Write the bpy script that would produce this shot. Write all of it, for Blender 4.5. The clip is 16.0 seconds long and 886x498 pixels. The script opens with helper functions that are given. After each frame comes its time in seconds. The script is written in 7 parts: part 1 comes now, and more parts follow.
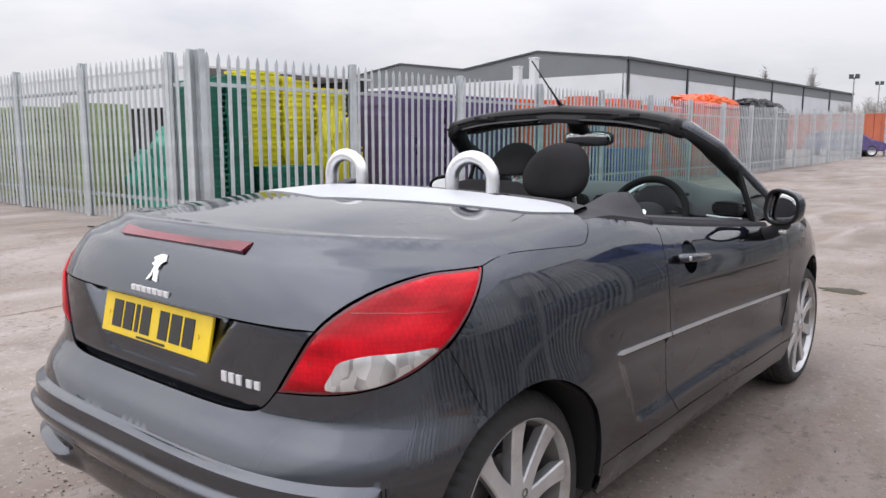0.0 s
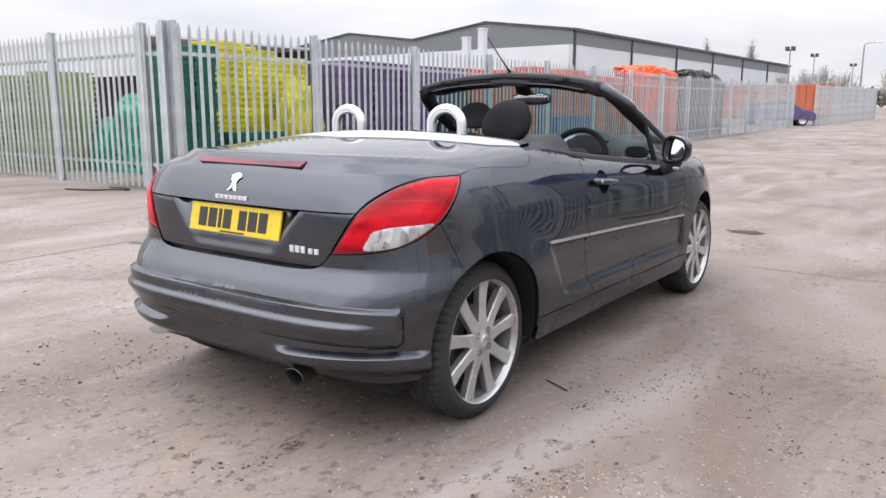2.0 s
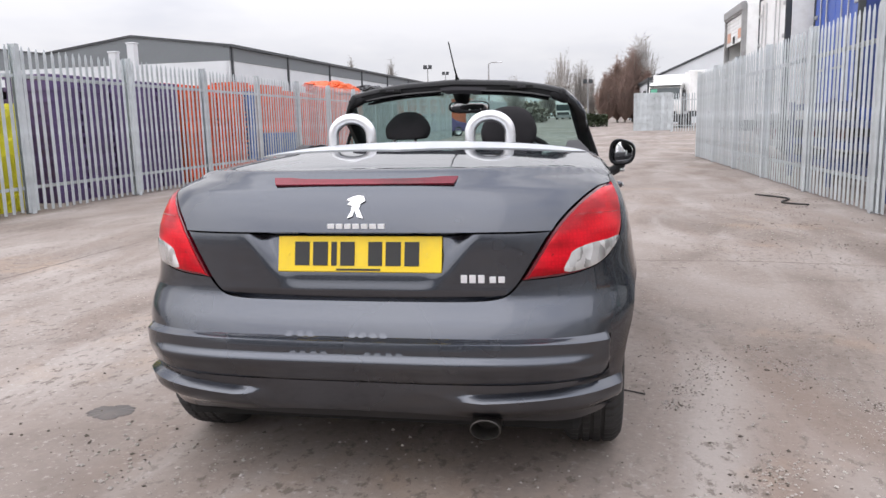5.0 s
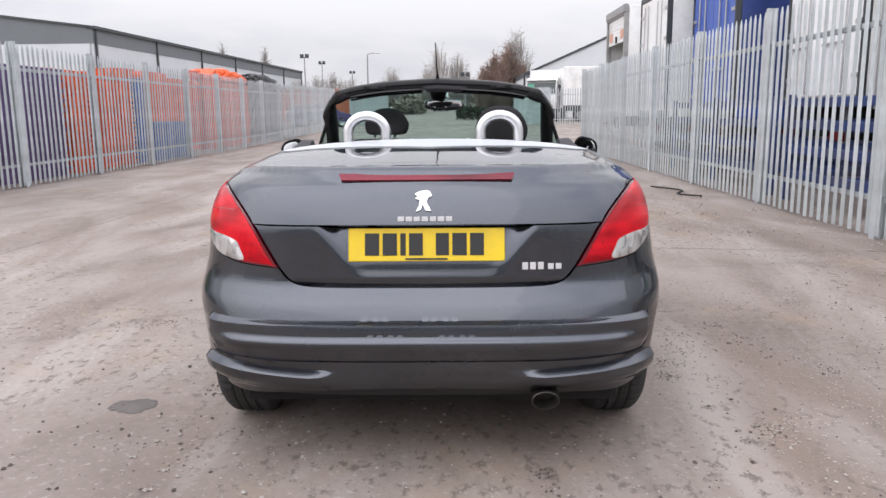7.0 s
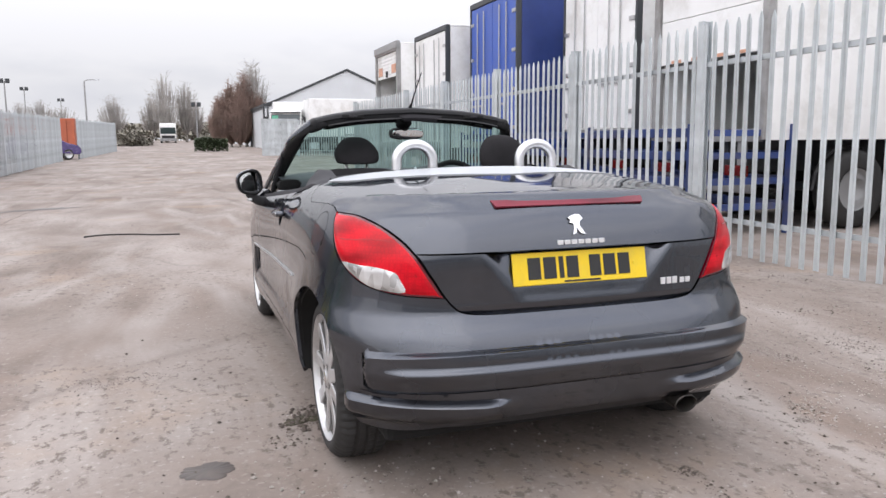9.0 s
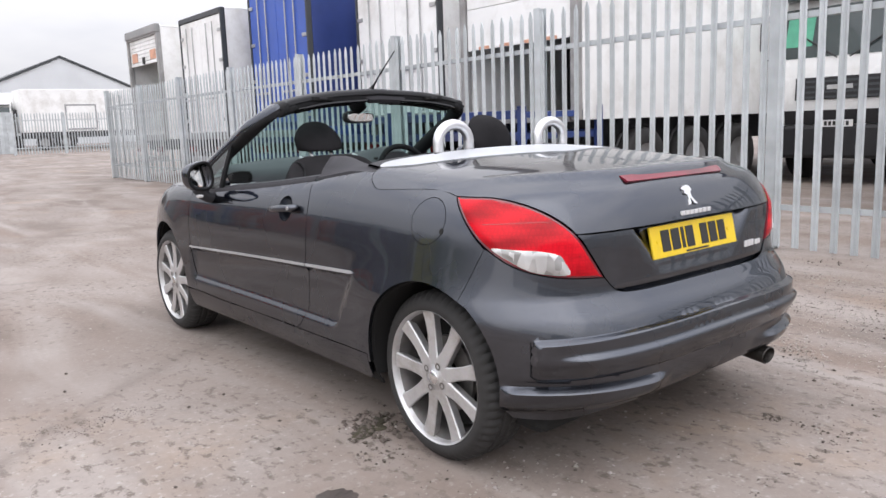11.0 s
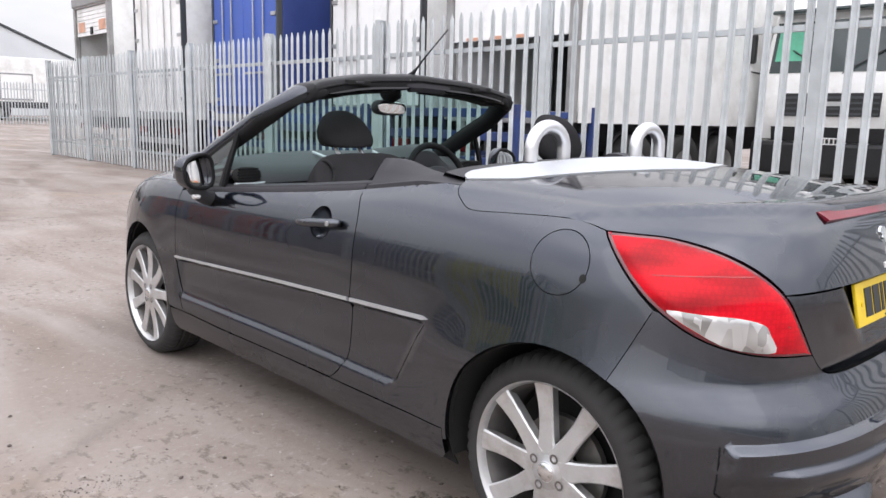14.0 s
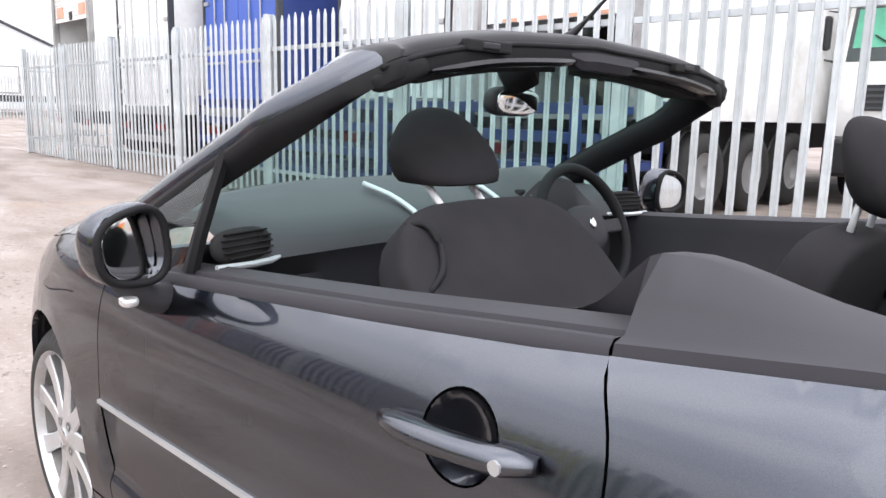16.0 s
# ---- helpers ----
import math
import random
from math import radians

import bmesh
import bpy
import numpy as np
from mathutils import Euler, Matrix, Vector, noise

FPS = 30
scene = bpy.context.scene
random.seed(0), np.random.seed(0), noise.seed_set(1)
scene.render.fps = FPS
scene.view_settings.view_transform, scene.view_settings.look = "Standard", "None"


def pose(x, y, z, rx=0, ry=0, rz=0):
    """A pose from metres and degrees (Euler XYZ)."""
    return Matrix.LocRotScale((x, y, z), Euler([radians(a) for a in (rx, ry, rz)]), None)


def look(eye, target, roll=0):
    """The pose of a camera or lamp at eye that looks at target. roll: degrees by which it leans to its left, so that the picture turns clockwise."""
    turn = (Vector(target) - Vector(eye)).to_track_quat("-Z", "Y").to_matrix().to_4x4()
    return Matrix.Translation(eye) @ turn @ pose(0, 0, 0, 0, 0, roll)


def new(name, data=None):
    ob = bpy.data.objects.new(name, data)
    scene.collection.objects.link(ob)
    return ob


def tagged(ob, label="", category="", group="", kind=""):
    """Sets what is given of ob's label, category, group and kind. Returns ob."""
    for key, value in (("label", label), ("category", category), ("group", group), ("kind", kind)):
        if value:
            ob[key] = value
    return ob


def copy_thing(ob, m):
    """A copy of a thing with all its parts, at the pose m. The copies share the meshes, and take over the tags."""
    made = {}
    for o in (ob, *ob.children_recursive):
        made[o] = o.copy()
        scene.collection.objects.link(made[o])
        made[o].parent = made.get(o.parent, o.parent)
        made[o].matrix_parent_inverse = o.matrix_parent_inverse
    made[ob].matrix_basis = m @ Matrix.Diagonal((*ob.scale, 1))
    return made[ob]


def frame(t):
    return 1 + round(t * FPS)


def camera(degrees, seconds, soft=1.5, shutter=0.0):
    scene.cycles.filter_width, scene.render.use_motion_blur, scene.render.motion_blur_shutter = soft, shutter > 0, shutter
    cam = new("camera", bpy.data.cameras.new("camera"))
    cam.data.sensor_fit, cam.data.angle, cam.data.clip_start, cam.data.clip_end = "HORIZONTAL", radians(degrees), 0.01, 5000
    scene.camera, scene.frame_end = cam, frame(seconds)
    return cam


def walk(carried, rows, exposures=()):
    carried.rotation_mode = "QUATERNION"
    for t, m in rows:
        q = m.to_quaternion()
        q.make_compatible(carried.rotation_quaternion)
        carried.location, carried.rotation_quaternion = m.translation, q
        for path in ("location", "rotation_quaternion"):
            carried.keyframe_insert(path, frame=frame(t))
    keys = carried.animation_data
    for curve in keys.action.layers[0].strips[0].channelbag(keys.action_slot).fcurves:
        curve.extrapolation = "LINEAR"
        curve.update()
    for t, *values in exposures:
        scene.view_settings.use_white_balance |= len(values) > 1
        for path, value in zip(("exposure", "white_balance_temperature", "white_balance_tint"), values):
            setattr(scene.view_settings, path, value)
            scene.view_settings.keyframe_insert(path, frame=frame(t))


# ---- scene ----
cam = camera(60.6, 16.0)
PATH = [
    (0, (1.814, -1.512, 1.245), (0.546, 0.008, 0.956), 0.1),
    (0.5, (1.962, -1.883, 1.204), (0.77, -0.307, 0.899), 0.0),
    (1, (2.181, -2.161, 1.178), (0.97, -0.594, 0.902), -0.3),
    (1.5, (2.305, -2.305, 1.172), (1.125, -0.736, 0.79), -0.1),
    (2, (2.319, -2.354, 1.181), (1.163, -0.763, 0.819), 0.1),
    (2.5, (2.263, -2.371, 1.18), (1.153, -0.753, 0.791), 0.9),
    (3, (2.015, -2.513, 1.178), (1.032, -0.813, 0.798), 2.3),
    (3.5, (1.733, -2.599, 1.156), (0.841, -0.84, 0.823), 2.5),
    (3.7, (1.581, -2.613, 1.151), (0.739, -0.827, 0.832), 1.3),
    (5.8, (0.254, -2.944, 1.186), (0.172, -0.976, 0.84), -1.4),
    (6, (0.181, -3.002, 1.204), (0.138, -1.033, 0.855), -1.8),
    (6.5, (0.138, -3.011, 1.205), (0.111, -1.038, 0.876), -2.5),
    (7, (0.094, -2.998, 1.202), (0.063, -1.03, 0.845), -0.5),
    (7.5, (-0.194, -3.036, 1.209), (0.019, -1.077, 0.866), 1.9),
    (8, (-0.57, -2.967, 1.188), (-0.244, -1.023, 0.848), 1.8),
    (8.5, (-0.923, -2.866, 1.21), (-0.473, -0.943, 0.895), 1.5),
    (8.7, (-1.077, -2.849, 1.206), (-0.549, -0.943, 0.91), 0.6),
    (10.8, (-2.325, -2.078, 1.182), (-1.105, -0.523, 0.875), -1.5),
    (11, (-2.383, -2.025, 1.188), (-1.141, -0.492, 0.863), -2.0),
    (11.5, (-2.592, -2.017, 1.209), (-1.247, -0.578, 0.863), -1.0),
    (12, (-2.711, -2.052, 1.215), (-1.381, -0.592, 0.9), -0.4),
    (12.5, (-2.714, -2.032, 1.211), (-1.373, -0.58, 0.909), 0.2),
    (13, (-2.581, -1.824, 1.167), (-1.233, -0.381, 0.852), 0.3),
    (13.5, (-2.393, -1.527, 1.189), (-1.077, -0.059, 0.852), 1.0),
    (14, (-2.268, -1.14, 1.204), (-0.913, 0.292, 0.863), 1.4),
    (14.5, (-2.043, -0.762, 1.196), (-0.684, 0.661, 0.84), 1.2),
    (15, (-1.831, -0.355, 1.203), (-0.478, 1.072, 0.837), 1.8),
    (15.5, (-1.642, 0.026, 1.206), (-0.281, 1.446, 0.843), 1.7),
    (16, (-1.412, 0.409, 1.217), (-0.052, 1.831, 0.86), 1.4),
]
EXPOSURES = [(0, -0.26), (1, -0.13), (2, -0.05), (3.5, -0.06), (6, -0.2), (8.5, -0.2), (12, -0.14), (13, -0.14), (14.5, 0.09), (16, 0.48)]
walk(cam, [(t, look(eye, target, roll)) for t, eye, target, roll in PATH], EXPOSURES)

# ---- world and light: a bright overcast day ----
world = bpy.data.worlds.new("sky")
scene.world = world
world.use_nodes = True
wn, wl = world.node_tree.nodes, world.node_tree.links
wn.clear()
w_out = wn.new("ShaderNodeOutputWorld")
w_bg = wn.new("ShaderNodeBackground")
w_tc = wn.new("ShaderNodeTexCoord")
w_map = wn.new("ShaderNodeMapping")
w_map.inputs["Scale"].default_value = (1.0, 1.0, 3.2)
w_noise = wn.new("ShaderNodeTexNoise")
w_noise.inputs["Scale"].default_value = 1.7
w_noise.inputs["Detail"].default_value = 6.0
w_noise.inputs["Roughness"].default_value = 0.52
w_ramp = wn.new("ShaderNodeValToRGB")
w_ramp.color_ramp.elements[0].position = 0.36
w_ramp.color_ramp.elements[0].color = (0.71, 0.728, 0.83, 1)
w_ramp.color_ramp.elements[1].position = 0.57
w_ramp.color_ramp.elements[1].color = (1.03, 1.02, 1.07, 1)
w_sky = wn.new("ShaderNodeTexSky")
w_sky.sky_type = "NISHITA"
w_sky.sun_disc = False
w_sky.sun_elevation = radians(42)
w_sky.sun_rotation = radians(200)
w_mix = wn.new("ShaderNodeMixRGB")
w_mix.inputs["Fac"].default_value = 0.06
w_scale = wn.new("ShaderNodeVectorMath")
w_scale.operation = "SCALE"
w_scale.inputs["Scale"].default_value = 0.1
wl.new(w_tc.outputs["Generated"], w_map.inputs["Vector"])
wl.new(w_map.outputs["Vector"], w_noise.inputs["Vector"])
wl.new(w_noise.outputs["Fac"], w_ramp.inputs["Fac"])
wl.new(w_sky.outputs["Color"], w_scale.inputs[0])
wl.new(w_ramp.outputs["Color"], w_mix.inputs[1])
wl.new(w_scale.outputs[0], w_mix.inputs[2])
# an overcast sky is brighter overhead than along the horizon
w_sep = wn.new("ShaderNodeSeparateXYZ")
w_lift = wn.new("ShaderNodeMapRange")
w_lift.inputs["From Min"].default_value, w_lift.inputs["From Max"].default_value = 0.08, 0.85
w_lift.inputs["To Min"].default_value, w_lift.inputs["To Max"].default_value = 0.97, 2.85
w_gain = wn.new("ShaderNodeVectorMath")
w_gain.operation = "SCALE"
wl.new(w_tc.outputs["Generated"], w_sep.inputs["Vector"])
wl.new(w_sep.outputs["Z"], w_lift.inputs["Value"])
wl.new(w_mix.outputs["Color"], w_gain.inputs[0])
wl.new(w_lift.outputs["Result"], w_gain.inputs["Scale"])
wl.new(w_gain.outputs[0], w_bg.inputs["Color"])
w_bg.inputs["Strength"].default_value = 1.0
wl.new(w_bg.outputs["Background"], w_out.inputs["Surface"])

sun_data = bpy.data.lights.new("sun", "SUN")
sun_data.energy, sun_data.angle, sun_data.color = 1.18, radians(95), (1.0, 0.97, 0.96)
sun = new("sun", sun_data)
sun.matrix_world = look((-11, -9, 11), (0, 0, 0))
scene.view_settings.exposure = 0.0

# ---- materials ----
def mat_base(name):
    m = bpy.data.materials.new(name)
    m.use_nodes = True
    nt = m.node_tree
    return m, nt, nt.nodes["Principled BSDF"]


def noise_node(nt, scale, detail=4.0, rough=0.55, coords="Object", stretch=None):
    tc = nt.nodes.new("ShaderNodeTexCoord")
    n = nt.nodes.new("ShaderNodeTexNoise")
    n.inputs["Scale"].default_value = scale
    n.inputs["Detail"].default_value = detail
    n.inputs["Roughness"].default_value = rough
    src = tc.outputs[coords]
    if stretch:
        mp = nt.nodes.new("ShaderNodeMapping")
        mp.inputs["Scale"].default_value = stretch
        nt.links.new(src, mp.inputs["Vector"])
        src = mp.outputs["Vector"]
    nt.links.new(src, n.inputs["Vector"])
    return n


def ramp_node(nt, fac, stops):
    r = nt.nodes.new("ShaderNodeValToRGB")
    els = r.color_ramp.elements
    while len(els) < len(stops):
        els.new(0.5)
    for e, (p, c) in zip(els, stops):
        e.position, e.color = p, (*c, 1)
    nt.links.new(fac, r.inputs["Fac"])
    return r


def mix_node(nt, fac, a, b, blend="MIX"):
    m = nt.nodes.new("ShaderNodeMixRGB")
    m.blend_type = blend
    for sock, v in ((m.inputs["Fac"], fac), (m.inputs[1], a), (m.inputs[2], b)):
        if isinstance(v, (int, float)):
            sock.default_value = v
        elif isinstance(v, tuple):
            sock.default_value = (*v, 1)
        else:
            nt.links.new(v, sock)
    return m


def bump_node(nt, bsdf, height, strength=0.3, dist=0.01):
    b = nt.nodes.new("ShaderNodeBump")
    b.inputs["Strength"].default_value = strength
    b.inputs["Distance"].default_value = dist
    nt.links.new(height, b.inputs["Height"])
    nt.links.new(b.outputs["Normal"], bsdf.inputs["Normal"])
    return b


def surface(name, color, rough=0.5, metal=0.0, vary=0.15, scale=6.0, fine=60.0, bump=0.1, dist=0.002, coat=0.0, random_tint=0.0, spec=0.5, coords="Object", dirt=None):
    """A plain painted, plastic or metal surface with broad and fine variation."""
    m, nt, b = mat_base(name)
    broad, grain = noise_node(nt, scale, coords=coords), noise_node(nt, fine, 3.0, coords=coords)
    dark = tuple(c * (1 - vary) for c in color)
    light = tuple(min(1, c * (1 + vary)) for c in color)
    col = ramp_node(nt, broad.outputs["Fac"], [(0.3, dark), (0.7, light)]).outputs["Color"]
    col = mix_node(nt, 0.12, col, grain.outputs["Color"], "SOFT_LIGHT").outputs["Color"]
    if random_tint:
        info = nt.nodes.new("ShaderNodeObjectInfo")
        tint = ramp_node(nt, info.outputs["Random"], [(0, (1 - random_tint,) * 3), (1, (1, 1, 1))])
        col = mix_node(nt, 1.0, col, tint.outputs["Color"], "MULTIPLY").outputs["Color"]
    if dirt:
        spots = noise_node(nt, scale * 0.7, 8.0, 0.7, coords=coords)
        mask = ramp_node(nt, spots.outputs["Fac"], [(0.48, (0, 0, 0)), (0.68, (0.7, 0.7, 0.7))])
        col = mix_node(nt, mask.outputs["Color"], col, dirt).outputs["Color"]
    nt.links.new(col, b.inputs["Base Color"])
    rr = ramp_node(nt, broad.outputs["Fac"], [(0.25, (max(0, rough - 0.07),) * 3), (0.75, (min(1, rough + 0.07),) * 3)])
    nt.links.new(rr.outputs["Color"], b.inputs["Roughness"])
    b.inputs["Metallic"].default_value = metal
    b.inputs["Coat Weight"].default_value = coat
    b.inputs["Coat Roughness"].default_value = 0.03
    b.inputs["Specular IOR Level"].default_value = spec
    if bump:
        bump_node(nt, b, grain.outputs["Fac"], bump, dist)
    return m


def glass_mat(name, color, rough=0.0):
    """Thin tinted glass: a tinted see-through sheet whose gloss grows towards grazing."""
    m, nt, b = mat_base(name)
    nt.nodes.remove(b)
    out = nt.nodes["Material Output"]
    tr, gl, mx, lw, pw, ad = (nt.nodes.new(k) for k in ("ShaderNodeBsdfTransparent", "ShaderNodeBsdfGlossy", "ShaderNodeMixShader", "ShaderNodeLayerWeight", "ShaderNodeMath", "ShaderNodeMath"))
    tr.inputs["Color"].default_value = (*color, 1)
    gl.inputs["Roughness"].default_value = rough
    lw.inputs["Blend"].default_value = 0.5
    pw.operation, pw.inputs[1].default_value = "POWER", 4.0
    ad.operation, ad.inputs[1].default_value, ad.inputs[2].default_value = "MULTIPLY_ADD", 0.6, 0.05
    nt.links.new(lw.outputs["Facing"], pw.inputs[0])
    nt.links.new(pw.outputs["Value"], ad.inputs[0])
    nt.links.new(ad.outputs["Value"], mx.inputs["Fac"])
    nt.links.new(tr.outputs["BSDF"], mx.inputs[1])
    nt.links.new(gl.outputs["BSDF"], mx.inputs[2])
    nt.links.new(mx.outputs["Shader"], out.inputs["Surface"])
    return m


GALV = surface("galvanised_steel", (0.55, 0.585, 0.60), rough=0.5, metal=0.3, vary=0.2, scale=3.0, fine=45.0, random_tint=0.22, bump=0.15)


def ground_material():
    """Old concrete under dried slurry: broad smears, wheel streaks, damp and rusty stains, pitted spots, cracks."""
    m, nt, b = mat_base("yard_dirt")

    def field(scale, detail, rough, stops, stretch=None, warp=0.0):
        n = noise_node(nt, scale, detail, rough, stretch=stretch)
        n.inputs["Distortion"].default_value = warp
        return n, ramp_node(nt, n.outputs["Fac"], stops).outputs["Color"]

    grey = lambda v: (v, v, v)
    big, col = field(0.30, 4.0, 0.5, [(0.34, (0.155, 0.121, 0.100)), (0.48, (0.232, 0.191, 0.166)), (0.66, (0.318, 0.276, 0.250))], warp=0.9)
    mid, col2 = field(1.1, 5.0, 0.5, [(0.34, (0.135, 0.104, 0.086)), (0.48, (0.234, 0.193, 0.167)), (0.66, (0.330, 0.288, 0.262))], stretch=(1.2, 0.55, 1.0), warp=0.7)
    col = mix_node(nt, 0.5, col, col2).outputs["Color"]
    fine = noise_node(nt, 28.0, 6.0, 0.7)
    grit_c = ramp_node(nt, fine.outputs["Fac"], [(0.30, grey(0.40)), (0.5, grey(0.5)), (0.72, grey(0.62))]).outputs["Color"]
    col = mix_node(nt, 0.5, col, grit_c, "OVERLAY").outputs["Color"]
    # pale dust drawn out by wheels along the lane, and brown slurry between
    _, pale = field(1.0, 4.0, 0.55, [(0.50, grey(0.0)), (0.66, grey(0.55))], stretch=(1.3, 0.32, 1.0), warp=1.0)
    col = mix_node(nt, pale, col, (0.365, 0.325, 0.298)).outputs["Color"]
    _, slurry = field(1.0, 4.0, 0.5, [(0.50, grey(0.0)), (0.60, grey(0.32)), (0.72, grey(0.7))], stretch=(1.1, 0.34, 1.0), warp=1.1)
    col = mix_node(nt, slurry, col, (0.190, 0.140, 0.112)).outputs["Color"]
    # rusty, sandy stains and dark damp
    _, rust = field(0.55, 5.0, 0.65, [(0.57, grey(0.0)), (0.72, grey(0.5))])
    col = mix_node(nt, rust, col, (0.33, 0.225, 0.145)).outputs["Color"]
    dp, damp = field(0.8, 7.0, 0.7, [(0.61, grey(0.0)), (0.71, grey(0.55))], stretch=(1.0, 0.6, 1.0))
    col = mix_node(nt, damp, col, (0.095, 0.078, 0.067)).outputs["Color"]
    # spots where the surface has broken into dark pits and pale chips
    _, worn = field(0.62, 6.0, 0.62, [(0.43, grey(0.06)), (0.55, grey(1.0))])
    _, pit = field(13.0, 7.0, 0.72, [(0.54, grey(0.0)), (0.61, grey(0.78))], stretch=(1.4, 0.9, 1.0))
    _, fleck = field(30.0, 5.0, 0.6, [(0.58, grey(0.0)), (0.66, grey(0.5))])
    pits = mix_node(nt, 1.0, pit, worn, "MULTIPLY").outputs["Color"]
    col = mix_node(nt, pits, col, (0.110, 0.088, 0.073)).outputs["Color"]
    chips = mix_node(nt, 1.0, fleck, ramp_node(nt, big.outputs["Fac"], [(0.40, grey(0.25)), (0.6, grey(1.0))]).outputs["Color"], "MULTIPLY").outputs["Color"]
    col = mix_node(nt, chips, col, (0.45, 0.42, 0.39)).outputs["Color"]
    # cracks
    tc = nt.nodes.new("ShaderNodeTexCoord")
    vo = nt.nodes.new("ShaderNodeTexVoronoi")
    vo.feature = "DISTANCE_TO_EDGE"
    vo.inputs["Scale"].default_value = 0.21
    wob = mix_node(nt, 0.7, tc.outputs["Object"], mid.outputs["Color"], "ADD")
    nt.links.new(wob.outputs["Color"], vo.inputs["Vector"])
    line = ramp_node(nt, vo.outputs["Distance"], [(0.0, grey(0.28)), (0.006, grey(0.12)), (0.014, grey(0.0))]).outputs["Color"]
    some = ramp_node(nt, dp.outputs["Fac"], [(0.44, grey(0.1)), (0.56, grey(1.0))]).outputs["Color"]
    crk = mix_node(nt, 1.0, line, some, "MULTIPLY")
    col = mix_node(nt, crk.outputs["Color"], col, (0.085, 0.068, 0.057)).outputs["Color"]
    nt.links.new(col, b.inputs["Base Color"])
    rr = ramp_node(nt, dp.outputs["Fac"], [(0.5, grey(0.88)), (0.72, grey(0.55))])
    nt.links.new(rr.outputs["Color"], b.inputs["Roughness"])
    hmix = mix_node(nt, 0.5, mid.outputs["Fac"], fine.outputs["Fac"])
    bump_node(nt, b, hmix.outputs["Color"], 0.4, 0.015)
    return m


GROUND = ground_material()
CLAD_GREY = surface("grey_cladding", (0.16, 0.175, 0.185), rough=0.55, vary=0.06, scale=0.4, fine=8.0, bump=0.0)
CLAD_WHITE = surface("pale_cladding", (0.62, 0.64, 0.66), rough=0.55, vary=0.06, scale=0.4, fine=8.0, bump=0.0)
DARK_TRIM = surface("dark_trim", (0.05, 0.055, 0.06), rough=0.5, scale=2.0)
WHITE_GRP = surface("white_trailer_panel", (0.86, 0.86, 0.85), rough=0.4, vary=0.05, scale=1.2, dirt=(0.55, 0.53, 0.49), bump=0.03)
# same blue trailer paint twice: the side's tone is darkened for its shade
BLUE_SHADED = surface("shaded_blue_trailer_side", (0.028, 0.052, 0.20), rough=0.4, vary=0.15, scale=1.5, bump=0.03)
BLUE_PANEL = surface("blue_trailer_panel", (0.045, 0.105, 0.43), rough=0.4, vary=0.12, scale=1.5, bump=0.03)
TRAILER_FRAME = surface("grey_trailer_frame", (0.28, 0.28, 0.28), rough=0.5, vary=0.15, scale=2.0)
FRAME_WORN = surface("worn_silver_trailer_frame", (0.30, 0.295, 0.29), rough=0.5, vary=0.25, scale=3.0, dirt=(0.16, 0.15, 0.14))
BLACK_PLASTIC = surface("black_plastic", (0.018, 0.018, 0.02), rough=0.55, vary=0.2, scale=10.0, fine=250.0, bump=0.15, dist=0.0006)
RUBBER = surface("tyre_rubber", (0.026, 0.025, 0.0245), rough=0.8, vary=0.3, scale=8.0, fine=120.0, bump=0.2)
STEEL = surface("steel", (0.5, 0.5, 0.5), rough=0.35, metal=0.9, vary=0.1)

# ---- mesh helpers ----
def mesh_object(name, verts, faces, material=None, parent=None, smooth=False, label=""):
    me = bpy.data.meshes.new(name)
    me.from_pydata([tuple(v) for v in verts], [], [tuple(f) for f in faces])
    me.update()
    if smooth:
        me.polygons.foreach_set("use_smooth", [True] * len(me.polygons))
    if material:
        for mt in material if isinstance(material, (list, tuple)) else [material]:
            me.materials.append(mt)
    ob = new(name, me)
    if parent:
        ob.parent = parent
    if label:
        ob["label"] = label
    return ob


def part(name, bm, material, parent, label="", smooth=False, angle=None):
    me = bpy.data.meshes.new(name)
    bm.normal_update()
    bm.to_mesh(me)
    bm.free()
    if smooth:
        me.polygons.foreach_set("use_smooth", [True] * len(me.polygons))
        if angle:
            me.set_sharp_from_angle(angle=radians(angle))
    for mt in material if isinstance(material, (list, tuple)) else [material]:
        me.materials.append(mt)
    ob = new(name, me)
    ob.parent = parent
    if label:
        ob["label"] = label
    return ob


def empty(name, at=(0, 0, 0), rz=0, **tags):
    ob = new(name)
    ob.empty_display_size = 0.2
    ob.matrix_world = pose(*at, 0, 0, rz)
    return tagged(ob, **tags)


def box_bm(x0, x1, y0, y1, z0, z1, bevel=0.0, seg=2, bm=None):
    """A box, its edges rounded by bevel."""
    own = bmesh.new()
    bmesh.ops.create_cube(own, size=1.0)
    for v in own.verts:
        v.co = Vector(((x0 + x1) / 2 + v.co.x * (x1 - x0), (y0 + y1) / 2 + v.co.y * (y1 - y0), (z0 + z1) / 2 + v.co.z * (z1 - z0)))
    if bevel:
        bmesh.ops.bevel(own, geom=own.edges[:], offset=bevel, segments=seg, affect="EDGES", profile=0.5)
    if bm is None:
        return own
    join_bm(bm, own)
    return bm


def join_bm(bm, other, m=None):
    """Adds other, moved by m, to bm, and frees it."""
    if m is not None:
        other.transform(m)
    tmp = bpy.data.meshes.new("tmp")
    other.to_mesh(tmp)
    other.free()
    bm.from_mesh(tmp)
    bpy.data.meshes.remove(tmp)
    return bm


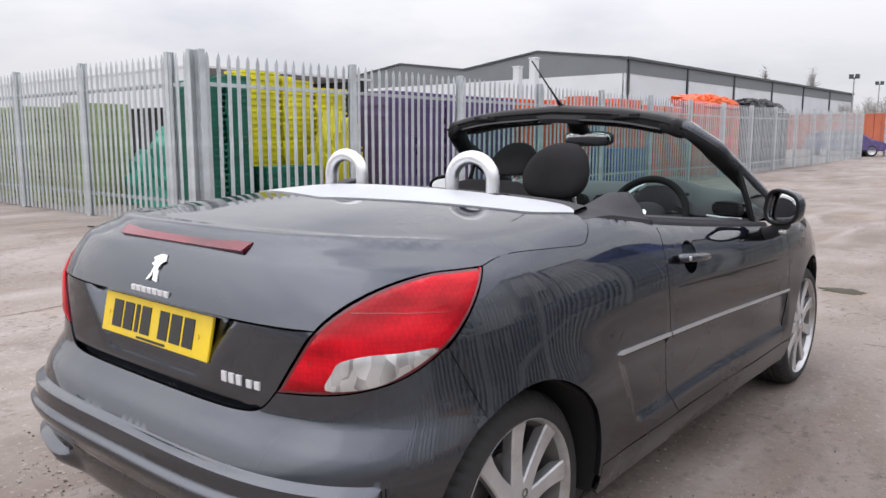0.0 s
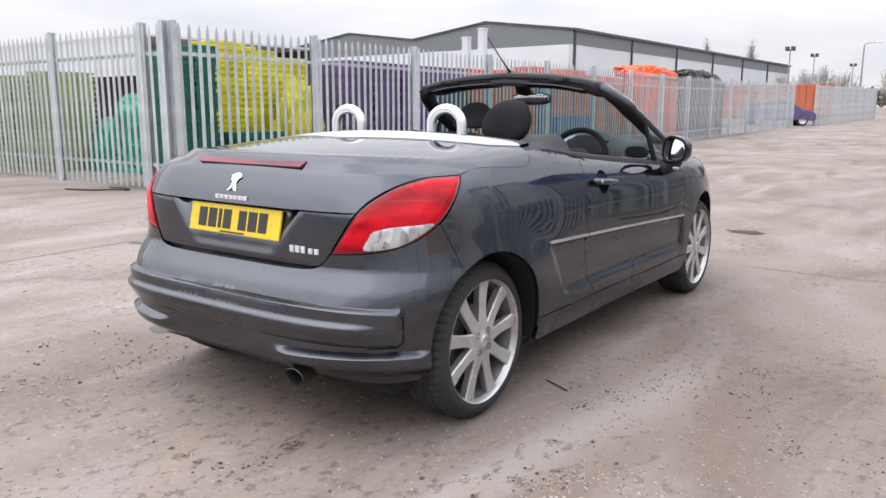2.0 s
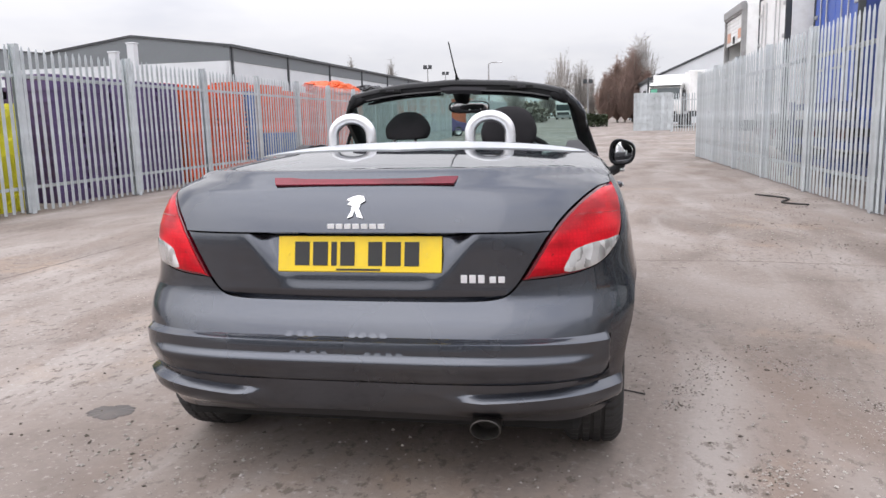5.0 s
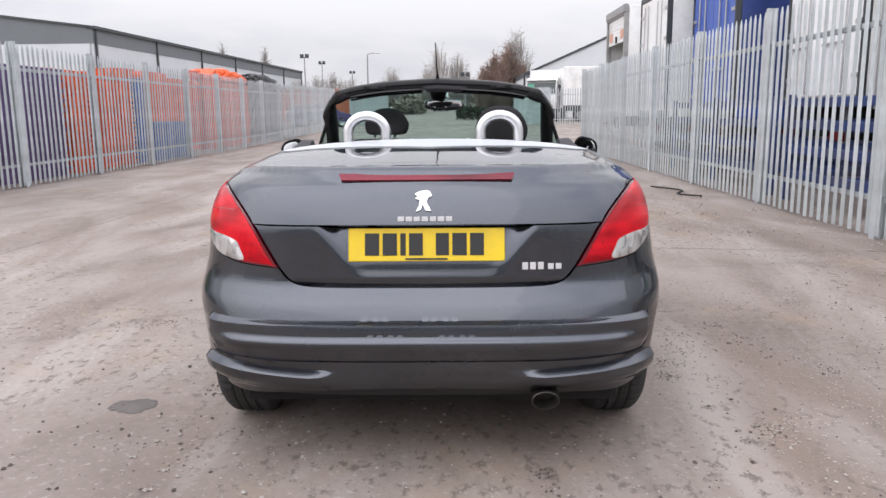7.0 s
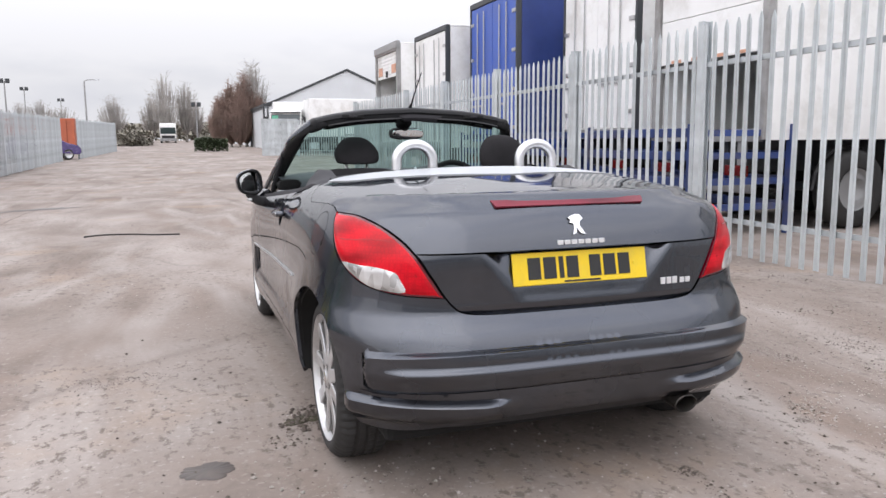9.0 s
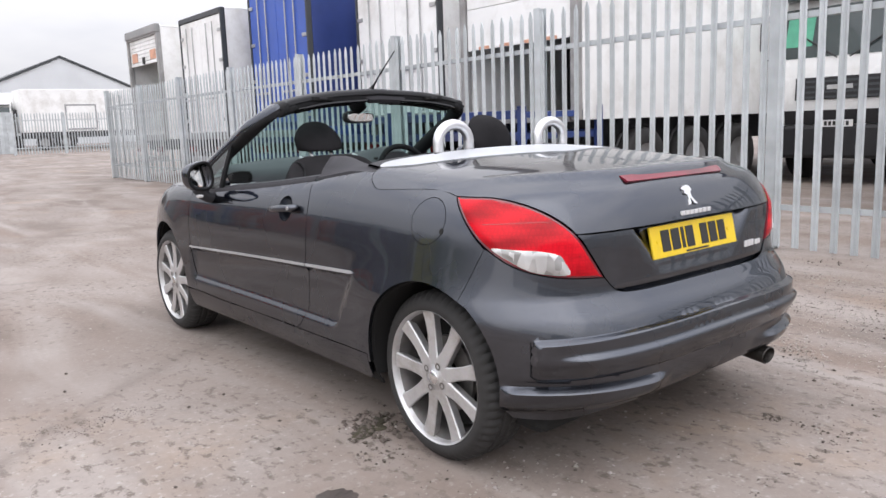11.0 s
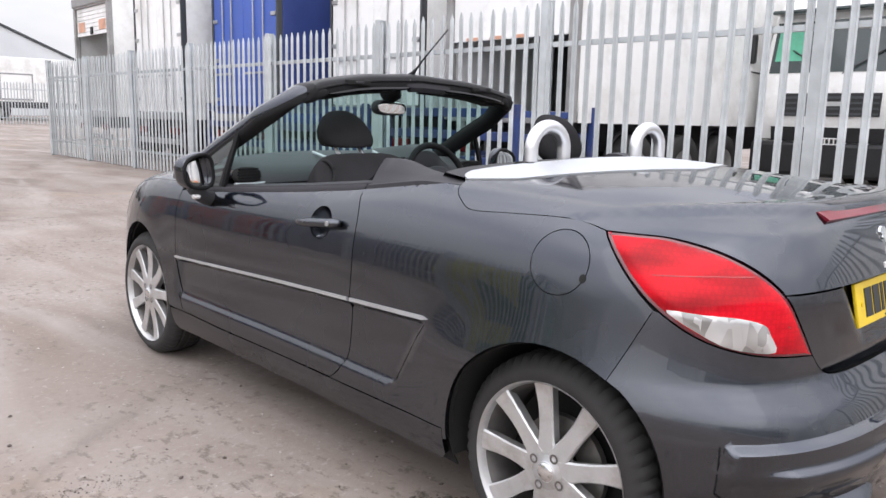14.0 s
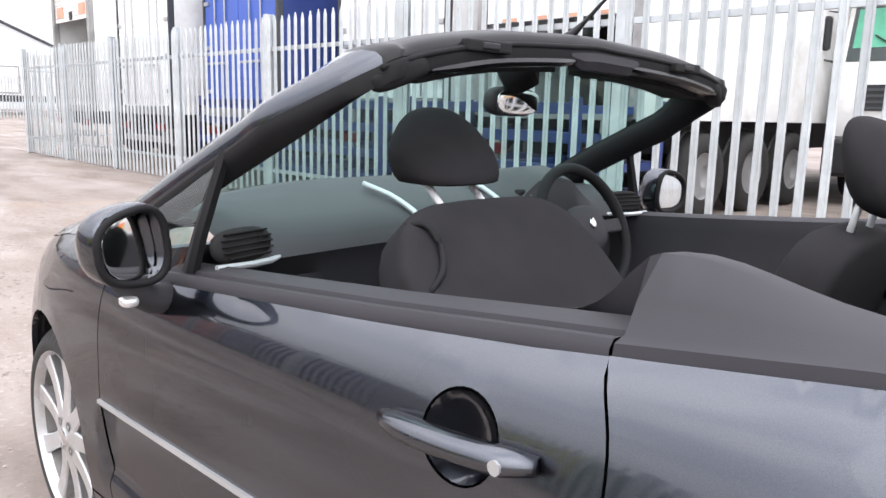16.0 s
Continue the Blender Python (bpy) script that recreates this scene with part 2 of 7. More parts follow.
def cyl_bm(r0, r1, depth, seg=24, m=None, bevel=0.0):
    """A cone or cylinder along z about the origin."""
    bm = bmesh.new()
    bmesh.ops.create_cone(bm, cap_ends=True, segments=seg, radius1=r0, radius2=r1, depth=depth)
    if bevel:
        caps = [e for e in bm.edges if len(e.link_faces) == 2 and abs(e.calc_face_angle(0)) > 1.0]
        bmesh.ops.bevel(bm, geom=caps, offset=bevel, segments=2, affect="EDGES")
    if m is not None:
        bm.transform(m)
    return bm


def tube_bm(points, radius, seg=10, closed=False, flat=1.0):
    """A tube swept along points; radius may be a list."""
    pts = [Vector(p) for p in points]
    n = len(pts)
    rad = radius if isinstance(radius, (list, tuple)) else [radius] * n
    bm = bmesh.new()
    rings = []
    up = Vector((0.013, 0.021, 1.0)).normalized()
    for i, p in enumerate(pts):
        a = pts[(i - 1) % n] if closed or i else p
        b = pts[(i + 1) % n] if closed or i < n - 1 else p
        d = (b - a).normalized()
        s = d.cross(up)
        if s.length < 0.05:
            s = d.cross(Vector((0, 1, 0)))
        s.normalize()
        t = s.cross(d).normalized()
        rings.append([bm.verts.new(p + rad[i] * (math.cos(k) * s + flat * math.sin(k) * t)) for k in (2 * math.pi * j / seg for j in range(seg))])
    for i in range(n if closed else n - 1):
        r, q = rings[i], rings[(i + 1) % n]
        for j in range(seg):
            bm.faces.new((r[j], r[(j + 1) % seg], q[(j + 1) % seg], q[j]))
    if not closed:
        bm.faces.new(rings[0][::-1])
        bm.faces.new(rings[-1])
    bmesh.ops.recalc_face_normals(bm, faces=bm.faces[:])
    return bm


def lathe_bm(profile, seg=48):
    """Turns (radius, z) round the z axis."""
    bm = bmesh.new()
    rings = []
    for r, z in profile:
        if r < 1e-6:
            rings.append([bm.verts.new((0, 0, z))])
        else:
            rings.append([bm.verts.new((r * math.cos(2 * math.pi * k / seg), r * math.sin(2 * math.pi * k / seg), z)) for k in range(seg)])
    for a, b in zip(rings, rings[1:]):
        for k in range(seg):
            q = [a[k % len(a)], a[(k + 1) % len(a)], b[(k + 1) % len(b)], b[k % len(b)]]
            q = [v for i, v in enumerate(q) if v not in q[:i]]
            if len(q) > 2:
                bm.faces.new(q)
    bmesh.ops.recalc_face_normals(bm, faces=bm.faces[:])
    return bm


def spline(points, n=8, closed=False):
    """A Catmull-Rom curve through points."""
    pts = [np.array(p, float) for p in points]
    k = len(pts)
    out = []
    for i in range(k if closed else k - 1):
        p1, p2 = pts[i], pts[(i + 1) % k]
        p0 = pts[(i - 1) % k] if closed or i else 2 * p1 - p2
        p3 = pts[(i + 2) % k] if closed or i < k - 2 else 2 * p2 - p1
        for j in range(n):
            t = j / n
            out.append(0.5 * (2 * p1 + (p2 - p0) * t + (2 * p0 - 5 * p1 + 4 * p2 - p3) * t * t + (3 * p1 - p0 - 3 * p2 + p3) * t**3))
    if not closed:
        out.append(pts[-1])
    return out


def loft(sections, closed=False, caps=False):
    """A sheet through rows of points."""
    bm = bmesh.new()
    rows = [[bm.verts.new(p) for p in s] for s in sections]
    n = len(rows[0])
    for a, b in zip(rows, rows[1:]):
        for i in range(n if closed else n - 1):
            bm.faces.new((a[i], a[(i + 1) % n], b[(i + 1) % n], b[i]))
    if caps:
        bm.faces.new(rows[0][::-1])
        bm.faces.new(rows[-1])
    bmesh.ops.recalc_face_normals(bm, faces=bm.faces[:])
    return bm


def pillow(size, power=3.0, seg=24, rings=14):
    """A rounded block of the given half sizes."""
    bm = bmesh.new()
    bmesh.ops.create_uvsphere(bm, u_segments=seg, v_segments=rings, radius=1.0)
    for v in bm.verts:
        d = v.co
        k = (abs(d.x) ** power + abs(d.y) ** power + abs(d.z) ** power) ** (1 / power)
        v.co = Vector((d.x / k * size[0], d.y / k * size[1], d.z / k * size[2]))
    return bm



# ---- the yard: ground, fences, buildings ----
def ground_z(y):
    """The lane climbs gently beyond the yard."""
    return 0.0125 * max(0.0, min(y, 160.0) - 25.0)


def build_ground():
    xs = sorted(set([-900, -300, -120, -60] + [round(-30 + 2 * i, 2) for i in range(31)] + [60, 120, 300, 900]))
    ys = sorted(set([-900, -300, -120, -60, -30] + [round(-20 + 2 * i, 2) for i in range(46)] + [80, 100, 120, 140, 160, 300, 900]))
    verts = [(x, y, ground_z(y)) for y in ys for x in xs]
    n = len(xs)
    faces = [(j * n + i, j * n + i + 1, (j + 1) * n + i + 1, (j + 1) * n + i) for j in range(len(ys) - 1) for i in range(n - 1)]
    g = mesh_object("ground", verts, faces, GROUND)
    return tagged(g, label="dusty brown concrete yard with damp patches, cracks and grit", category="ground", kind="structure")


build_ground()


def pale_mesh():
    """One W-section pale, 2.3 m, with a narrowed and pointed head."""
    prof = [(-0.032, 0.0), (-0.021, 0.013), (-0.008, 0.003), (0.008, 0.003), (0.021, 0.013), (0.032, 0.0),
            (0.029, -0.003), (0.020, 0.009), (0.009, -0.001), (-0.009, -0.001), (-0.020, 0.009), (-0.029, -0.003)]
    verts, faces, k = [], [], len(prof)
    for z, s in ((0.03, 1.0), (2.26, 1.0), (2.30, 0.62), (2.335, 0.14)):
        verts += [(x * s, y * (1 if s > 0.7 else 0.6), z) for x, y in prof]
    for r in range(3):
        faces += [(r * k + i, r * k + (i + 1) % k, (r + 1) * k + (i + 1) % k, (r + 1) * k + i) for i in range(k)]
    faces += [tuple(range(k))[::-1], tuple(range(3 * k, 4 * k))]
    me = bpy.data.meshes.new("pale")
    me.from_pydata(verts, [], faces)
    me.materials.append(GALV)
    return me


def post_mesh():
    """A rolled steel joist post with a plain cut top."""
    prof = [(-0.03, -0.055), (0.03, -0.055), (0.03, -0.047), (0.005, -0.047), (0.005, 0.047), (0.03, 0.047),
            (0.03, 0.055), (-0.03, 0.055), (-0.03, 0.047), (-0.005, 0.047), (-0.005, -0.047), (-0.03, -0.047)]
    prof = [(x * 1.5, y) for x, y in prof]
    k = len(prof)
    verts = [(x, y, z) for z in (-0.05, 2.37) for x, y in prof]
    faces = [(i, (i + 1) % k, k + (i + 1) % k, k + i) for i in range(k)] + [tuple(range(k))[::-1], tuple(range(k, 2 * k))]
    me = bpy.data.meshes.new("post")
    me.from_pydata(verts, [], faces)
    me.materials.append(GALV)
    return me


PALE, POST = pale_mesh(), post_mesh()


def palisade(name, a, b, label, first=0.0, bay=2.67, singles=300, flip=1, height=1.0):
    """A palisade fence from a to b, its pales on the side to the left of the way (flip 1) or right (-1)."""
    a, b = Vector((*a, 0)), Vector((*b, 0))
    way = (b - a).normalized()
    rz = math.degrees(math.atan2(way.y, way.x))
    length = (b - a).length
    fence = empty(name, (a.x, a.y, ground_z(a.y)), rz, label=label, category="fence", kind="structure")
    posts = [first + i * bay for i in range(int((length - first) / bay) + 1)]
    if length - posts[-1] > 0.5:
        posts.append(length)
    if first > 0.2:
        posts.insert(0, 0.0)
    rise = lambda s: ground_z(a.y + way.y * s) - ground_z(a.y)
    rng = random.Random(int(100 * length))
    count, rest = 0, bmesh.new()
    for p in posts:
        o = new("post", POST)
        o.parent, o.matrix_basis = fence, pose(p, 0, rise(p)) @ Matrix.Diagonal((1, 1, height, 1))
    for p, q in zip(posts, posts[1:]):
        n = max(1, round((q - p) / 0.157))
        for z in (0.37, 1.93):
            z *= height
            rail = bmesh.new()
            box_bm(p + 0.02, q - 0.02, flip * 0.03 - 0.003, flip * 0.03 + 0.003, z - 0.025, z + 0.025, bm=rail)
            box_bm(p + 0.02, q - 0.02, flip * 0.03 - 0.045 * (flip > 0) - 0.003 * (flip < 0) * -1 - 0.0, flip * 0.03 + 0.045 * (flip < 0) - 0.004 * (flip > 0), z - 0.025, z - 0.019, bm=rail)
            for v in rail.verts:
                v.co.z += rise(v.co.x)
            part("rail", rail, GALV, fence)
        for i in range(n):
            s = p + (i + 0.5) * (q - p) / n
            m = pose(s + rng.uniform(-0.004, 0.004), flip * 0.05, rise(s) + rng.uniform(-0.008, 0.008), 0, rng.uniform(-0.35, 0.35), 0 if flip > 0 else 180) @ Matrix.Diagonal((1, 1, height, 1))
            if count < singles:
                o = new("pale", PALE)
                o.parent, o.matrix_basis = fence, m
            else:
                k = len(rest.verts)
                rest.from_mesh(PALE)
                rest.verts.ensure_lookup_table()
                for v in rest.verts[k:]:
                    v.co = m @ v.co
            count += 1
    if len(rest.verts):
        tagged(part("distant_pales", rest, GALV, fence), kind="stuff")
    else:
        rest.free()
    return fence


palisade("fence_west", (-7.184, 4.28), (-7.184, 43.9), "weathered grey galvanised steel palisade fence along the lane", bay=2.735, singles=260, flip=-1, height=1.012)
palisade("fence_south", (-22.98, 4.22), (-7.29, 4.22), "grey galvanised palisade fence turning away from the lane", bay=2.525, flip=-1, height=1.012)
palisade("fence_east", (4.03, -20.67), (4.03, 20.6), "grey galvanised steel palisade fence in front of parked trailers", first=0.0, bay=2.745, singles=290, flip=1, height=1.02)
palisade("fence_east_return", (4.13, 20.7), (9.5, 22.8), "short return of the grey palisade fence", flip=1)
palisade("fence_north_west", (-6.65, 47.2), (-5.9, 67.0), "far grey palisade fence past the side entrance", flip=-1)
palisade("fence_rear", (-22.0, -11.0), (3.9, -11.0), "grey galvanised palisade fence closing the yard", first=0.6, singles=0, flip=1)
palisade("fence_depot", (6.2, 46.5), (24.0, 46.5), "grey palisade fence across the neighbouring depot", flip=-1)


def sheet_gate(name, a, b, h, label):
    """A gate of closed profiled steel sheet."""
    a, b = Vector((*a, 0)), Vector((*b, 0))
    way = b - a
    g = empty(name, (a.x, a.y, ground_z(a.y)), math.degrees(math.atan2(way.y, way.x)), label=label, category="gate", kind="structure")
    length = way.length
    n = int(length / 0.2)
    for i in range(n):
        part("panel", box_bm(i * length / n + 0.004, (i + 1) * length / n - 0.004, -0.02 + 0.012 * (i % 2), 0.012 * (i % 2), 0.1, h), GALV, g)
    part("gate_frame", box_bm(0, length, 0.012, 0.06, h - 0.12, h - 0.05), GALV, g)
    return g


sheet_gate("depot_gate", (3.9, 46.3), (6.15, 46.45), 2.4, "closed grey sheet-steel gate of the neighbouring depot")


def gable_hall(name, x_edges, y0, y1, eave, ridge, band, label):
    """A hall of gabled bays: walls clad pale below the band and grey above, dark roof edges and side columns."""
    hall = empty(name, (0, 0, 0), label=label, category="warehouse", kind="structure")
    gz = 0.3
    xs = [x_edges[0]]
    tops = [eave]
    for a, b in zip(x_edges, x_edges[1:]):
        xs += [(a + b) / 2, b]
        tops += [ridge, eave]
    for y, nm in ((y0, "front_wall"), (y1, "back_wall")):
        v, f = [], []
        for x, t in zip(xs, tops):
            bz = min(band, t - 0.05)
            v += [(x, y, gz), (x, y, bz), (x, y, t), (x, y + (0.3 if y == y0 else -0.3), gz), (x, y + (0.3 if y == y0 else -0.3), bz), (x, y + (0.3 if y == y0 else -0.3), t)]
        mats = []
        for i in range(len(xs) - 1):
            p, q = 6 * i, 6 * (i + 1)
            f += [(p, q, q + 1, p + 1), (p + 1, q + 1, q + 2, p + 2), (p + 3, p + 4, q + 4, q + 3), (p + 4, p + 5, q + 5, q + 4)]
            mats += [0, 1, 0, 1]
        o = mesh_object(nm, v, f, [CLAD_WHITE, CLAD_GREY], hall)
        o.data.polygons.foreach_set("material_index", mats)
    for x, nm, s in ((x_edges[0], "side_wall", -1), (x_edges[-1], "side_wall", 1)):
        part("side_wall", box_bm(x - 0.15, x + 0.15, y0, y1, gz, min(band, eave - 0.3)), CLAD_WHITE, hall)
        part("side_cladding", box_bm(x - 0.2, x + 0.2, y0 - 0.02, y1, min(band, eave - 0.3), eave), CLAD_GREY, hall)
        part("gutter", box_bm(x - 0.3, x + 0.45, y0 - 0.1, y1, eave - 0.1, eave + 0.15), DARK_TRIM, hall)
        k = int((y1 - y0) / 11)
        for i in range(k + 1):
            y = y0 + 0.4 + i * (y1 - y0 - 0.8) / k
            part("column", box_bm(x + s * 0.2 - 0.12, x + s * 0.2 + 0.12, y - 0.12, y + 0.12, gz, eave - 0.1), DARK_TRIM, hall)
    for i in range(len(xs) - 1):
        (xa, ta), (xb, tb) = (xs[i], tops[i]), (xs[i + 1], tops[i + 1])
        v = [(xa, y0 - 0.15, ta), (xb, y0 - 0.15, tb), (xb, y1, tb), (xa, y1, ta)]
        v += [(x, y, z + 0.18) for x, y, z in v]
        mesh_object("roof", v, [(0, 1, 2, 3)[::-1], (4, 5, 6, 7), (0, 1, 5, 4), (1, 2, 6, 5), (2, 3, 7, 6), (3, 0, 4, 7)], DARK_TRIM, hall)
    return hall


warehouse = gable_hall("warehouse_grey", [-69.0, -49.8, -30.7], 63.1, 138.3, 8.45, 9.65, 7.15, "long grey-clad warehouse with a pale lower band and low gables")
warehouse.matrix_world = pose(-30.7, 63.1, 0, 0, 0, -2.2) @ pose(30.7, -63.1, 0)
# unseen hall south of the yard, added so the car's tail reflects something dark
gable_hall("unseen_reflection_hall", [-40.0, -16.0, 8.0], -84.0, -54.0, 6.5, 8.0, 2.0, "unseen grey-clad hall added behind the yard to darken paint reflections")
gable_hall("depot_shed", [7.0, 22.2], 70.0, 110.0, 4.6, 7.9, 8.2, "pale grey depot shed with a pitched roof behind white trailers")

for x, y, top in ((-33.16, 52.0, 7.65), (-34.76, 52.0, 7.05)):
    duct = empty("flue", (x, y, 0), label="white metal flue standing before the warehouse", category="flue", group="flues")
    part("pipe", box_bm(-0.3, 0.3, -0.3, 0.3, 0, top, 0.05), CLAD_WHITE, duct)
    part("cowl", box_bm(-0.35, 0.35, -0.35, 0.35, top, top + 0.12, 0.03), CLAD_WHITE, duct)

# ---- trailers and trucks behind the east fence ----
ORANGE_REFL = surface("orange_reflector", (0.85, 0.16, 0.03), rough=0.4, vary=0.1)
FADED_REFL = surface("faded_orange_reflector", (0.62, 0.33, 0.22), rough=0.5, vary=0.2, scale=6.0)
OCHRE_REFL = surface("ochre_reflector", (0.55, 0.36, 0.04), rough=0.4, vary=0.15)
RED_LENS_DULL = surface("red_marker_lens", (0.16, 0.012, 0.012), rough=0.2)
CAB_GLASS = surface("dark_cab_glass", (0.03, 0.045, 0.045), rough=0.06, vary=0.05, bump=0.0, spec=0.8)
WHITE_PAINT = surface("white_truck_paint", (0.8, 0.8, 0.79), rough=0.25, vary=0.04, scale=2.0, coat=0.5, bump=0.0, dirt=(0.6, 0.57, 0.53))
DARK_HOLD = surface("dark_load_space", (0.03, 0.03, 0.03), rough=0.8)
INK = surface("black_ink", (0.02, 0.02, 0.02), rough=0.5, bump=0.0)
HAZE_GREEN = surface("green_cab_curtain", (0.12, 0.42, 0.28), rough=0.8)


def truck_wheel_mesh():
    prof = [(0.0, -0.02), (0.13, -0.02), (0.15, 0.03), (0.26, -0.06), (0.285, 0.0), (0.31, 0.01), (0.47, 0.02), (0.515, -0.02), (0.52, -0.22), (0.47, -0.26), (0.0, -0.26)]
    bm = lathe_bm(prof, 28)
    me = bpy.data.meshes.new("truck_wheel")
    bm.to_mesh(me)
    bm.free()
    me.materials.append(RUBBER)
    me.materials.append(TRAILER_FRAME)
    me.polygons.foreach_set("material_index", [1 if max((me.vertices[i].co.xy.length for i in p.vertices)) < 0.29 else 0 for p in me.polygons])
    me.polygons.foreach_set("use_smooth", [True] * len(me.polygons))
    return me


TRUCK_WHEEL = truck_wheel_mesh()


def road_wheel(parent, x, y, side):
    """side -1: the hub faces -y."""
    o = new("wheel", TRUCK_WHEEL)
    o.parent = parent
    o.matrix_basis = pose(x, y, 0.52, 90 if side < 0 else -90, 0, 0)


def trailer(name, x, y0, label, skin, door_skin, side_skin=None, length=11.0, width=2.45, floor=1.18, top=4.1, doors=2, roller=0.0, tape=False, axles=(1.6, 2.9, 4.2), markers=False, tilt=0.0):
    """A box trailer, its rear face at x towards the lane, from y0 to y0 + width."""
    t = empty(name, (x, y0, 0), tilt, label=label, category="trailer", group="parked trailers")
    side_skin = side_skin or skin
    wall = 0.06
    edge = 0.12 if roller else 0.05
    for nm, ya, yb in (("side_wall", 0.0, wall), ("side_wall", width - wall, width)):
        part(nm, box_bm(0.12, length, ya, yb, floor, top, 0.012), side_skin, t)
    part("roof", box_bm(0.1, length, 0, width, top, top + 0.05, 0.015), skin, t)
    part("bulkhead", box_bm(length, length + wall, 0, width, floor, top), skin, t)
    part("floor", box_bm(0.12, length, wall, width - wall, floor - 0.14, floor), TRAILER_FRAME, t)
    for ya in (0.0, width - edge):
        part("corner_post", box_bm(0, 0.12, ya, ya + edge, floor - 0.14, top + 0.05, 0.015), FRAME_WORN if roller else DARK_TRIM, t)
    part("rear_header", box_bm(0, 0.12, edge, width - edge, top - (0.16 if roller else 0.07), top + 0.05, 0.015), FRAME_WORN if roller else DARK_TRIM, t)
    part("rear_sill", box_bm(-0.02, 0.12, 0.12, width - 0.12, floor - 0.16, floor, 0.01), TRAILER_FRAME, t)
    part("side_rail", box_bm(0.12, length, -0.012, 0.0, floor - 0.14, floor + 0.1), skin, t)
    if roller:
        z0 = floor + (top - 0.16 - floor) * (1 - roller)
        n = 3 if tape else 7
        for i in range(n):
            za = z0 + i * (top - 0.16 - z0) / n
            part("door_slat", box_bm(0.05, 0.075, 0.13, width - 0.13, za + 0.004, za + (top - 0.16 - z0) / n - 0.004, 0.006), door_skin, t)
        if tape:
            for k in range(9):
                ya = 0.16 + k * (width - 0.32) / 9
                part("reflective_tape", box_bm(0.040, 0.049, ya, ya + (width - 0.32) / 9 - 0.01, z0 + 0.01, z0 + 0.055), FADED_REFL if k % 2 else WHITE_GRP, t)
        for ya in () if tape else (0.28, width - 0.70):
            part("reflector", box_bm(0.038, 0.049, ya, ya + 0.42, z0 + 0.10, z0 + 0.34), FADED_REFL, t)
        if not tape:
            part("door_pull", box_bm(0.02, 0.049, width / 2 - 0.08, width / 2 + 0.08, z0 + 0.02, z0 + 0.2, 0.01), DARK_HOLD, t)
        part("roof_cap", box_bm(-0.03, 0.1, -0.02, width + 0.02, top - 0.12, top + 0.1, 0.03), TRAILER_FRAME, t)
        part("load", box_bm(2.0, 5.0, 0.4, width - 0.4, floor, floor + 1.1, 0.05), DARK_HOLD, t)
    else:
        w = (width - 0.12) / doors
        for i in range(doors):
            d = part("door", box_bm(0.02, 0.07, 0.06 + i * w + 0.006, 0.06 + (i + 1) * w - 0.006, floor + 0.01, top - 0.08, 0.01), door_skin, t)
            for k in range(2):
                ya = 0.06 + i * w + (0.36 + 0.3 * k) * w
                part("lock_bar", tube_bm([(-0.005, ya, floor + 0.04), (-0.005, ya, top - 0.2)], 0.014, 8), STEEL, d)
                part("door_handle", box_bm(-0.03, -0.01, ya - 0.02, ya + 0.3, floor + 0.75, floor + 0.79, 0.006), STEEL, d)
            for k in range(4):
                zz = floor + 0.25 + k * (top - floor - 0.7) / 3
                ya = 0.06 + (i + (0 if i < doors / 2 else 1)) * w - (0.0 if i < doors / 2 else 0.16)
                reach = 0.34 if markers else 0.0
                part("hinge", box_bm(-0.005, 0.025, ya - (reach if i >= doors / 2 else 0), ya + 0.16 + (reach if i < doors / 2 else 0), zz, zz + 0.07, 0.008), STEEL, d)
    # underrun guard, lights, mudguards, running gear
    part("underrun_guard", box_bm(-0.02, 0.08, 0.15, width - 0.15, 0.5, 0.62, 0.02), TRAILER_FRAME, t)
    for ya in (0.35, width - 0.45):
        part("guard_arm", box_bm(0.0, 0.08, ya, ya + 0.1, 0.6, floor - 0.15), TRAILER_FRAME, t)
    for ya in (0.2, width - 0.62):
        if not markers:
            part("tail_light", box_bm(-0.055, -0.02, ya, ya + 0.42, 0.72, 0.86, 0.012), RED_LENS_DULL, t)
    if markers:
        part("name_panel", box_bm(-0.030, -0.020, 0.12, width - 0.12, 1.13, 1.32, 0.004), WHITE_GRP, t)
        for k in range(8):
            part("name_bar", box_bm(-0.0345, -0.0305, width - 0.26 - 0.10 * k, width - 0.19 - 0.10 * k, 1.15, 1.23), INK, t)
        for ya in (0.13, width - 1.23):
            m = part("marker_board", box_bm(-0.034, -0.021, ya, ya + 1.1, 0.88, 1.125, 0.004), ORANGE_REFL, t, "orange marker board with an ochre middle")
            part("marker_middle", box_bm(-0.038, -0.0345, ya + 0.07, ya + 1.03, 0.93, 1.075), OCHRE_REFL, m)
    for ya in (0.75, width - 0.87):
        part("chassis_beam", box_bm(0.1, length, ya, ya + 0.12, 0.75, floor - 0.14), DARK_TRIM, t)
    for ax in axles:
        part("axle", tube_bm([(ax, 0.3, 0.52), (ax, width - 0.3, 0.52)], 0.07, 10), DARK_TRIM, t)
        part("mudguard", tube_bm([(ax + 0.58 * math.cos(a), 0.2, 0.52 + 0.58 * math.sin(a)) for a in [math.pi * k / 8 for k in range(9)]], 0.03, 6), BLACK_PLASTIC, t)
        road_wheel(t, ax, 0.03, -1)
        road_wheel(t, ax, width - 0.03, 1)
    return t


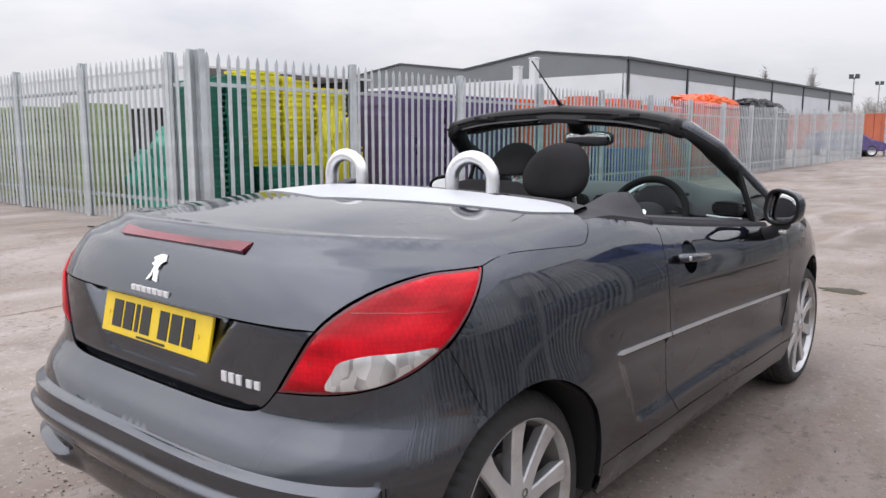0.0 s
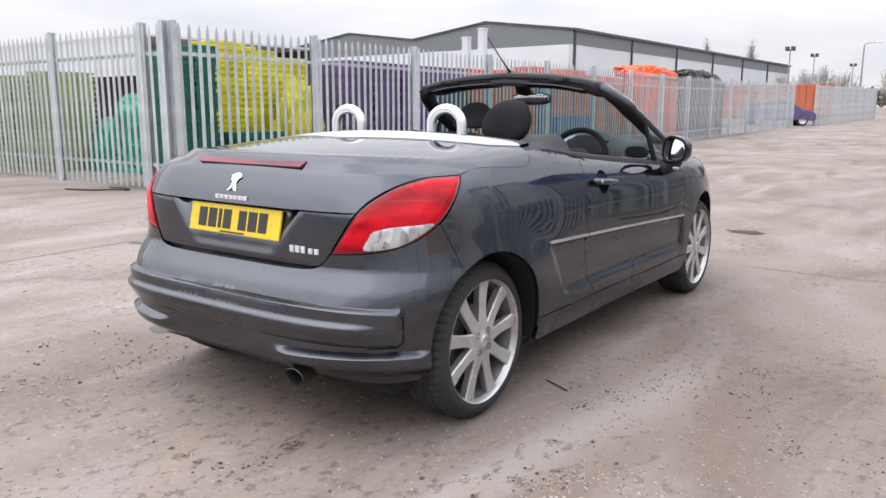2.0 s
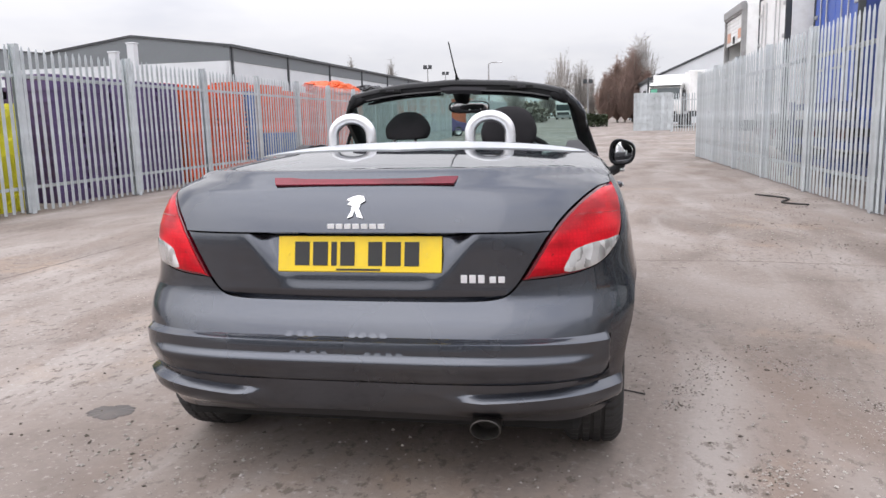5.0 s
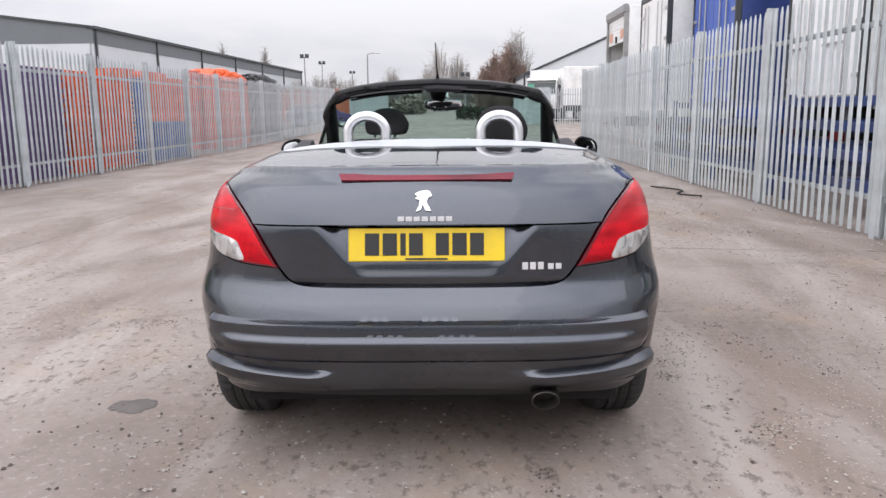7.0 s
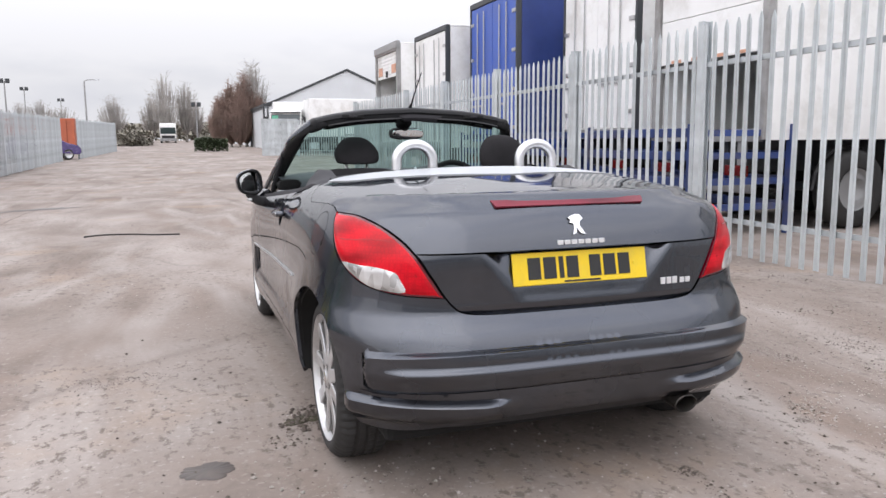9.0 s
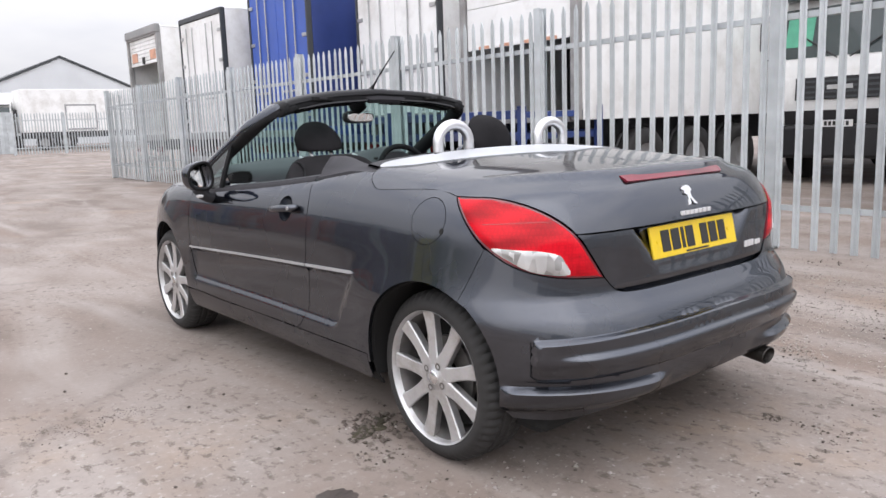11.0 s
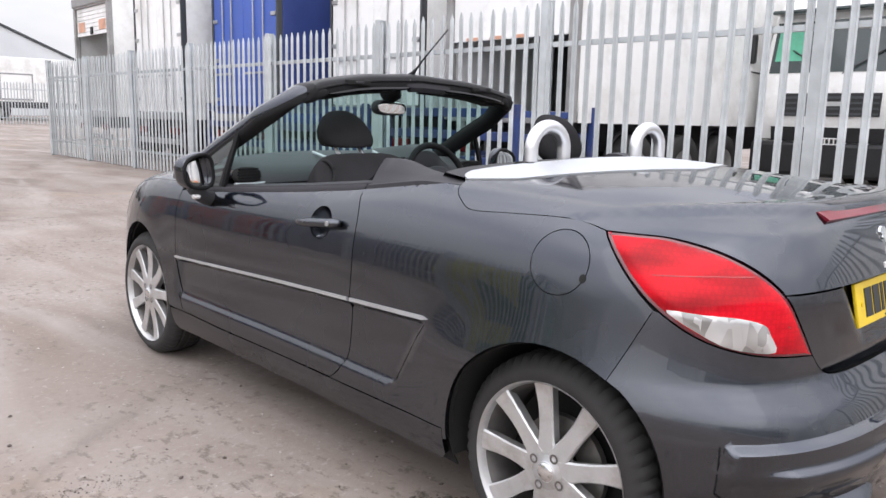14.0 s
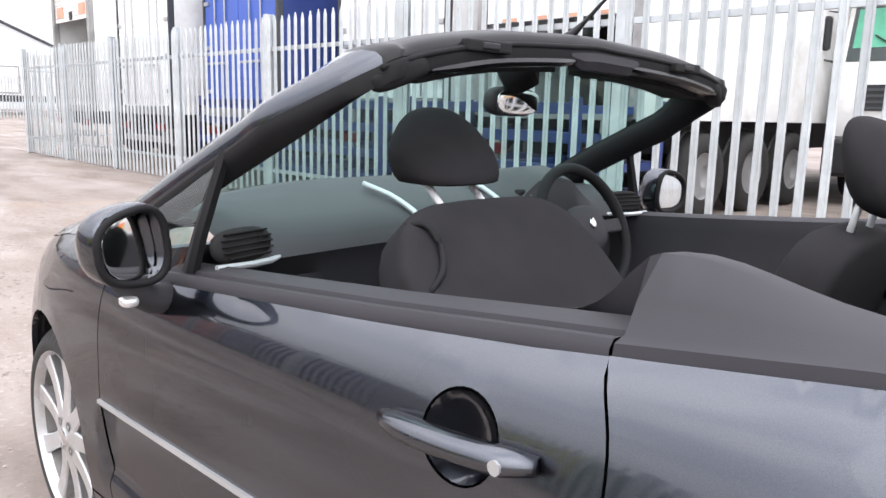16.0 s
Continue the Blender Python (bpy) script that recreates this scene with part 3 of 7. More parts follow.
trailer("box_trailer_roller", 4.62, 17.85, "white box lorry body with its roller shutter partly raised", WHITE_GRP, WHITE_GRP, length=7.5, width=2.4, roller=0.27, top=3.86, axles=(1.9,))
trailer("box_trailer_doors", 4.75, 14.19, "white box trailer with grey-edged double rear doors", WHITE_GRP, WHITE_GRP, top=3.82)
trailer("box_trailer_blue", 5.12, 11.11, "blue box trailer with closed rear doors, side darkened for shade", BLUE_PANEL, BLUE_PANEL, BLUE_SHADED, top=4.15, width=2.49)
trailer("box_trailer_open", 5.76, 7.95, "white box trailer with grey frame on a blue chassis", WHITE_GRP, WHITE_GRP, top=4.3, floor=1.38)
trailer("box_trailer_half_open", 5.6, 4.86, "long white trailer with its rear shutter half raised", WHITE_GRP, WHITE_GRP, top=4.3, width=2.37, floor=1.32, roller=0.66, tape=True, axles=(1.6, 2.9, 4.2), length=13.0)
trailer("box_trailer_striped", 6.6, -1.09, "white box trailer with orange marker panels on its rear", WHITE_GRP, WHITE_GRP, top=4.2, length=12.0, markers=True)


RACK_BLUE = surface("worn_blue_rack_paint", (0.028, 0.055, 0.19), rough=0.65, vary=0.25, scale=2.0, dirt=(0.12, 0.10, 0.09))


def steel_rack(name, x, y0, label):
    """A stack of blue steel frames leaning on legs."""
    r = empty(name, (x, y0, 0), label=label, category="rack", group="blue steel racks")
    for z in (0.3, 0.62, 0.94, 1.22):
        for xa in (0.0, 1.5):
            part("beam", box_bm(xa, xa + 0.09, 0, 2.3, z, z + 0.11, 0.01), RACK_BLUE, r)
        for ya in (0.0, 1.1, 2.2):
            part("crossbar", box_bm(0.09, 1.5, ya, ya + 0.08, z + 0.01, z + 0.09), RACK_BLUE, r)
    for xa in (0.0, 1.5):
        for ya in (-0.09, 2.3):
            part("leg", box_bm(xa, xa + 0.09, ya, ya + 0.09, 0, 1.38, 0.008), RACK_BLUE, r)
    return r


steel_rack("steel_rack", 4.5, 7.8, "stack of blue steel rack frames below a white trailer")
steel_rack("steel_rack", 4.5, 4.9, "stack of blue steel rack frames below a white trailer")
steel_rack("steel_rack", 4.55, 10.4, "stack of blue steel rack frames below a white trailer")


def lorry_cab(name, x, yc, label):
    """A forward-control cab, its front at x facing the lane."""
    c = empty(name, (x, yc, 0), label=label, category="lorry")
    w = 1.18
    shell = bmesh.new()
    prof = [(0.06, 0.95), (0.0, 1.3), (0.02, 1.75), (0.10, 2.0), (0.34, 2.95), (0.62, 3.25), (2.0, 3.32), (2.05, 0.95)]
    va = [[shell.verts.new((px, s * w * (0.96 if pz > 2.9 else 1), pz)) for px, pz in prof] for s in (-1, 1)]
    k = len(prof)
    shell.faces.new(va[0])
    shell.faces.new(va[1][::-1])
    for i in range(k):
        shell.faces.new((va[0][i], va[1][i], va[1][(i + 1) % k], va[0][(i + 1) % k]))
    bmesh.ops.recalc_face_normals(shell, faces=shell.faces[:])
    bmesh.ops.bevel(shell, geom=shell.edges[:], offset=0.05, segments=3, affect="EDGES")
    part("cab_shell", shell, WHITE_PAINT, c, smooth=True, angle=35)
    def slab(nm, z0, z1, y0, y1, mat, out=0.012, **kw):
        def fx(z):
            return float(np.interp(z, [q[1] for q in prof[:5]], [q[0] for q in prof[:5]]))
        v = [(fx(z) - o, y, z) for o in (out, -0.02) for y, z in ((y0, z0), (y1, z0), (y1, z1), (y0, z1))]
        return mesh_object(nm, v, [(0, 1, 2, 3), (7, 6, 5, 4), (0, 4, 5, 1), (1, 5, 6, 2), (2, 6, 7, 3), (3, 7, 4, 0)], mat, c, **kw)
    slab("windscreen", 2.06, 2.88, -1.06, 1.06, CAB_GLASS, 0.01)
    slab("cab_curtain", 2.25, 2.8, 0.55, 1.0, HAZE_GREEN, 0.016, label="green curtain inside the windscreen")
    slab("grille", 1.37, 1.73, -0.72, 0.72, BLACK_PLASTIC, 0.02)
    for i in range(4):
        slab("grille_slat", 1.39 + 0.085 * i, 1.425 + 0.085 * i, -0.7, 0.7, DARK_TRIM, 0.03)
    slab("badge", 1.53, 1.6, -0.2, 0.2, STEEL, 0.034)
    slab("lower_grille", 0.97, 1.20, -0.9, 0.9, BLACK_PLASTIC, 0.02)
    for s in (-1, 1):
        part("headlight", box_bm(-0.03, 0.06, s * 0.92 - 0.2, s * 0.92 + 0.2, 0.72, 0.92, 0.03), CAB_GLASS, c)
        mir = part("mirror_arm", tube_bm([(0.25, s * 1.16, 2.75), (0.05, s * 1.36, 2.78), (0.02, s * 1.38, 2.1), (0.2, s * 1.18, 2.05)], 0.02, 6), BLACK_PLASTIC, c)
        part("mirror", box_bm(-0.06, 0.07, s * 1.38 - 0.12, s * 1.38 + 0.12, 2.22, 2.7, 0.04), BLACK_PLASTIC, mir)
        part("wiper", tube_bm([(0.06, s * 0.1, 2.03), (0.17, s * 0.72, 2.42)], 0.012, 6), BLACK_PLASTIC, c)
        part("step", box_bm(0.3, 0.95, s * 1.1 - 0.05, s * 1.1 + 0.05, 0.45, 0.62, 0.02), BLACK_PLASTIC, c)
    part("bumper", box_bm(-0.08, 0.35, -1.2, 1.2, 0.42, 0.96, 0.06), BLACK_PLASTIC, c)
    plate = part("number_plate", box_bm(-0.092, -0.08, -0.26, 0.26, 0.93, 1.04), WHITE_PAINT, c)
    for i in range(6):
        ya = -0.2 + i * 0.068
        part("plate_bar", box_bm(-0.096, -0.0925, ya, ya + 0.045, 0.95, 1.02), INK, plate)
    part("sun_visor", box_bm(0.12, 0.42, -1.1, 1.1, 3.0, 3.06, 0.02), CAB_GLASS, c)
    for ax in (1.1, 4.6, 5.9):
        road_wheel(c, ax, -1.16, -1)
        road_wheel(c, ax, 1.16, 1)
    for ya in (-0.5, 0.38):
        part("chassis_beam", box_bm(0.4, 7.5, ya, ya + 0.12, 0.7, 0.98), DARK_TRIM, c)
    part("body", box_bm(2.3, 7.8, -1.2, 1.2, 1.1, 3.9, 0.03), WHITE_GRP, c)
    return c


lorry_cab("lorry", 10.4, 3.52, "white forward-cab lorry with dark windscreen and black grille")

# ---- stacked crates behind the west fence ----
def plastic(name, color):
    return surface(name, color, rough=0.55, vary=0.25, scale=2.5, fine=30.0, bump=0.05, random_tint=0.25)


YELLOW_PL = plastic("yellow_plastic", (0.72, 0.66, 0.015))
GREEN_PL = plastic("dark_green_plastic", (0.012, 0.17, 0.11))
TEAL_PL = plastic("teal_green_plastic", (0.02, 0.32, 0.21))
PURPLE_PL = plastic("purple_plastic", (0.12, 0.075, 0.20))
ORANGE_PL = plastic("orange_plastic", (0.80, 0.13, 0.03))
BLUE_PL = plastic("blue_plastic", (0.06, 0.16, 0.45))
OLIVE_PL = plastic("pale_olive_plastic", (0.36, 0.42, 0.20))
BLACK_PL = plastic("black_plastic_crate", (0.02, 0.02, 0.022))
stock_rng = random.Random(4)


CRATES = {}


def crate_mesh(w, d, lift, mat):
    """One nested crate as it shows in a stack: ribbed wall below, broad rim above."""
    key = (round(w, 3), round(d, 3), round(lift, 3), mat.name)
    if key in CRATES:
        return CRATES[key]
    bm = bmesh.new()
    verts, faces = [], []

    def add(x0, x1, y0, y1, z0, z1):
        k = len(verts)
        verts.extend([(x0, y0, z0), (x1, y0, z0), (x1, y1, z0), (x0, y1, z0), (x0, y0, z1), (x1, y0, z1), (x1, y1, z1), (x0, y1, z1)])
        faces.extend([(k + 3, k + 2, k + 1, k), (k + 4, k + 5, k + 6, k + 7), (k, k + 1, k + 5, k + 4), (k + 1, k + 2, k + 6, k + 5), (k + 2, k + 3, k + 7, k + 6), (k + 3, k, k + 4, k + 7)])

    bm.free()
    add(-w / 2 + 0.025, w / 2 - 0.025, -d / 2 + 0.025, d / 2 - 0.025, 0, lift * 0.62)
    add(-w / 2, w / 2, -d / 2, d / 2, lift * 0.62, lift * 0.98)
    me = bpy.data.meshes.new("crate")
    me.from_pydata(verts, [], faces)
    me.materials.append(mat)
    CRATES[key] = me
    return me


def crate_column(x, y, w, d, h, mat, colour, layer=0.09, group="stacked crates"):
    """A column of nested crates, each a little out of line."""
    stack = empty("crate_stack", (x, y, ground_z(y)), stock_rng.uniform(-3, 3), label=f"tall stack of nested {colour} plastic crates behind the fence", category="crate stack", group=group)
    me = crate_mesh(w, d, layer, mat)
    for i in range(max(1, round(h / layer))):
        o = new("crate", me)
        o.parent, o.matrix_basis = stack, pose(stock_rng.uniform(-0.015, 0.015), stock_rng.uniform(-0.015, 0.015), i * layer, 0, 0, stock_rng.uniform(-0.8, 0.8))
    return stack


def crate_block(x0, x1, y0, y1, h, mat, colour, size=(0.62, 0.82), layer=0.09):
    nx, ny = max(1, round((x1 - x0) / size[0])), max(1, round((y1 - y0) / size[1]))
    for i in range(nx):
        for j in range(ny):
            crate_column(x0 + (i + 0.5) * (x1 - x0) / nx, y0 + (j + 0.5) * (y1 - y0) / ny, (x1 - x0) / nx - 0.03, (y1 - y0) / ny - 0.03, h * stock_rng.uniform(0.93, 1.04), mat, colour, layer)


crate_block(-8.62, -7.85, 4.66, 5.58, 2.2, GREEN_PL, "dark green", size=(0.8, 0.46))
crate_block(-9.4, -8.3, 5.75, 7.95, 2.3, YELLOW_PL, "yellow", size=(0.55, 0.73), layer=0.10)
crate_block(-8.2, -7.6, 5.65, 6.75, 0.88, GREEN_PL, "dark green")
crate_block(-8.6, -7.7, 8.4, 12.4, 2.12, PURPLE_PL, "purple", layer=0.19)
crate_block(-9.3, -8.65, 8.4, 12.4, 1.9, BLACK_PL, "black", layer=0.19)
crate_block(-8.8, -7.7, 12.7, 15.7, 2.1, ORANGE_PL, "orange", layer=0.12)
crate_block(-8.8, -7.7, 15.8, 16.6, 2.2, BLUE_PL, "blue")
crate_block(-8.5, -7.6, 16.7, 19.0, 1.0, BLUE_PL, "blue")
crate_block(-9.4, -8.6, 17.2, 23.0, 2.35, ORANGE_PL, "orange", layer=0.12)
crate_block(-9.0, -8.0, 23.2, 27.5, 2.35, ORANGE_PL, "orange", layer=0.15)
crate_block(-17.0, -12.05, 4.85, 5.9, 1.88, OLIVE_PL, "pale olive", layer=0.11)


def net_heap(name, x, y, sx, sy, h, mat, label, lift=0.0, n=260):
    """A heap of tangled net and sacks."""
    rng = random.Random(int(100 * (x + y)))
    bm = pillow((sx, sy, h), 2.6, 72, 40)
    for v in bm.verts:
        q = noise.noise(v.co * 1.6 + Vector((x, y, 0))) * 0.30 + noise.noise(v.co * 5.0) * 0.12 + noise.noise(v.co * 16.0) * 0.10
        v.co *= 1 + q
        v.co.z = max(v.co.z, -0.02)
    hp = empty(name, (x, y, ground_z(y) + lift), label=label, category="net heap")
    part("netting", bm, mat, hp)
    for _ in range(n // 24):
        a, b = rng.uniform(0, 6.28), rng.uniform(0.1, 1.2)
        c = Vector((sx * math.cos(a) * math.cos(b), sy * math.sin(a) * math.cos(b), h * math.sin(b)))
        pts = [c * 1.02 + Vector((rng.uniform(-0.06, 0.06), rng.uniform(-0.06, 0.06), rng.uniform(-0.05, 0.02))) * k for k in range(4)]
        part("net_cord", tube_bm(pts, 0.02, 5), mat, hp)
    return hp


net_heap("net_heap", -10.85, 6.5, 1.75, 0.85, 1.32, TEAL_PL, "heap of teal green netting behind the fence")
net_heap("net_heap", -7.92, 7.32, 0.36, 0.50, 1.62, YELLOW_PL, "heap of bright yellow plastic sacking behind the fence")
net_heap("net_heap", -8.6, 25.6, 0.6, 2.2, 0.42, ORANGE_PL, "orange netting slumped over stacked crates", lift=2.35)
crate_block(-9.2, -8.1, 28.0, 34.0, 2.3, BLACK_PL, "black", layer=0.15)
net_heap("net_heap", -8.6, 31.0, 0.6, 2.8, 0.42, BLACK_PL, "black netting slumped over stacked crates", lift=2.35)

# open-fronted store with a white upper wall, behind the crates
store = empty("open_store", (0, 0, 0), label="open-fronted store with a white ribbed upper wall", category="store building", kind="structure")
for i in range(20):
    part("wall_rib", box_bm(-74 + 2.0 * i, -72.03 + 2.0 * i, 21.0, 21.2, 2.9, 4.9, 0.02), CLAD_WHITE, store)
part("roof", box_bm(-74.2, -33.9, 20.95, 34.0, 4.9, 5.02), CLAD_WHITE, store)
part("back_wall", box_bm(-74, -34, 33.5, 33.8, 0, 4.9), DARK_TRIM, store)
for i in range(9):
    part("column", box_bm(-74 + 5 * i, -73.7 + 5 * i, 21.0, 21.3, 0, 2.9), DARK_TRIM, store)

# ---- trees, lamps and vehicles down the lane ----
# bark and both twig colours are lightened to stand in for distance haze
BARK = surface("haze_lightened_bark", (0.28, 0.26, 0.235), rough=0.9, vary=0.3, scale=3.0)
TWIG = surface("haze_lightened_twigs", (0.40, 0.375, 0.35), rough=0.9, vary=0.25, scale=0.6, random_tint=0.2)
RUSSET = surface("haze_lightened_russet_twigs", (0.25, 0.175, 0.145), rough=0.95, vary=0.3, scale=0.5)
HEDGE = surface("dark_hedge_leaves", (0.045, 0.062, 0.03), rough=0.8, vary=0.4, scale=3.0)
FAR_GREEN = surface("far_scrub", (0.20, 0.185, 0.15), rough=0.95, vary=0.4, scale=0.8)


def twig_mesh(lines, width):
    """Thin three-sided twigs along (from, to, thickness)."""
    verts, faces = [], []
    for a, b, t in lines:
        d = (b - a).normalized()
        s = d.cross(Vector((0.3, 0.2, 1))).normalized()
        u = d.cross(s)
        k = len(verts)
        r = width * t
        verts += [a + r * s, a + r * (-0.5 * s + 0.87 * u), a + r * (-0.5 * s - 0.87 * u), b]
        faces += [(k, k + 1, k + 3), (k + 1, k + 2, k + 3), (k + 2, k, k + 3)]
    return verts, faces


def bare_tree(name, x, y, h, radius, label, seed, mat=None, fork=0.12, count=260, width=0.045, peak=0.5, twiggy=4, curl=0.35):
    """A leafless tree: a trunk, limbs, and stems that fan out to fill a crown of the given radius, with side twigs. peak: where the crown is widest."""
    rng = random.Random(seed)
    t = empty(name, (x, y, ground_z(y)), label=label, category="tree")
    limbs, twigs = bmesh.new(), []
    base = Vector((0, 0, h * fork))
    join_bm(limbs, tube_bm([(0, 0, -0.1), base * 0.6, base, base + Vector((0, 0, h * 0.15))], [h * 0.026, h * 0.02, h * 0.016, h * 0.008], 8))
    for i in range(count):
        a, q = rng.uniform(0, 6.283), rng.random()
        u = q ** 0.8
        reach = radius * (math.sin(math.pi * min(1, u / (2 * peak)) * 0.9 + 0.25) if u < peak else max(0.12, math.cos((u - peak) / (1 - peak) * 1.45)))
        reach *= rng.uniform(0.25, 1.0) ** 0.5 * (0.85 + 0.3 * noise.noise(Vector((a, u * 3, seed))))
        tip = Vector((reach * math.cos(a), reach * math.sin(a), h * (fork + (1 - fork) * (0.12 + 0.88 * u)) * rng.uniform(0.93, 1.03)))
        bend = base.lerp(tip, 0.5) + Vector((math.cos(a), math.sin(a), -0.6)) * reach * curl * rng.uniform(0.2, 1.0)
        bend.z = max(bend.z, h * fork)
        pts = [base + (bend - base) * 2 * k - (bend * 2 - base - tip) * k * k for k in (0, 0.33, 0.66, 1.0)]
        if i < 9:
            join_bm(limbs, tube_bm(pts[:3], [h * 0.010, h * 0.007, h * 0.003], 6))
        for k in range(3):
            twigs.append((pts[k], pts[k + 1], (1.5, 1.15, 0.8)[k]))
        for _ in range(twiggy):
            k = rng.uniform(0.3, 1.0)
            p = base + (bend - base) * 2 * k - (bend * 2 - base - tip) * k * k
            d = Vector((rng.gauss(0, 0.5), rng.gauss(0, 0.5), rng.uniform(0.1, 1.0))) + Vector((math.cos(a), math.sin(a), 0)) * 0.4
            twigs.append((p, p + d.normalized() * h * rng.uniform(0.05, 0.12), 0.65))
    part("trunk", limbs, BARK, t, smooth=True)
    v, f = twig_mesh(twigs, width)
    mesh_object("crown", v, f, mat or TWIG, t)
    return t


for x, y, h, r, sd in ((-2.3, 129, 11.1, 3.0, 11), (0.8, 131, 10.2, 2.4, 12), (-4.7, 133, 7.6, 2.3, 13), (2.6, 134, 7.0, 1.7, 15)):
    bare_tree("bare_tree", x, y, h, r, "bare grey tree with upswept branches at the lane's end", sd, fork=0.10, count=230, peak=0.6, width=0.055)
bare_tree("bare_tree", -9.0, 112, 6.6, 2.9, "round-headed bare tree beyond the far fence", 14, fork=0.2, count=260, peak=0.5, width=0.045)
for i, (x, y, hh) in enumerate(((-19, 120, 6.4), (-22, 122, 6.0), (-16.5, 121, 5.6), (-25.5, 124, 5.6))):
    bare_tree("bare_tree", x, y, hh, 2.9, "low bare spreading tree behind the far containers", 20 + i, fork=0.2, count=200, peak=0.5, width=0.05)
for i, (x, y, hh, r) in enumerate(((-45.3, 150, 13.4, 1.1), (-37.05, 150, 12.6, 1.7))):
    bare_tree("bare_tree", x, y, hh, r, "narrow columnar bare tree behind the warehouse", 30 + i, fork=0.1, count=240, peak=0.35, width=0.06, curl=0.15)
bare_tree("bare_tree", 7.2, 85, 9.6, 2.3, "tall bare tree rising out of the thicket", 45, fork=0.25, count=300, peak=0.6, width=0.035)
for i, (x, y, hh, r) in enumerate(((4.6, 83, 7.0, 2.0), (6.3, 84, 8.2, 2.1), (3.4, 82, 5.4, 1.6), (7.6, 83, 5.6, 1.6), (5.4, 82, 6.2, 1.9))):
    bare_tree("leafless_bush", x, y, hh, r, "dense russet-brown leafless thicket beside the lane", 40 + i, mat=RUSSET, fork=0.03, count=520, peak=0.42, width=0.05, twiggy=5, curl=0.3)


def leafy(name, x0, x1, y0, y1, h, mat, label, n, seed, size=0.12, category="hedge"):
    """A clipped or ragged mass of small leaves."""
    rng = random.Random(seed)
    v, f = [], []
    for _ in range(n):
        p = Vector((rng.uniform(x0, x1), rng.uniform(y0, y1), 0))
        edge = 0.75 + 0.25 * noise.noise(Vector((p.x * 0.5, p.y * 0.5, seed)))
        p.z = ground_z(p.y) + h * edge * rng.random() ** 0.6
        a, b = rng.uniform(0, 6.28), rng.uniform(-1, 1)
        u = Vector((math.cos(a), math.sin(a), b)).normalized() * size * rng.uniform(0.6, 1.3)
        w = Vector((-math.sin(a), math.cos(a), rng.uniform(-1, 1))).normalized() * size * 0.6
        k = len(v)
        v += [p - u, p + w, p + u, p - w]
        f.append((k, k + 1, k + 2, k + 3))
    ob = mesh_object(name, v, f, mat)
    return tagged(ob, label=label, category=category, kind="stuff")


leafy("clipped_hedge", 0.3, 2.9, 62.5, 64.0, 1.3, HEDGE, "dark green clipped hedge at the side of the lane", 2600, 5)
leafy("scrub", -7.5, -3.9, 92, 110, 2.2, FAR_GREEN, "low dark scrub at the bend of the lane", 3000, 6, 0.25)
leafy("scrub", -60, 60, 165, 190, 4.5, FAR_GREEN, "distant line of bare scrub along the horizon", 9000, 7, 0.7)


def floodlight(x, y, h, label, arm=False):
    m = empty("floodlight_mast" if not arm else "street_lamp", (x, y, ground_z(y)), label=label, category="lamp post")
    part("pole", tube_bm([(0, 0, 0), (0, 0, h)], [0.12, 0.07], 8), TRAILER_FRAME, m)
    if arm:
        part("arm", tube_bm([(0, 0, h), (0.3, 0, h + 0.18), (1.1, 0, h + 0.22)], 0.05, 6), TRAILER_FRAME, m)
        part("lantern", box_bm(1.0, 1.6, -0.12, 0.12, h + 0.15, h + 0.28, 0.03), CLAD_WHITE, m)
    else:
        for dx in (-0.35, 0.35):
            part("lamp_head", box_bm(dx - 0.25, dx + 0.25, -0.15, 0.15, h - 0.2, h + 0.35, 0.04), DARK_TRIM, m)


floodlight(-20.6, 104.9, 7.85, "tall floodlight mast beyond the fence")
floodlight(-23.3, 135, 8.45, "tall floodlight mast beyond the fence")
floodlight(-21.2, 160, 7.7, "tall floodlight mast beyond the fence")
floodlight(-10.2, 90, 7.1, "tall pale street lamp with one arm", arm=True)
floodlight(1.6, 100, 5.0, "slim pale lamp post beside the thicket", arm=False)

PURPLE_PAINT = surface("dark_purple_car_paint", (0.05, 0.025, 0.13), rough=0.25, coat=0.8, bump=0.0)
RUST_ORANGE = surface("orange_container_paint", (0.45, 0.12, 0.06), rough=0.6, vary=0.2, scale=1.0)


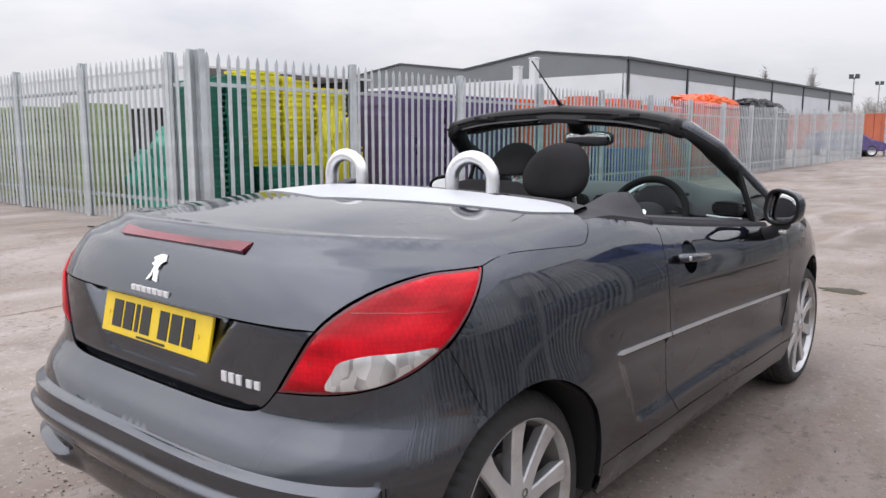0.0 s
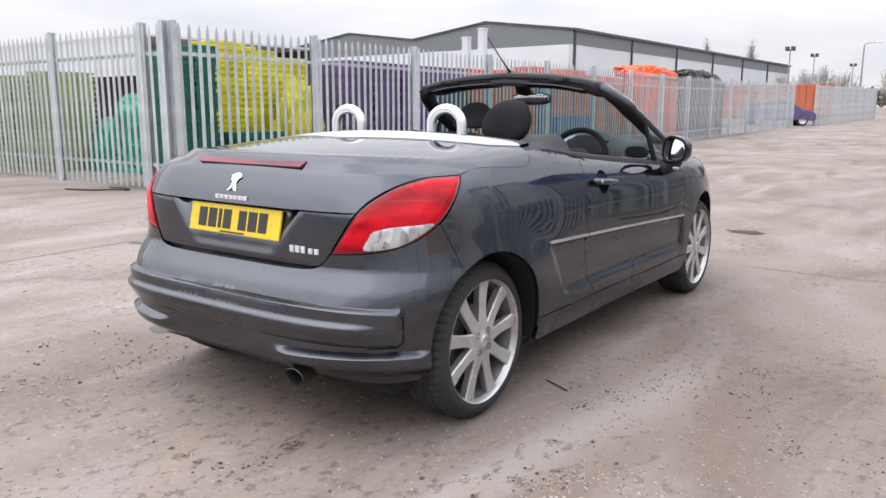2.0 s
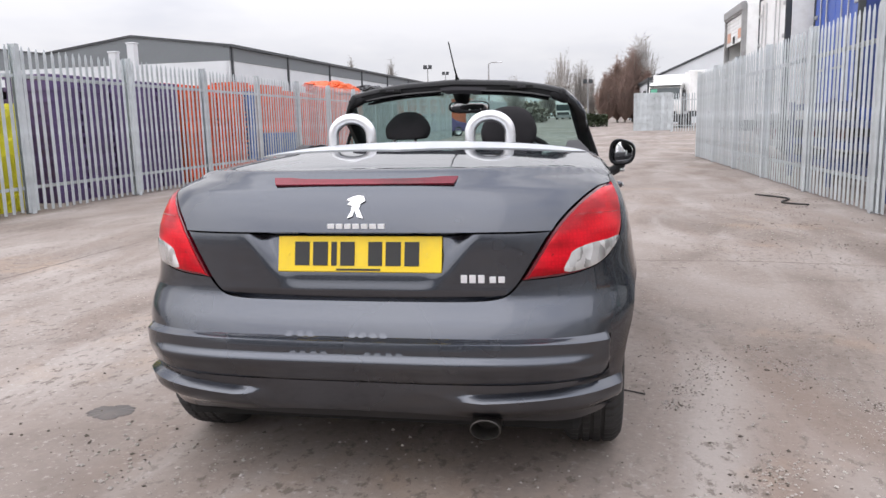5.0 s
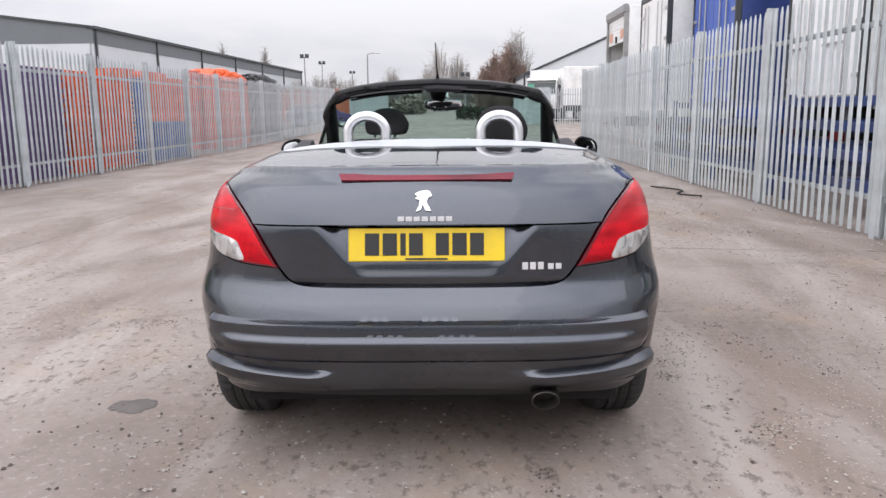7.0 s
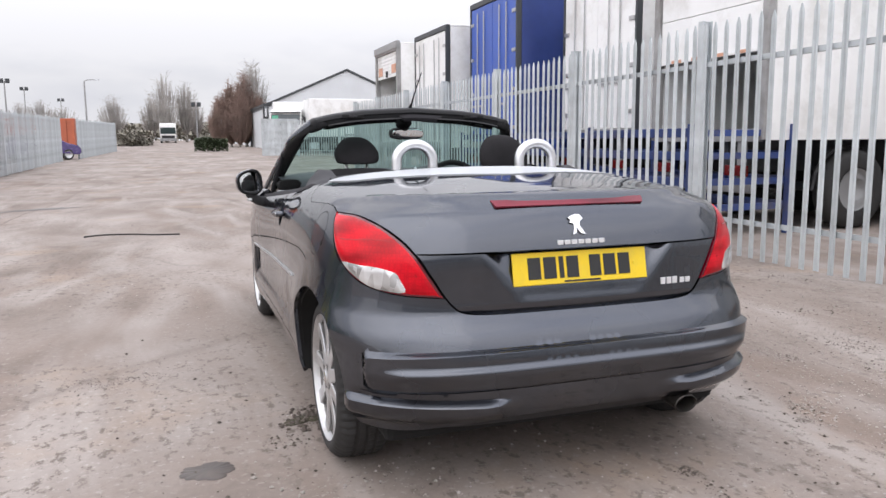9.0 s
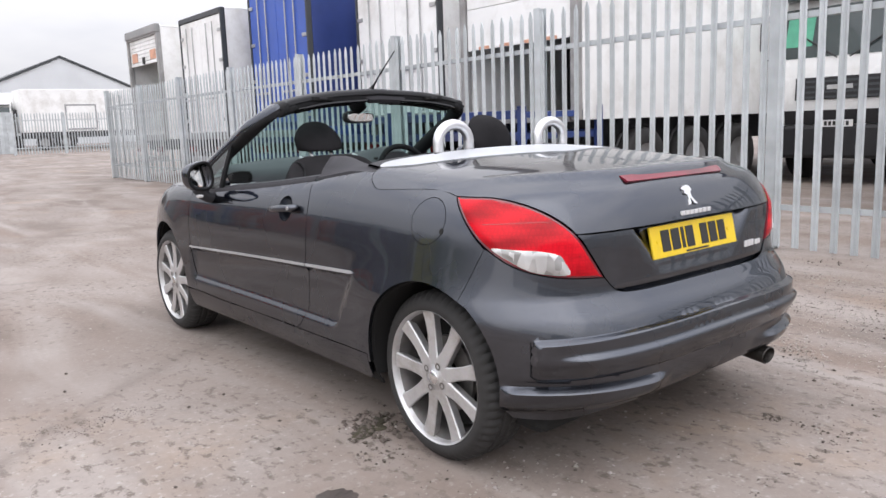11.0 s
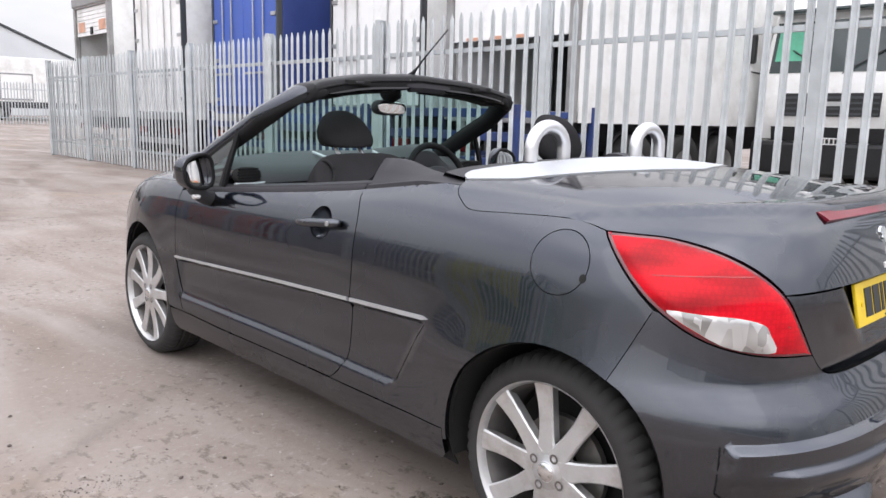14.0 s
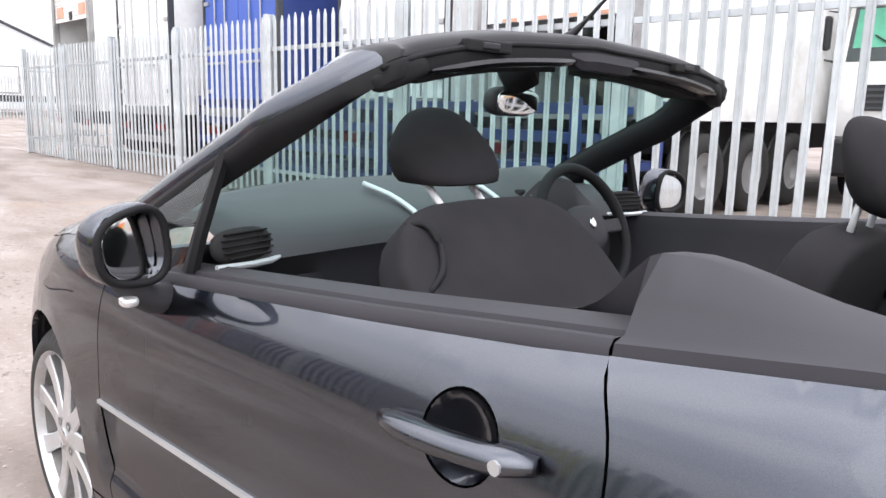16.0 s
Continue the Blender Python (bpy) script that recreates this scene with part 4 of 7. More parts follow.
def simple_car(name, x, y, rz, mat, label):
    """A parked hatchback seen far off."""
    c = empty(name, (x, y, ground_z(y)), rz, label=label, category="car")
    prof = [(-1.95, 0.35), (-2.0, 0.75), (-1.9, 0.95), (-1.55, 1.38), (-0.3, 1.48), (0.6, 1.4), (1.2, 0.98), (1.9, 0.8), (2.02, 0.5), (1.95, 0.3)]
    bm = bmesh.new()
    rows = [[bm.verts.new((px, s * (0.86 if pz < 1.0 else 0.66), pz)) for px, pz in prof] for s in (-1, 1)]
    k = len(prof)
    bm.faces.new(rows[0])
    bm.faces.new(rows[1][::-1])
    for i in range(k):
        bm.faces.new((rows[0][i], rows[1][i], rows[1][(i + 1) % k], rows[0][(i + 1) % k]))
    bmesh.ops.recalc_face_normals(bm, faces=bm.faces[:])
    bmesh.ops.bevel(bm, geom=bm.edges[:], offset=0.06, segments=2, affect="EDGES")
    part("body", bm, mat, c, smooth=True, angle=40)
    for s in (-1, 1):
        v = [(-1.35, s * 0.80, 1.0), (0.95, s * 0.83, 1.0), (0.5, s * 0.70, 1.36), (-1.1, s * 0.70, 1.36)]
        mesh_object("side_window", [(a, b + s * 0.012, z) for a, b, z in v] + [(a, b - s * 0.03, z) for a, b, z in v], [(0, 1, 2, 3), (7, 6, 5, 4), (0, 4, 5, 1), (1, 5, 6, 2), (2, 6, 7, 3), (3, 7, 4, 0)], CAB_GLASS, c)
        for ax in (-1.2, 1.25):
            w = part("wheel", lathe_bm([(0.0, -0.02), (0.2, -0.02), (0.21, 0.02), (0.29, 0.01), (0.305, -0.03), (0.305, -0.18), (0, -0.18)], 24), RUBBER, c, smooth=True, angle=40)
            w.matrix_basis = pose(ax, s * 0.84, 0.305, -90 * s, 0, 0)
            part("rim", lathe_bm([(0.0, 0.0), (0.19, -0.005), (0.2, 0.022), (0.21, 0.02)], 24), ALLOY_FAR, w, smooth=True)
    part("rear_window", box_bm(-1.86, -1.6, -0.55, 0.55, 1.02, 1.3, 0.03), CAB_GLASS, c)
    return c


ALLOY_FAR = surface("dull_alloy", (0.5, 0.5, 0.5), rough=0.4, metal=0.5)
simple_car("parked_car", -8.6, 46.6, 25, PURPLE_PAINT, "dark purple hatchback parked in the side entrance")
simple_car("parked_car", -9.6, 50.4, 20, WHITE_PAINT, "white hatchback parked behind a purple car")
box = empty("shipping_container", (-14.3, 62.0, ground_z(62)), 0, label="rusty orange shipping container beyond the parked cars", category="container")
for i in range(24):
    part("side_rib", box_bm(-6 + 0.5 * i, -5.52 + 0.5 * i, -1.2 + 0.03 * (i % 2), -1.1, 0.1, 2.6, 0.01), RUST_ORANGE, box)
part("shell", box_bm(-6, 6, -1.1, 1.2, 0.05, 2.62, 0.03), RUST_ORANGE, box)

# lorry far down the lane
far = empty("distant_lorry", (-2.05, 121, ground_z(121)), label="white lorry standing at the end of the lane", category="lorry")
far.matrix_world = pose(-2.05, 121, ground_z(121)) @ Matrix.Diagonal((0.95, 0.9, 0.78, 1))
part("cab", box_bm(-1.25, 1.25, 0, 2.2, 0.9, 3.6, 0.15, 3), WHITE_PAINT, far, smooth=True, angle=40)
part("windscreen", box_bm(-1.15, 1.15, -0.02, 0.1, 1.75, 3.0, 0.04), CAB_GLASS, far)
part("grille", box_bm(-1.0, 1.0, -0.04, 0.1, 0.7, 1.45, 0.04), BLACK_PLASTIC, far)
part("bumper", box_bm(-1.25, 1.25, -0.08, 0.3, 0.35, 0.9, 0.06), TRAILER_FRAME, far)
part("body", box_bm(-1.25, 1.25, 2.5, 9, 1.0, 3.9, 0.04), WHITE_GRP, far)
for s in (-1, 1):
    for ya in (1.0, 6.0):
        w = new("wheel", TRUCK_WHEEL)
        w.parent, w.matrix_basis = far, pose(s * 1.2, ya, 0.52, 0, 90 * s, 0)

# white trailers of the neighbouring depot
for x, y, ln, rz in ((8.2, 54.0, 13.0, 0), (9.5, 58.5, 12.0, 0)):
    d = empty("depot_trailer", (x, y, ground_z(y)), rz, label="white box trailer parked in the neighbouring depot", category="trailer", group="depot trailers")
    part("body", box_bm(0, ln, 0, 2.5, 1.2, 4.0, 0.04), WHITE_GRP, d)
    part("side_frame", box_bm(2.6, 4.6, -0.03, 0.0, 1.3, 3.0, 0.01), TRAILER_FRAME, d)
    part("side_panel", box_bm(2.7, 4.5, -0.045, -0.03, 1.4, 2.9, 0.01), WHITE_GRP, d)
    part("chassis", box_bm(0.2, ln, 0.5, 2.0, 0.8, 1.2), DARK_TRIM, d)
    for ax in (1.2, 2.5, ln - 3.8, ln - 2.5, ln - 1.2):
        w = new("wheel", TRUCK_WHEEL)
        w.parent, w.matrix_basis = d, pose(ax, 0.03, 0.52, 90, 0, 0)
lorry2 = copy_thing(bpy.data.objects["lorry"], pose(6.6, 55.0, ground_z(55), 0, 0, 75))
lorry2["label"] = "white lorry parked inside the neighbouring depot"

# ---- the car: its skin as one smooth function, in its own metres: x right, y ahead, rear axle at y 0 ----
def smooth_curve(pts):
    """A smooth function through (a, b) points."""
    xs, ys = np.array([p[0] for p in pts], float), np.array([p[1] for p in pts], float)
    d = np.diff(ys) / np.diff(xs)
    m = np.r_[d[0], (d[:-1] + d[1:]) / 2, d[-1]]
    m[1:-1] = np.where(d[:-1] * d[1:] <= 0, 0, 3 * (np.diff(xs)[:-1] + np.diff(xs)[1:]) / ((2 * np.diff(xs)[1:] + np.diff(xs)[:-1]) / np.where(d[:-1] == 0, 1e-9, d[:-1]) + (np.diff(xs)[1:] + 2 * np.diff(xs)[:-1]) / np.where(d[1:] == 0, 1e-9, d[1:])))

    def f(x):
        x = np.asarray(x, float)
        i = np.clip(np.searchsorted(xs, x) - 1, 0, len(xs) - 2)
        h = xs[i + 1] - xs[i]
        t = np.clip((x - xs[i]) / h, -0.0, 1.0)
        over = np.where(x < xs[0], (x - xs[0]) * m[0], np.where(x > xs[-1], (x - xs[-1]) * m[-1], 0))
        return (2 * t**3 - 3 * t**2 + 1) * ys[i] + (t**3 - 2 * t**2 + t) * h * m[i] + (3 * t**2 - 2 * t**3) * ys[i + 1] + (t**3 - t**2) * h * m[i + 1] + over

    return f


ROOF_LINE = smooth_curve([(-0.47, 0.975), (-0.42, 1.003), (-0.2, 1.035), (0.1, 1.06), (0.47, 1.078), (0.9, 1.03), (1.8, 0.975), (2.4, 0.965), (2.8, 0.91), (3.1, 0.83), (3.35, 0.70)])
HALF_WIDTH = smooth_curve([(0.12, 0.74), (0.2, 0.812), (0.33, 0.853), (0.45, 0.860), (0.56, 0.859), (0.7, 0.852), (0.8, 0.842), (0.87, 0.826), (0.93, 0.803), (1.0, 0.765), (1.1, 0.70)])
TAIL = smooth_curve([(0.15, -0.49), (0.24, -0.555), (0.32, -0.604), (0.40, -0.621), (0.50, -0.615), (0.56, -0.592), (0.61, -0.553), (0.64, -0.534), (0.72, -0.529), (0.82, -0.525), (0.86, -0.512), (0.92, -0.484), (0.98, -0.45), (1.06, -0.40)])
NOSE = smooth_curve([(0.12, 3.20), (0.25, 3.33), (0.4, 3.375), (0.55, 3.37), (0.7, 3.32), (0.85, 3.15), (1.0, 2.9)])
BACK_START, FRONT_START = 0.35, 1.9
STRIP_Z, STRIP_FALL = 0.637, 0.0405


def smooth_step(a, b, x):
    t = np.clip((x - a) / (b - a), 0, 1)
    return t * t * (3 - 2 * t)


def skin(x, y, z):
    """Below 0 inside the body, 0 on its skin."""
    ax = np.abs(x)
    w = HALF_WIDTH(z)
    w = w - 0.012 * np.exp(-((y - 1.25) / 0.6) ** 2)
    for yc in (0.0, 2.54):
        r = np.hypot(y - yc, z - 0.308)
        w = w + 0.007 * np.exp(-((r - 0.35) / 0.11) ** 2)
    # the rear quarters swell under the lamps
    w = w + 0.019 * np.exp(-((z - 0.55) / 0.10) ** 2) * smooth_step(0.75, 0.05, y)
    # shallow sunk panel low on the doors
    under = STRIP_Z - STRIP_FALL * (y - 0.42) - z
    low = smooth_step(0.377, 0.420, z) * smooth_step(0.006, 0.022, under) * smooth_step(0.412, 0.436, y - 0.62 * np.maximum(0, 0.62 - z) - 9.0 * np.maximum(0, 0.44 - z) ** 2) * smooth_step(2.075, 2.045, y)
    w = w - 0.018 * low
    back = np.maximum(BACK_START - y, 0) / (BACK_START - TAIL(z))
    front = np.maximum(y - FRONT_START, 0) / (NOSE(z) - FRONT_START)
    nb, nf = 3.95 + 0.25 * smooth_step(0.48, 0.64, z), 3.0
    ring = np.where(y < 1.0, ((ax / w) ** nb + back**nb + 1e-12) ** (1 / nb), ((ax / w) ** nf + front**nf + 1e-12) ** (1 / nf))
    side = (ring - 1) * 0.8
    top = z - (ROOF_LINE(y) - 0.055 * (ax / 0.72) ** 2.4)
    k = 0.024
    hi, lo = np.maximum(side, top), np.minimum(side, top)
    return hi + k * np.log1p(np.exp((lo - hi) / k)) - k * 0.1

# ---- car materials ----
def paint_material():
    """Dark grey flake paint under clear lacquer, lightly dusted."""
    m, nt, b = mat_base("dark_grey_metallic_paint")
    flake = noise_node(nt, 900.0, 2.0, 0.5)
    broad = noise_node(nt, 1.4, 4.0, 0.6)
    film = noise_node(nt, 5.0, 6.0, 0.65)
    col = ramp_node(nt, flake.outputs["Fac"], [(0.3, (0.050, 0.0555, 0.068)), (0.7, (0.072, 0.079, 0.096))]).outputs["Color"]
    dust = ramp_node(nt, broad.outputs["Fac"], [(0.45, (0, 0, 0)), (0.75, (0.035, 0.035, 0.035))])
    col = mix_node(nt, dust.outputs["Color"], col, (0.30, 0.27, 0.24)).outputs["Color"]
    nt.links.new(col, b.inputs["Base Color"])
    b.inputs["Metallic"].default_value = 1.0
    b.inputs["Specular Tint"].default_value = (0.25, 0.255, 0.27, 1)
    rr = ramp_node(nt, broad.outputs["Fac"], [(0.3, (0.24, 0.24, 0.24)), (0.7, (0.30, 0.30, 0.30))])
    nt.links.new(rr.outputs["Color"], b.inputs["Roughness"])
    b.inputs["Coat Weight"].default_value = 1.0
    cr = ramp_node(nt, film.outputs["Fac"], [(0.35, (0.022, 0.022, 0.022)), (0.7, (0.045, 0.045, 0.045))])
    nt.links.new(cr.outputs["Color"], b.inputs["Coat Roughness"])
    b.inputs["Coat IOR"].default_value = 1.56
    return m


def lamp_material(name, dark, light, scale):
    m, nt, b = mat_base(name)
    tc = nt.nodes.new("ShaderNodeTexCoord")
    wv = nt.nodes.new("ShaderNodeTexWave")
    wv.inputs["Scale"].default_value = scale
    wv.inputs["Distortion"].default_value = 2.5
    wv.inputs["Detail"].default_value = 1.0
    nt.links.new(tc.outputs["Object"], wv.inputs["Vector"])
    broad = noise_node(nt, 9.0, 3.0)
    fac = mix_node(nt, 0.8, wv.outputs["Fac"], broad.outputs["Fac"])
    col = ramp_node(nt, fac.outputs["Color"], [(0.25, dark), (0.75, light)])
    nt.links.new(col.outputs["Color"], b.inputs["Base Color"])
    b.inputs["Roughness"].default_value = 0.18
    b.inputs["Coat Weight"].default_value = 1.0
    b.inputs["Coat Roughness"].default_value = 0.02
    bump_node(nt, b, wv.outputs["Fac"], 0.15, 0.002)
    return m


def lens_material(name, dark, light, coat=0.4):
    """A glossy coloured lens over a reflector of small square cells, lighter in some bays than in others."""
    m, nt, b = mat_base(name)
    bay = noise_node(nt, 9.0, 2.0, 0.4, stretch=(0.6, 0.6, 1.8))
    tc = nt.nodes.new("ShaderNodeTexCoord")
    cell = nt.nodes.new("ShaderNodeTexVoronoi")
    cell.distance = "CHEBYCHEV"
    cell.inputs["Scale"].default_value = 95.0
    cell.inputs["Randomness"].default_value = 0.25
    nt.links.new(tc.outputs["Object"], cell.inputs["Vector"])
    col = ramp_node(nt, bay.outputs["Fac"], [(0.34, dark), (0.60, light)]).outputs["Color"]
    grid = ramp_node(nt, cell.outputs["Distance"], [(0.25, (0.62, 0.62, 0.62)), (0.55, (0.40, 0.40, 0.40))])
    col = mix_node(nt, 0.55, col, grid.outputs["Color"], "OVERLAY").outputs["Color"]
    nt.links.new(col, b.inputs["Base Color"])
    b.inputs["Roughness"].default_value = 0.30
    b.inputs["Specular IOR Level"].default_value = 0.05
    b.inputs["Coat Weight"].default_value = coat
    b.inputs["Coat Roughness"].default_value = 0.015
    return m


def facet_material(name):
    """Clear plastic over a bright reflector broken into long facets."""
    m, nt, b = mat_base(name)
    tc = nt.nodes.new("ShaderNodeTexCoord")
    mp = nt.nodes.new("ShaderNodeMapping")
    mp.inputs["Scale"].default_value = (1.0, 1.0, 0.42)
    mp.inputs["Rotation"].default_value = (0.3, 0.35, 0.0)
    cell = nt.nodes.new("ShaderNodeTexVoronoi")
    cell.inputs["Scale"].default_value = 46.0
    nt.links.new(tc.outputs["Object"], mp.inputs["Vector"])
    nt.links.new(mp.outputs["Vector"], cell.inputs["Vector"])
    bowl = noise_node(nt, 15.0, 0.0, 0.5)
    tone = ramp_node(nt, cell.outputs["Color"], [(0.15, (0.13, 0.125, 0.12)), (0.4, (0.40, 0.39, 0.38)), (0.7, (0.80, 0.80, 0.80))])
    soft = ramp_node(nt, bowl.outputs["Fac"], [(0.38, (0.34, 0.33, 0.32)), (0.60, (0.82, 0.82, 0.82))])
    col = mix_node(nt, 0.5, tone.outputs["Color"], soft.outputs["Color"]).outputs["Color"]
    nt.links.new(col, b.inputs["Base Color"])
    b.inputs["Metallic"].default_value = 0.6
    b.inputs["Roughness"].default_value = 0.22
    b.inputs["Coat Weight"].default_value = 1.0
    b.inputs["Coat Roughness"].default_value = 0.02
    bump_node(nt, b, cell.outputs["Distance"], 0.35, 0.004)
    return m


PAINT = paint_material()
SILVER = surface("satin_silver_strip", (0.54, 0.555, 0.575), rough=0.46, metal=0.65, vary=0.05, bump=0.02)
STRIP_SILVER = surface("dulled_silver_strip", (0.48, 0.485, 0.49), rough=0.42, metal=0.6, vary=0.08, bump=0.02)
CHROME = surface("chrome", (0.78, 0.78, 0.78), rough=0.13, metal=1.0, vary=0.03, bump=0.0)
ALLOY = surface("silver_alloy_wheel_paint", (0.544, 0.544, 0.548), rough=0.33, metal=0.6, vary=0.12, scale=9.0, coat=0.3, bump=0.02, dirt=(0.3, 0.27, 0.24))
RED_LAMP = lens_material("red_lamp_lens", (0.30, 0.0015, 0.007), (0.62, 0.005, 0.016))
RED_BAND = lamp_material("deep_red_lamp_lens", (0.20, 0.002, 0.006), (0.45, 0.008, 0.012), 60.0)
RED_RIM = surface("dark_red_lamp_rim", (0.11, 0.004, 0.012), rough=0.15, coat=1.0, bump=0.0)
CLEAR_LENS = facet_material("clear_faceted_lens")
BRAKE_LENS = lens_material("high_brake_light_lens", (0.10, 0.009, 0.017), (0.19, 0.016, 0.031), 0.7)
LETTER_SILVER = surface("pale_silver_lettering", (0.72, 0.72, 0.73), rough=0.4, metal=0.3, vary=0.04, bump=0.0)
PLATE_YELLOW = surface("yellow_reflective_plate", (0.80, 0.56, 0.015), rough=0.35, vary=0.05, bump=0.0, dirt=(0.6, 0.45, 0.05))
TRIM = surface("grained_black_trim", (0.036, 0.036, 0.039), rough=0.66, spec=0.3, vary=0.12, scale=5.0, fine=500.0, bump=0.25, dist=0.0006)
SEAL = surface("black_rubber_seal", (0.010, 0.010, 0.011), rough=0.7, vary=0.2, spec=0.22)
FABRIC = surface("charcoal_seat_cloth", (0.023, 0.022, 0.0235), rough=0.95, vary=0.15, scale=12.0, fine=700.0, bump=0.5, dist=0.001, spec=0.1)
VINYL = surface("dark_grey_vinyl", (0.036, 0.0345, 0.039), rough=0.66, spec=0.25, vary=0.1, scale=6.0, fine=400.0, bump=0.2, dist=0.0006)
# near-black standing for shade in hollows and gaps, also on black fittings
HOLE = surface("black_parts_and_hollow_shade", (0.008, 0.008, 0.008), rough=0.9)
SCREEN_GLASS = glass_mat("green_tinted_glass", (0.52, 0.70, 0.66))
MIRROR_GLASS = surface("mirror_glass", (0.85, 0.85, 0.85), rough=0.02, metal=1.0, vary=0.0, bump=0.0)
SOOTY = surface("sooty_dark_steel", (0.06, 0.055, 0.05), rough=0.4, metal=0.7, vary=0.3)
# darker, mottled alloy for the rim's inner barrel
BARREL_ALLOY = surface("darker_rim_barrel_alloy", (0.17, 0.16, 0.155), rough=0.55, metal=0.6, vary=0.3, scale=12.0)
BRAKE_STEEL = surface("brake_disc_steel", (0.22, 0.21, 0.20), rough=0.45, metal=0.8, vary=0.25, scale=14.0)

# ---- panels cut from the skin ----
AXIS_C = math.sqrt(0.5)


def flat_side(p):
    return np.c_[p[:, 1], p[:, 2]]


def rays_side(d):
    o = np.c_[0 * d[:, 0], d[:, 0], d[:, 1]]
    return o, np.tile((1.0, 0, 0), (len(d), 1)), 0.2, 1.15


def flat_tail(p):
    return np.c_[np.arctan2(p[:, 0], 0.45 - p[:, 1]) * 0.8, p[:, 2]]


def rays_tail(d):
    a = d[:, 0] / 0.8
    return np.c_[0 * a, 0 * a + 0.45, d[:, 1]], np.c_[np.sin(a), -np.cos(a), 0 * a], 0.1, 1.5


def flat_nose(p):
    return np.c_[np.arctan2(p[:, 0], p[:, 1] - 2.2) * 0.9, p[:, 2]]


def rays_nose(d):
    a = d[:, 0] / 0.9
    return np.c_[0 * a, 0 * a + 2.2, d[:, 1]], np.c_[np.sin(a), np.cos(a), 0 * a], 0.1, 1.6


def flat_top(p):
    return np.c_[p[:, 0], p[:, 1]]


def rays_top(d):
    return np.c_[d[:, 0], d[:, 1], 0 * d[:, 0] + 0.4], np.tile((0, 0, 1.0), (len(d), 1)), 0.0, 0.9


def flat_lid(p):
    y, z = p[:, 1] - 0.1, p[:, 2] - 0.55
    s, n = AXIS_C * (y + z), AXIS_C * (z - y)
    return np.c_[np.arctan2(p[:, 0], n) * 0.6, s]


def rays_lid(d):
    a, s = d[:, 0] / 0.6, d[:, 1]
    o = np.c_[0 * a, 0.1 + AXIS_C * s, 0.55 + AXIS_C * s]
    return o, np.c_[np.sin(a), -AXIS_C * np.cos(a), AXIS_C * np.cos(a)], 0.02, 1.3


WAYS = {"side": (flat_side, rays_side), "tail": (flat_tail, rays_tail), "nose": (flat_nose, rays_nose), "top": (flat_top, rays_top), "lid": (flat_lid, rays_lid)}


def skin_normal(p):
    e = 1e-4
    g = np.stack([skin(*(p + e * np.eye(3)[i]).T) - skin(*(p - e * np.eye(3)[i]).T) for i in range(3)], 1)
    return g / np.linalg.norm(g, axis=1, keepdims=True)


def on_skin(d, way):
    o, r, lo, hi = WAYS[way][1](d)
    lo, hi = np.full(len(d), lo), np.full(len(d), hi)
    for _ in range(34):
        mid = (lo + hi) / 2
        inside = skin(*(o + mid[:, None] * r).T) < 0
        lo, hi = np.where(inside, mid, lo), np.where(inside, hi, mid)
    return o + lo[:, None] * r


def in_polygon(pts, poly):
    x, y = pts[:, 0], pts[:, 1]
    hit = np.zeros(len(pts), bool)
    for (xa, ya), (xb, yb) in zip(poly, np.roll(poly, -1, 0)):
        hit ^= ((ya > y) != (yb > y)) & (x < (xb - xa) * (y - ya) / (yb - ya + 1e-15) + xa)
    return hit


def dense(poly, step):
    out = []
    for a, b in zip(poly, np.roll(poly, -1, 0)):
        n = max(1, int(np.ceil(np.linalg.norm(b - a) / step)))
        out += [a + (b - a) * k / n for k in range(n)]
    return np.array(out)


def inset(poly, by):
    """The polygon, its border moved inwards."""
    a = np.roll(poly, 1, 0) - poly
    b = np.roll(poly, -1, 0) - poly
    a, b = a / (np.linalg.norm(a, axis=1, keepdims=True) + 1e-12), b / (np.linalg.norm(b, axis=1, keepdims=True) + 1e-12)
    area = 0.5 * np.sum(poly[:, 0] * np.roll(poly[:, 1], -1) - np.roll(poly[:, 0], -1) * poly[:, 1])
    t = b - a
    n = np.c_[-t[:, 1], t[:, 0]] * np.sign(area)
    n /= np.linalg.norm(n, axis=1, keepdims=True) + 1e-12
    return poly + by * n


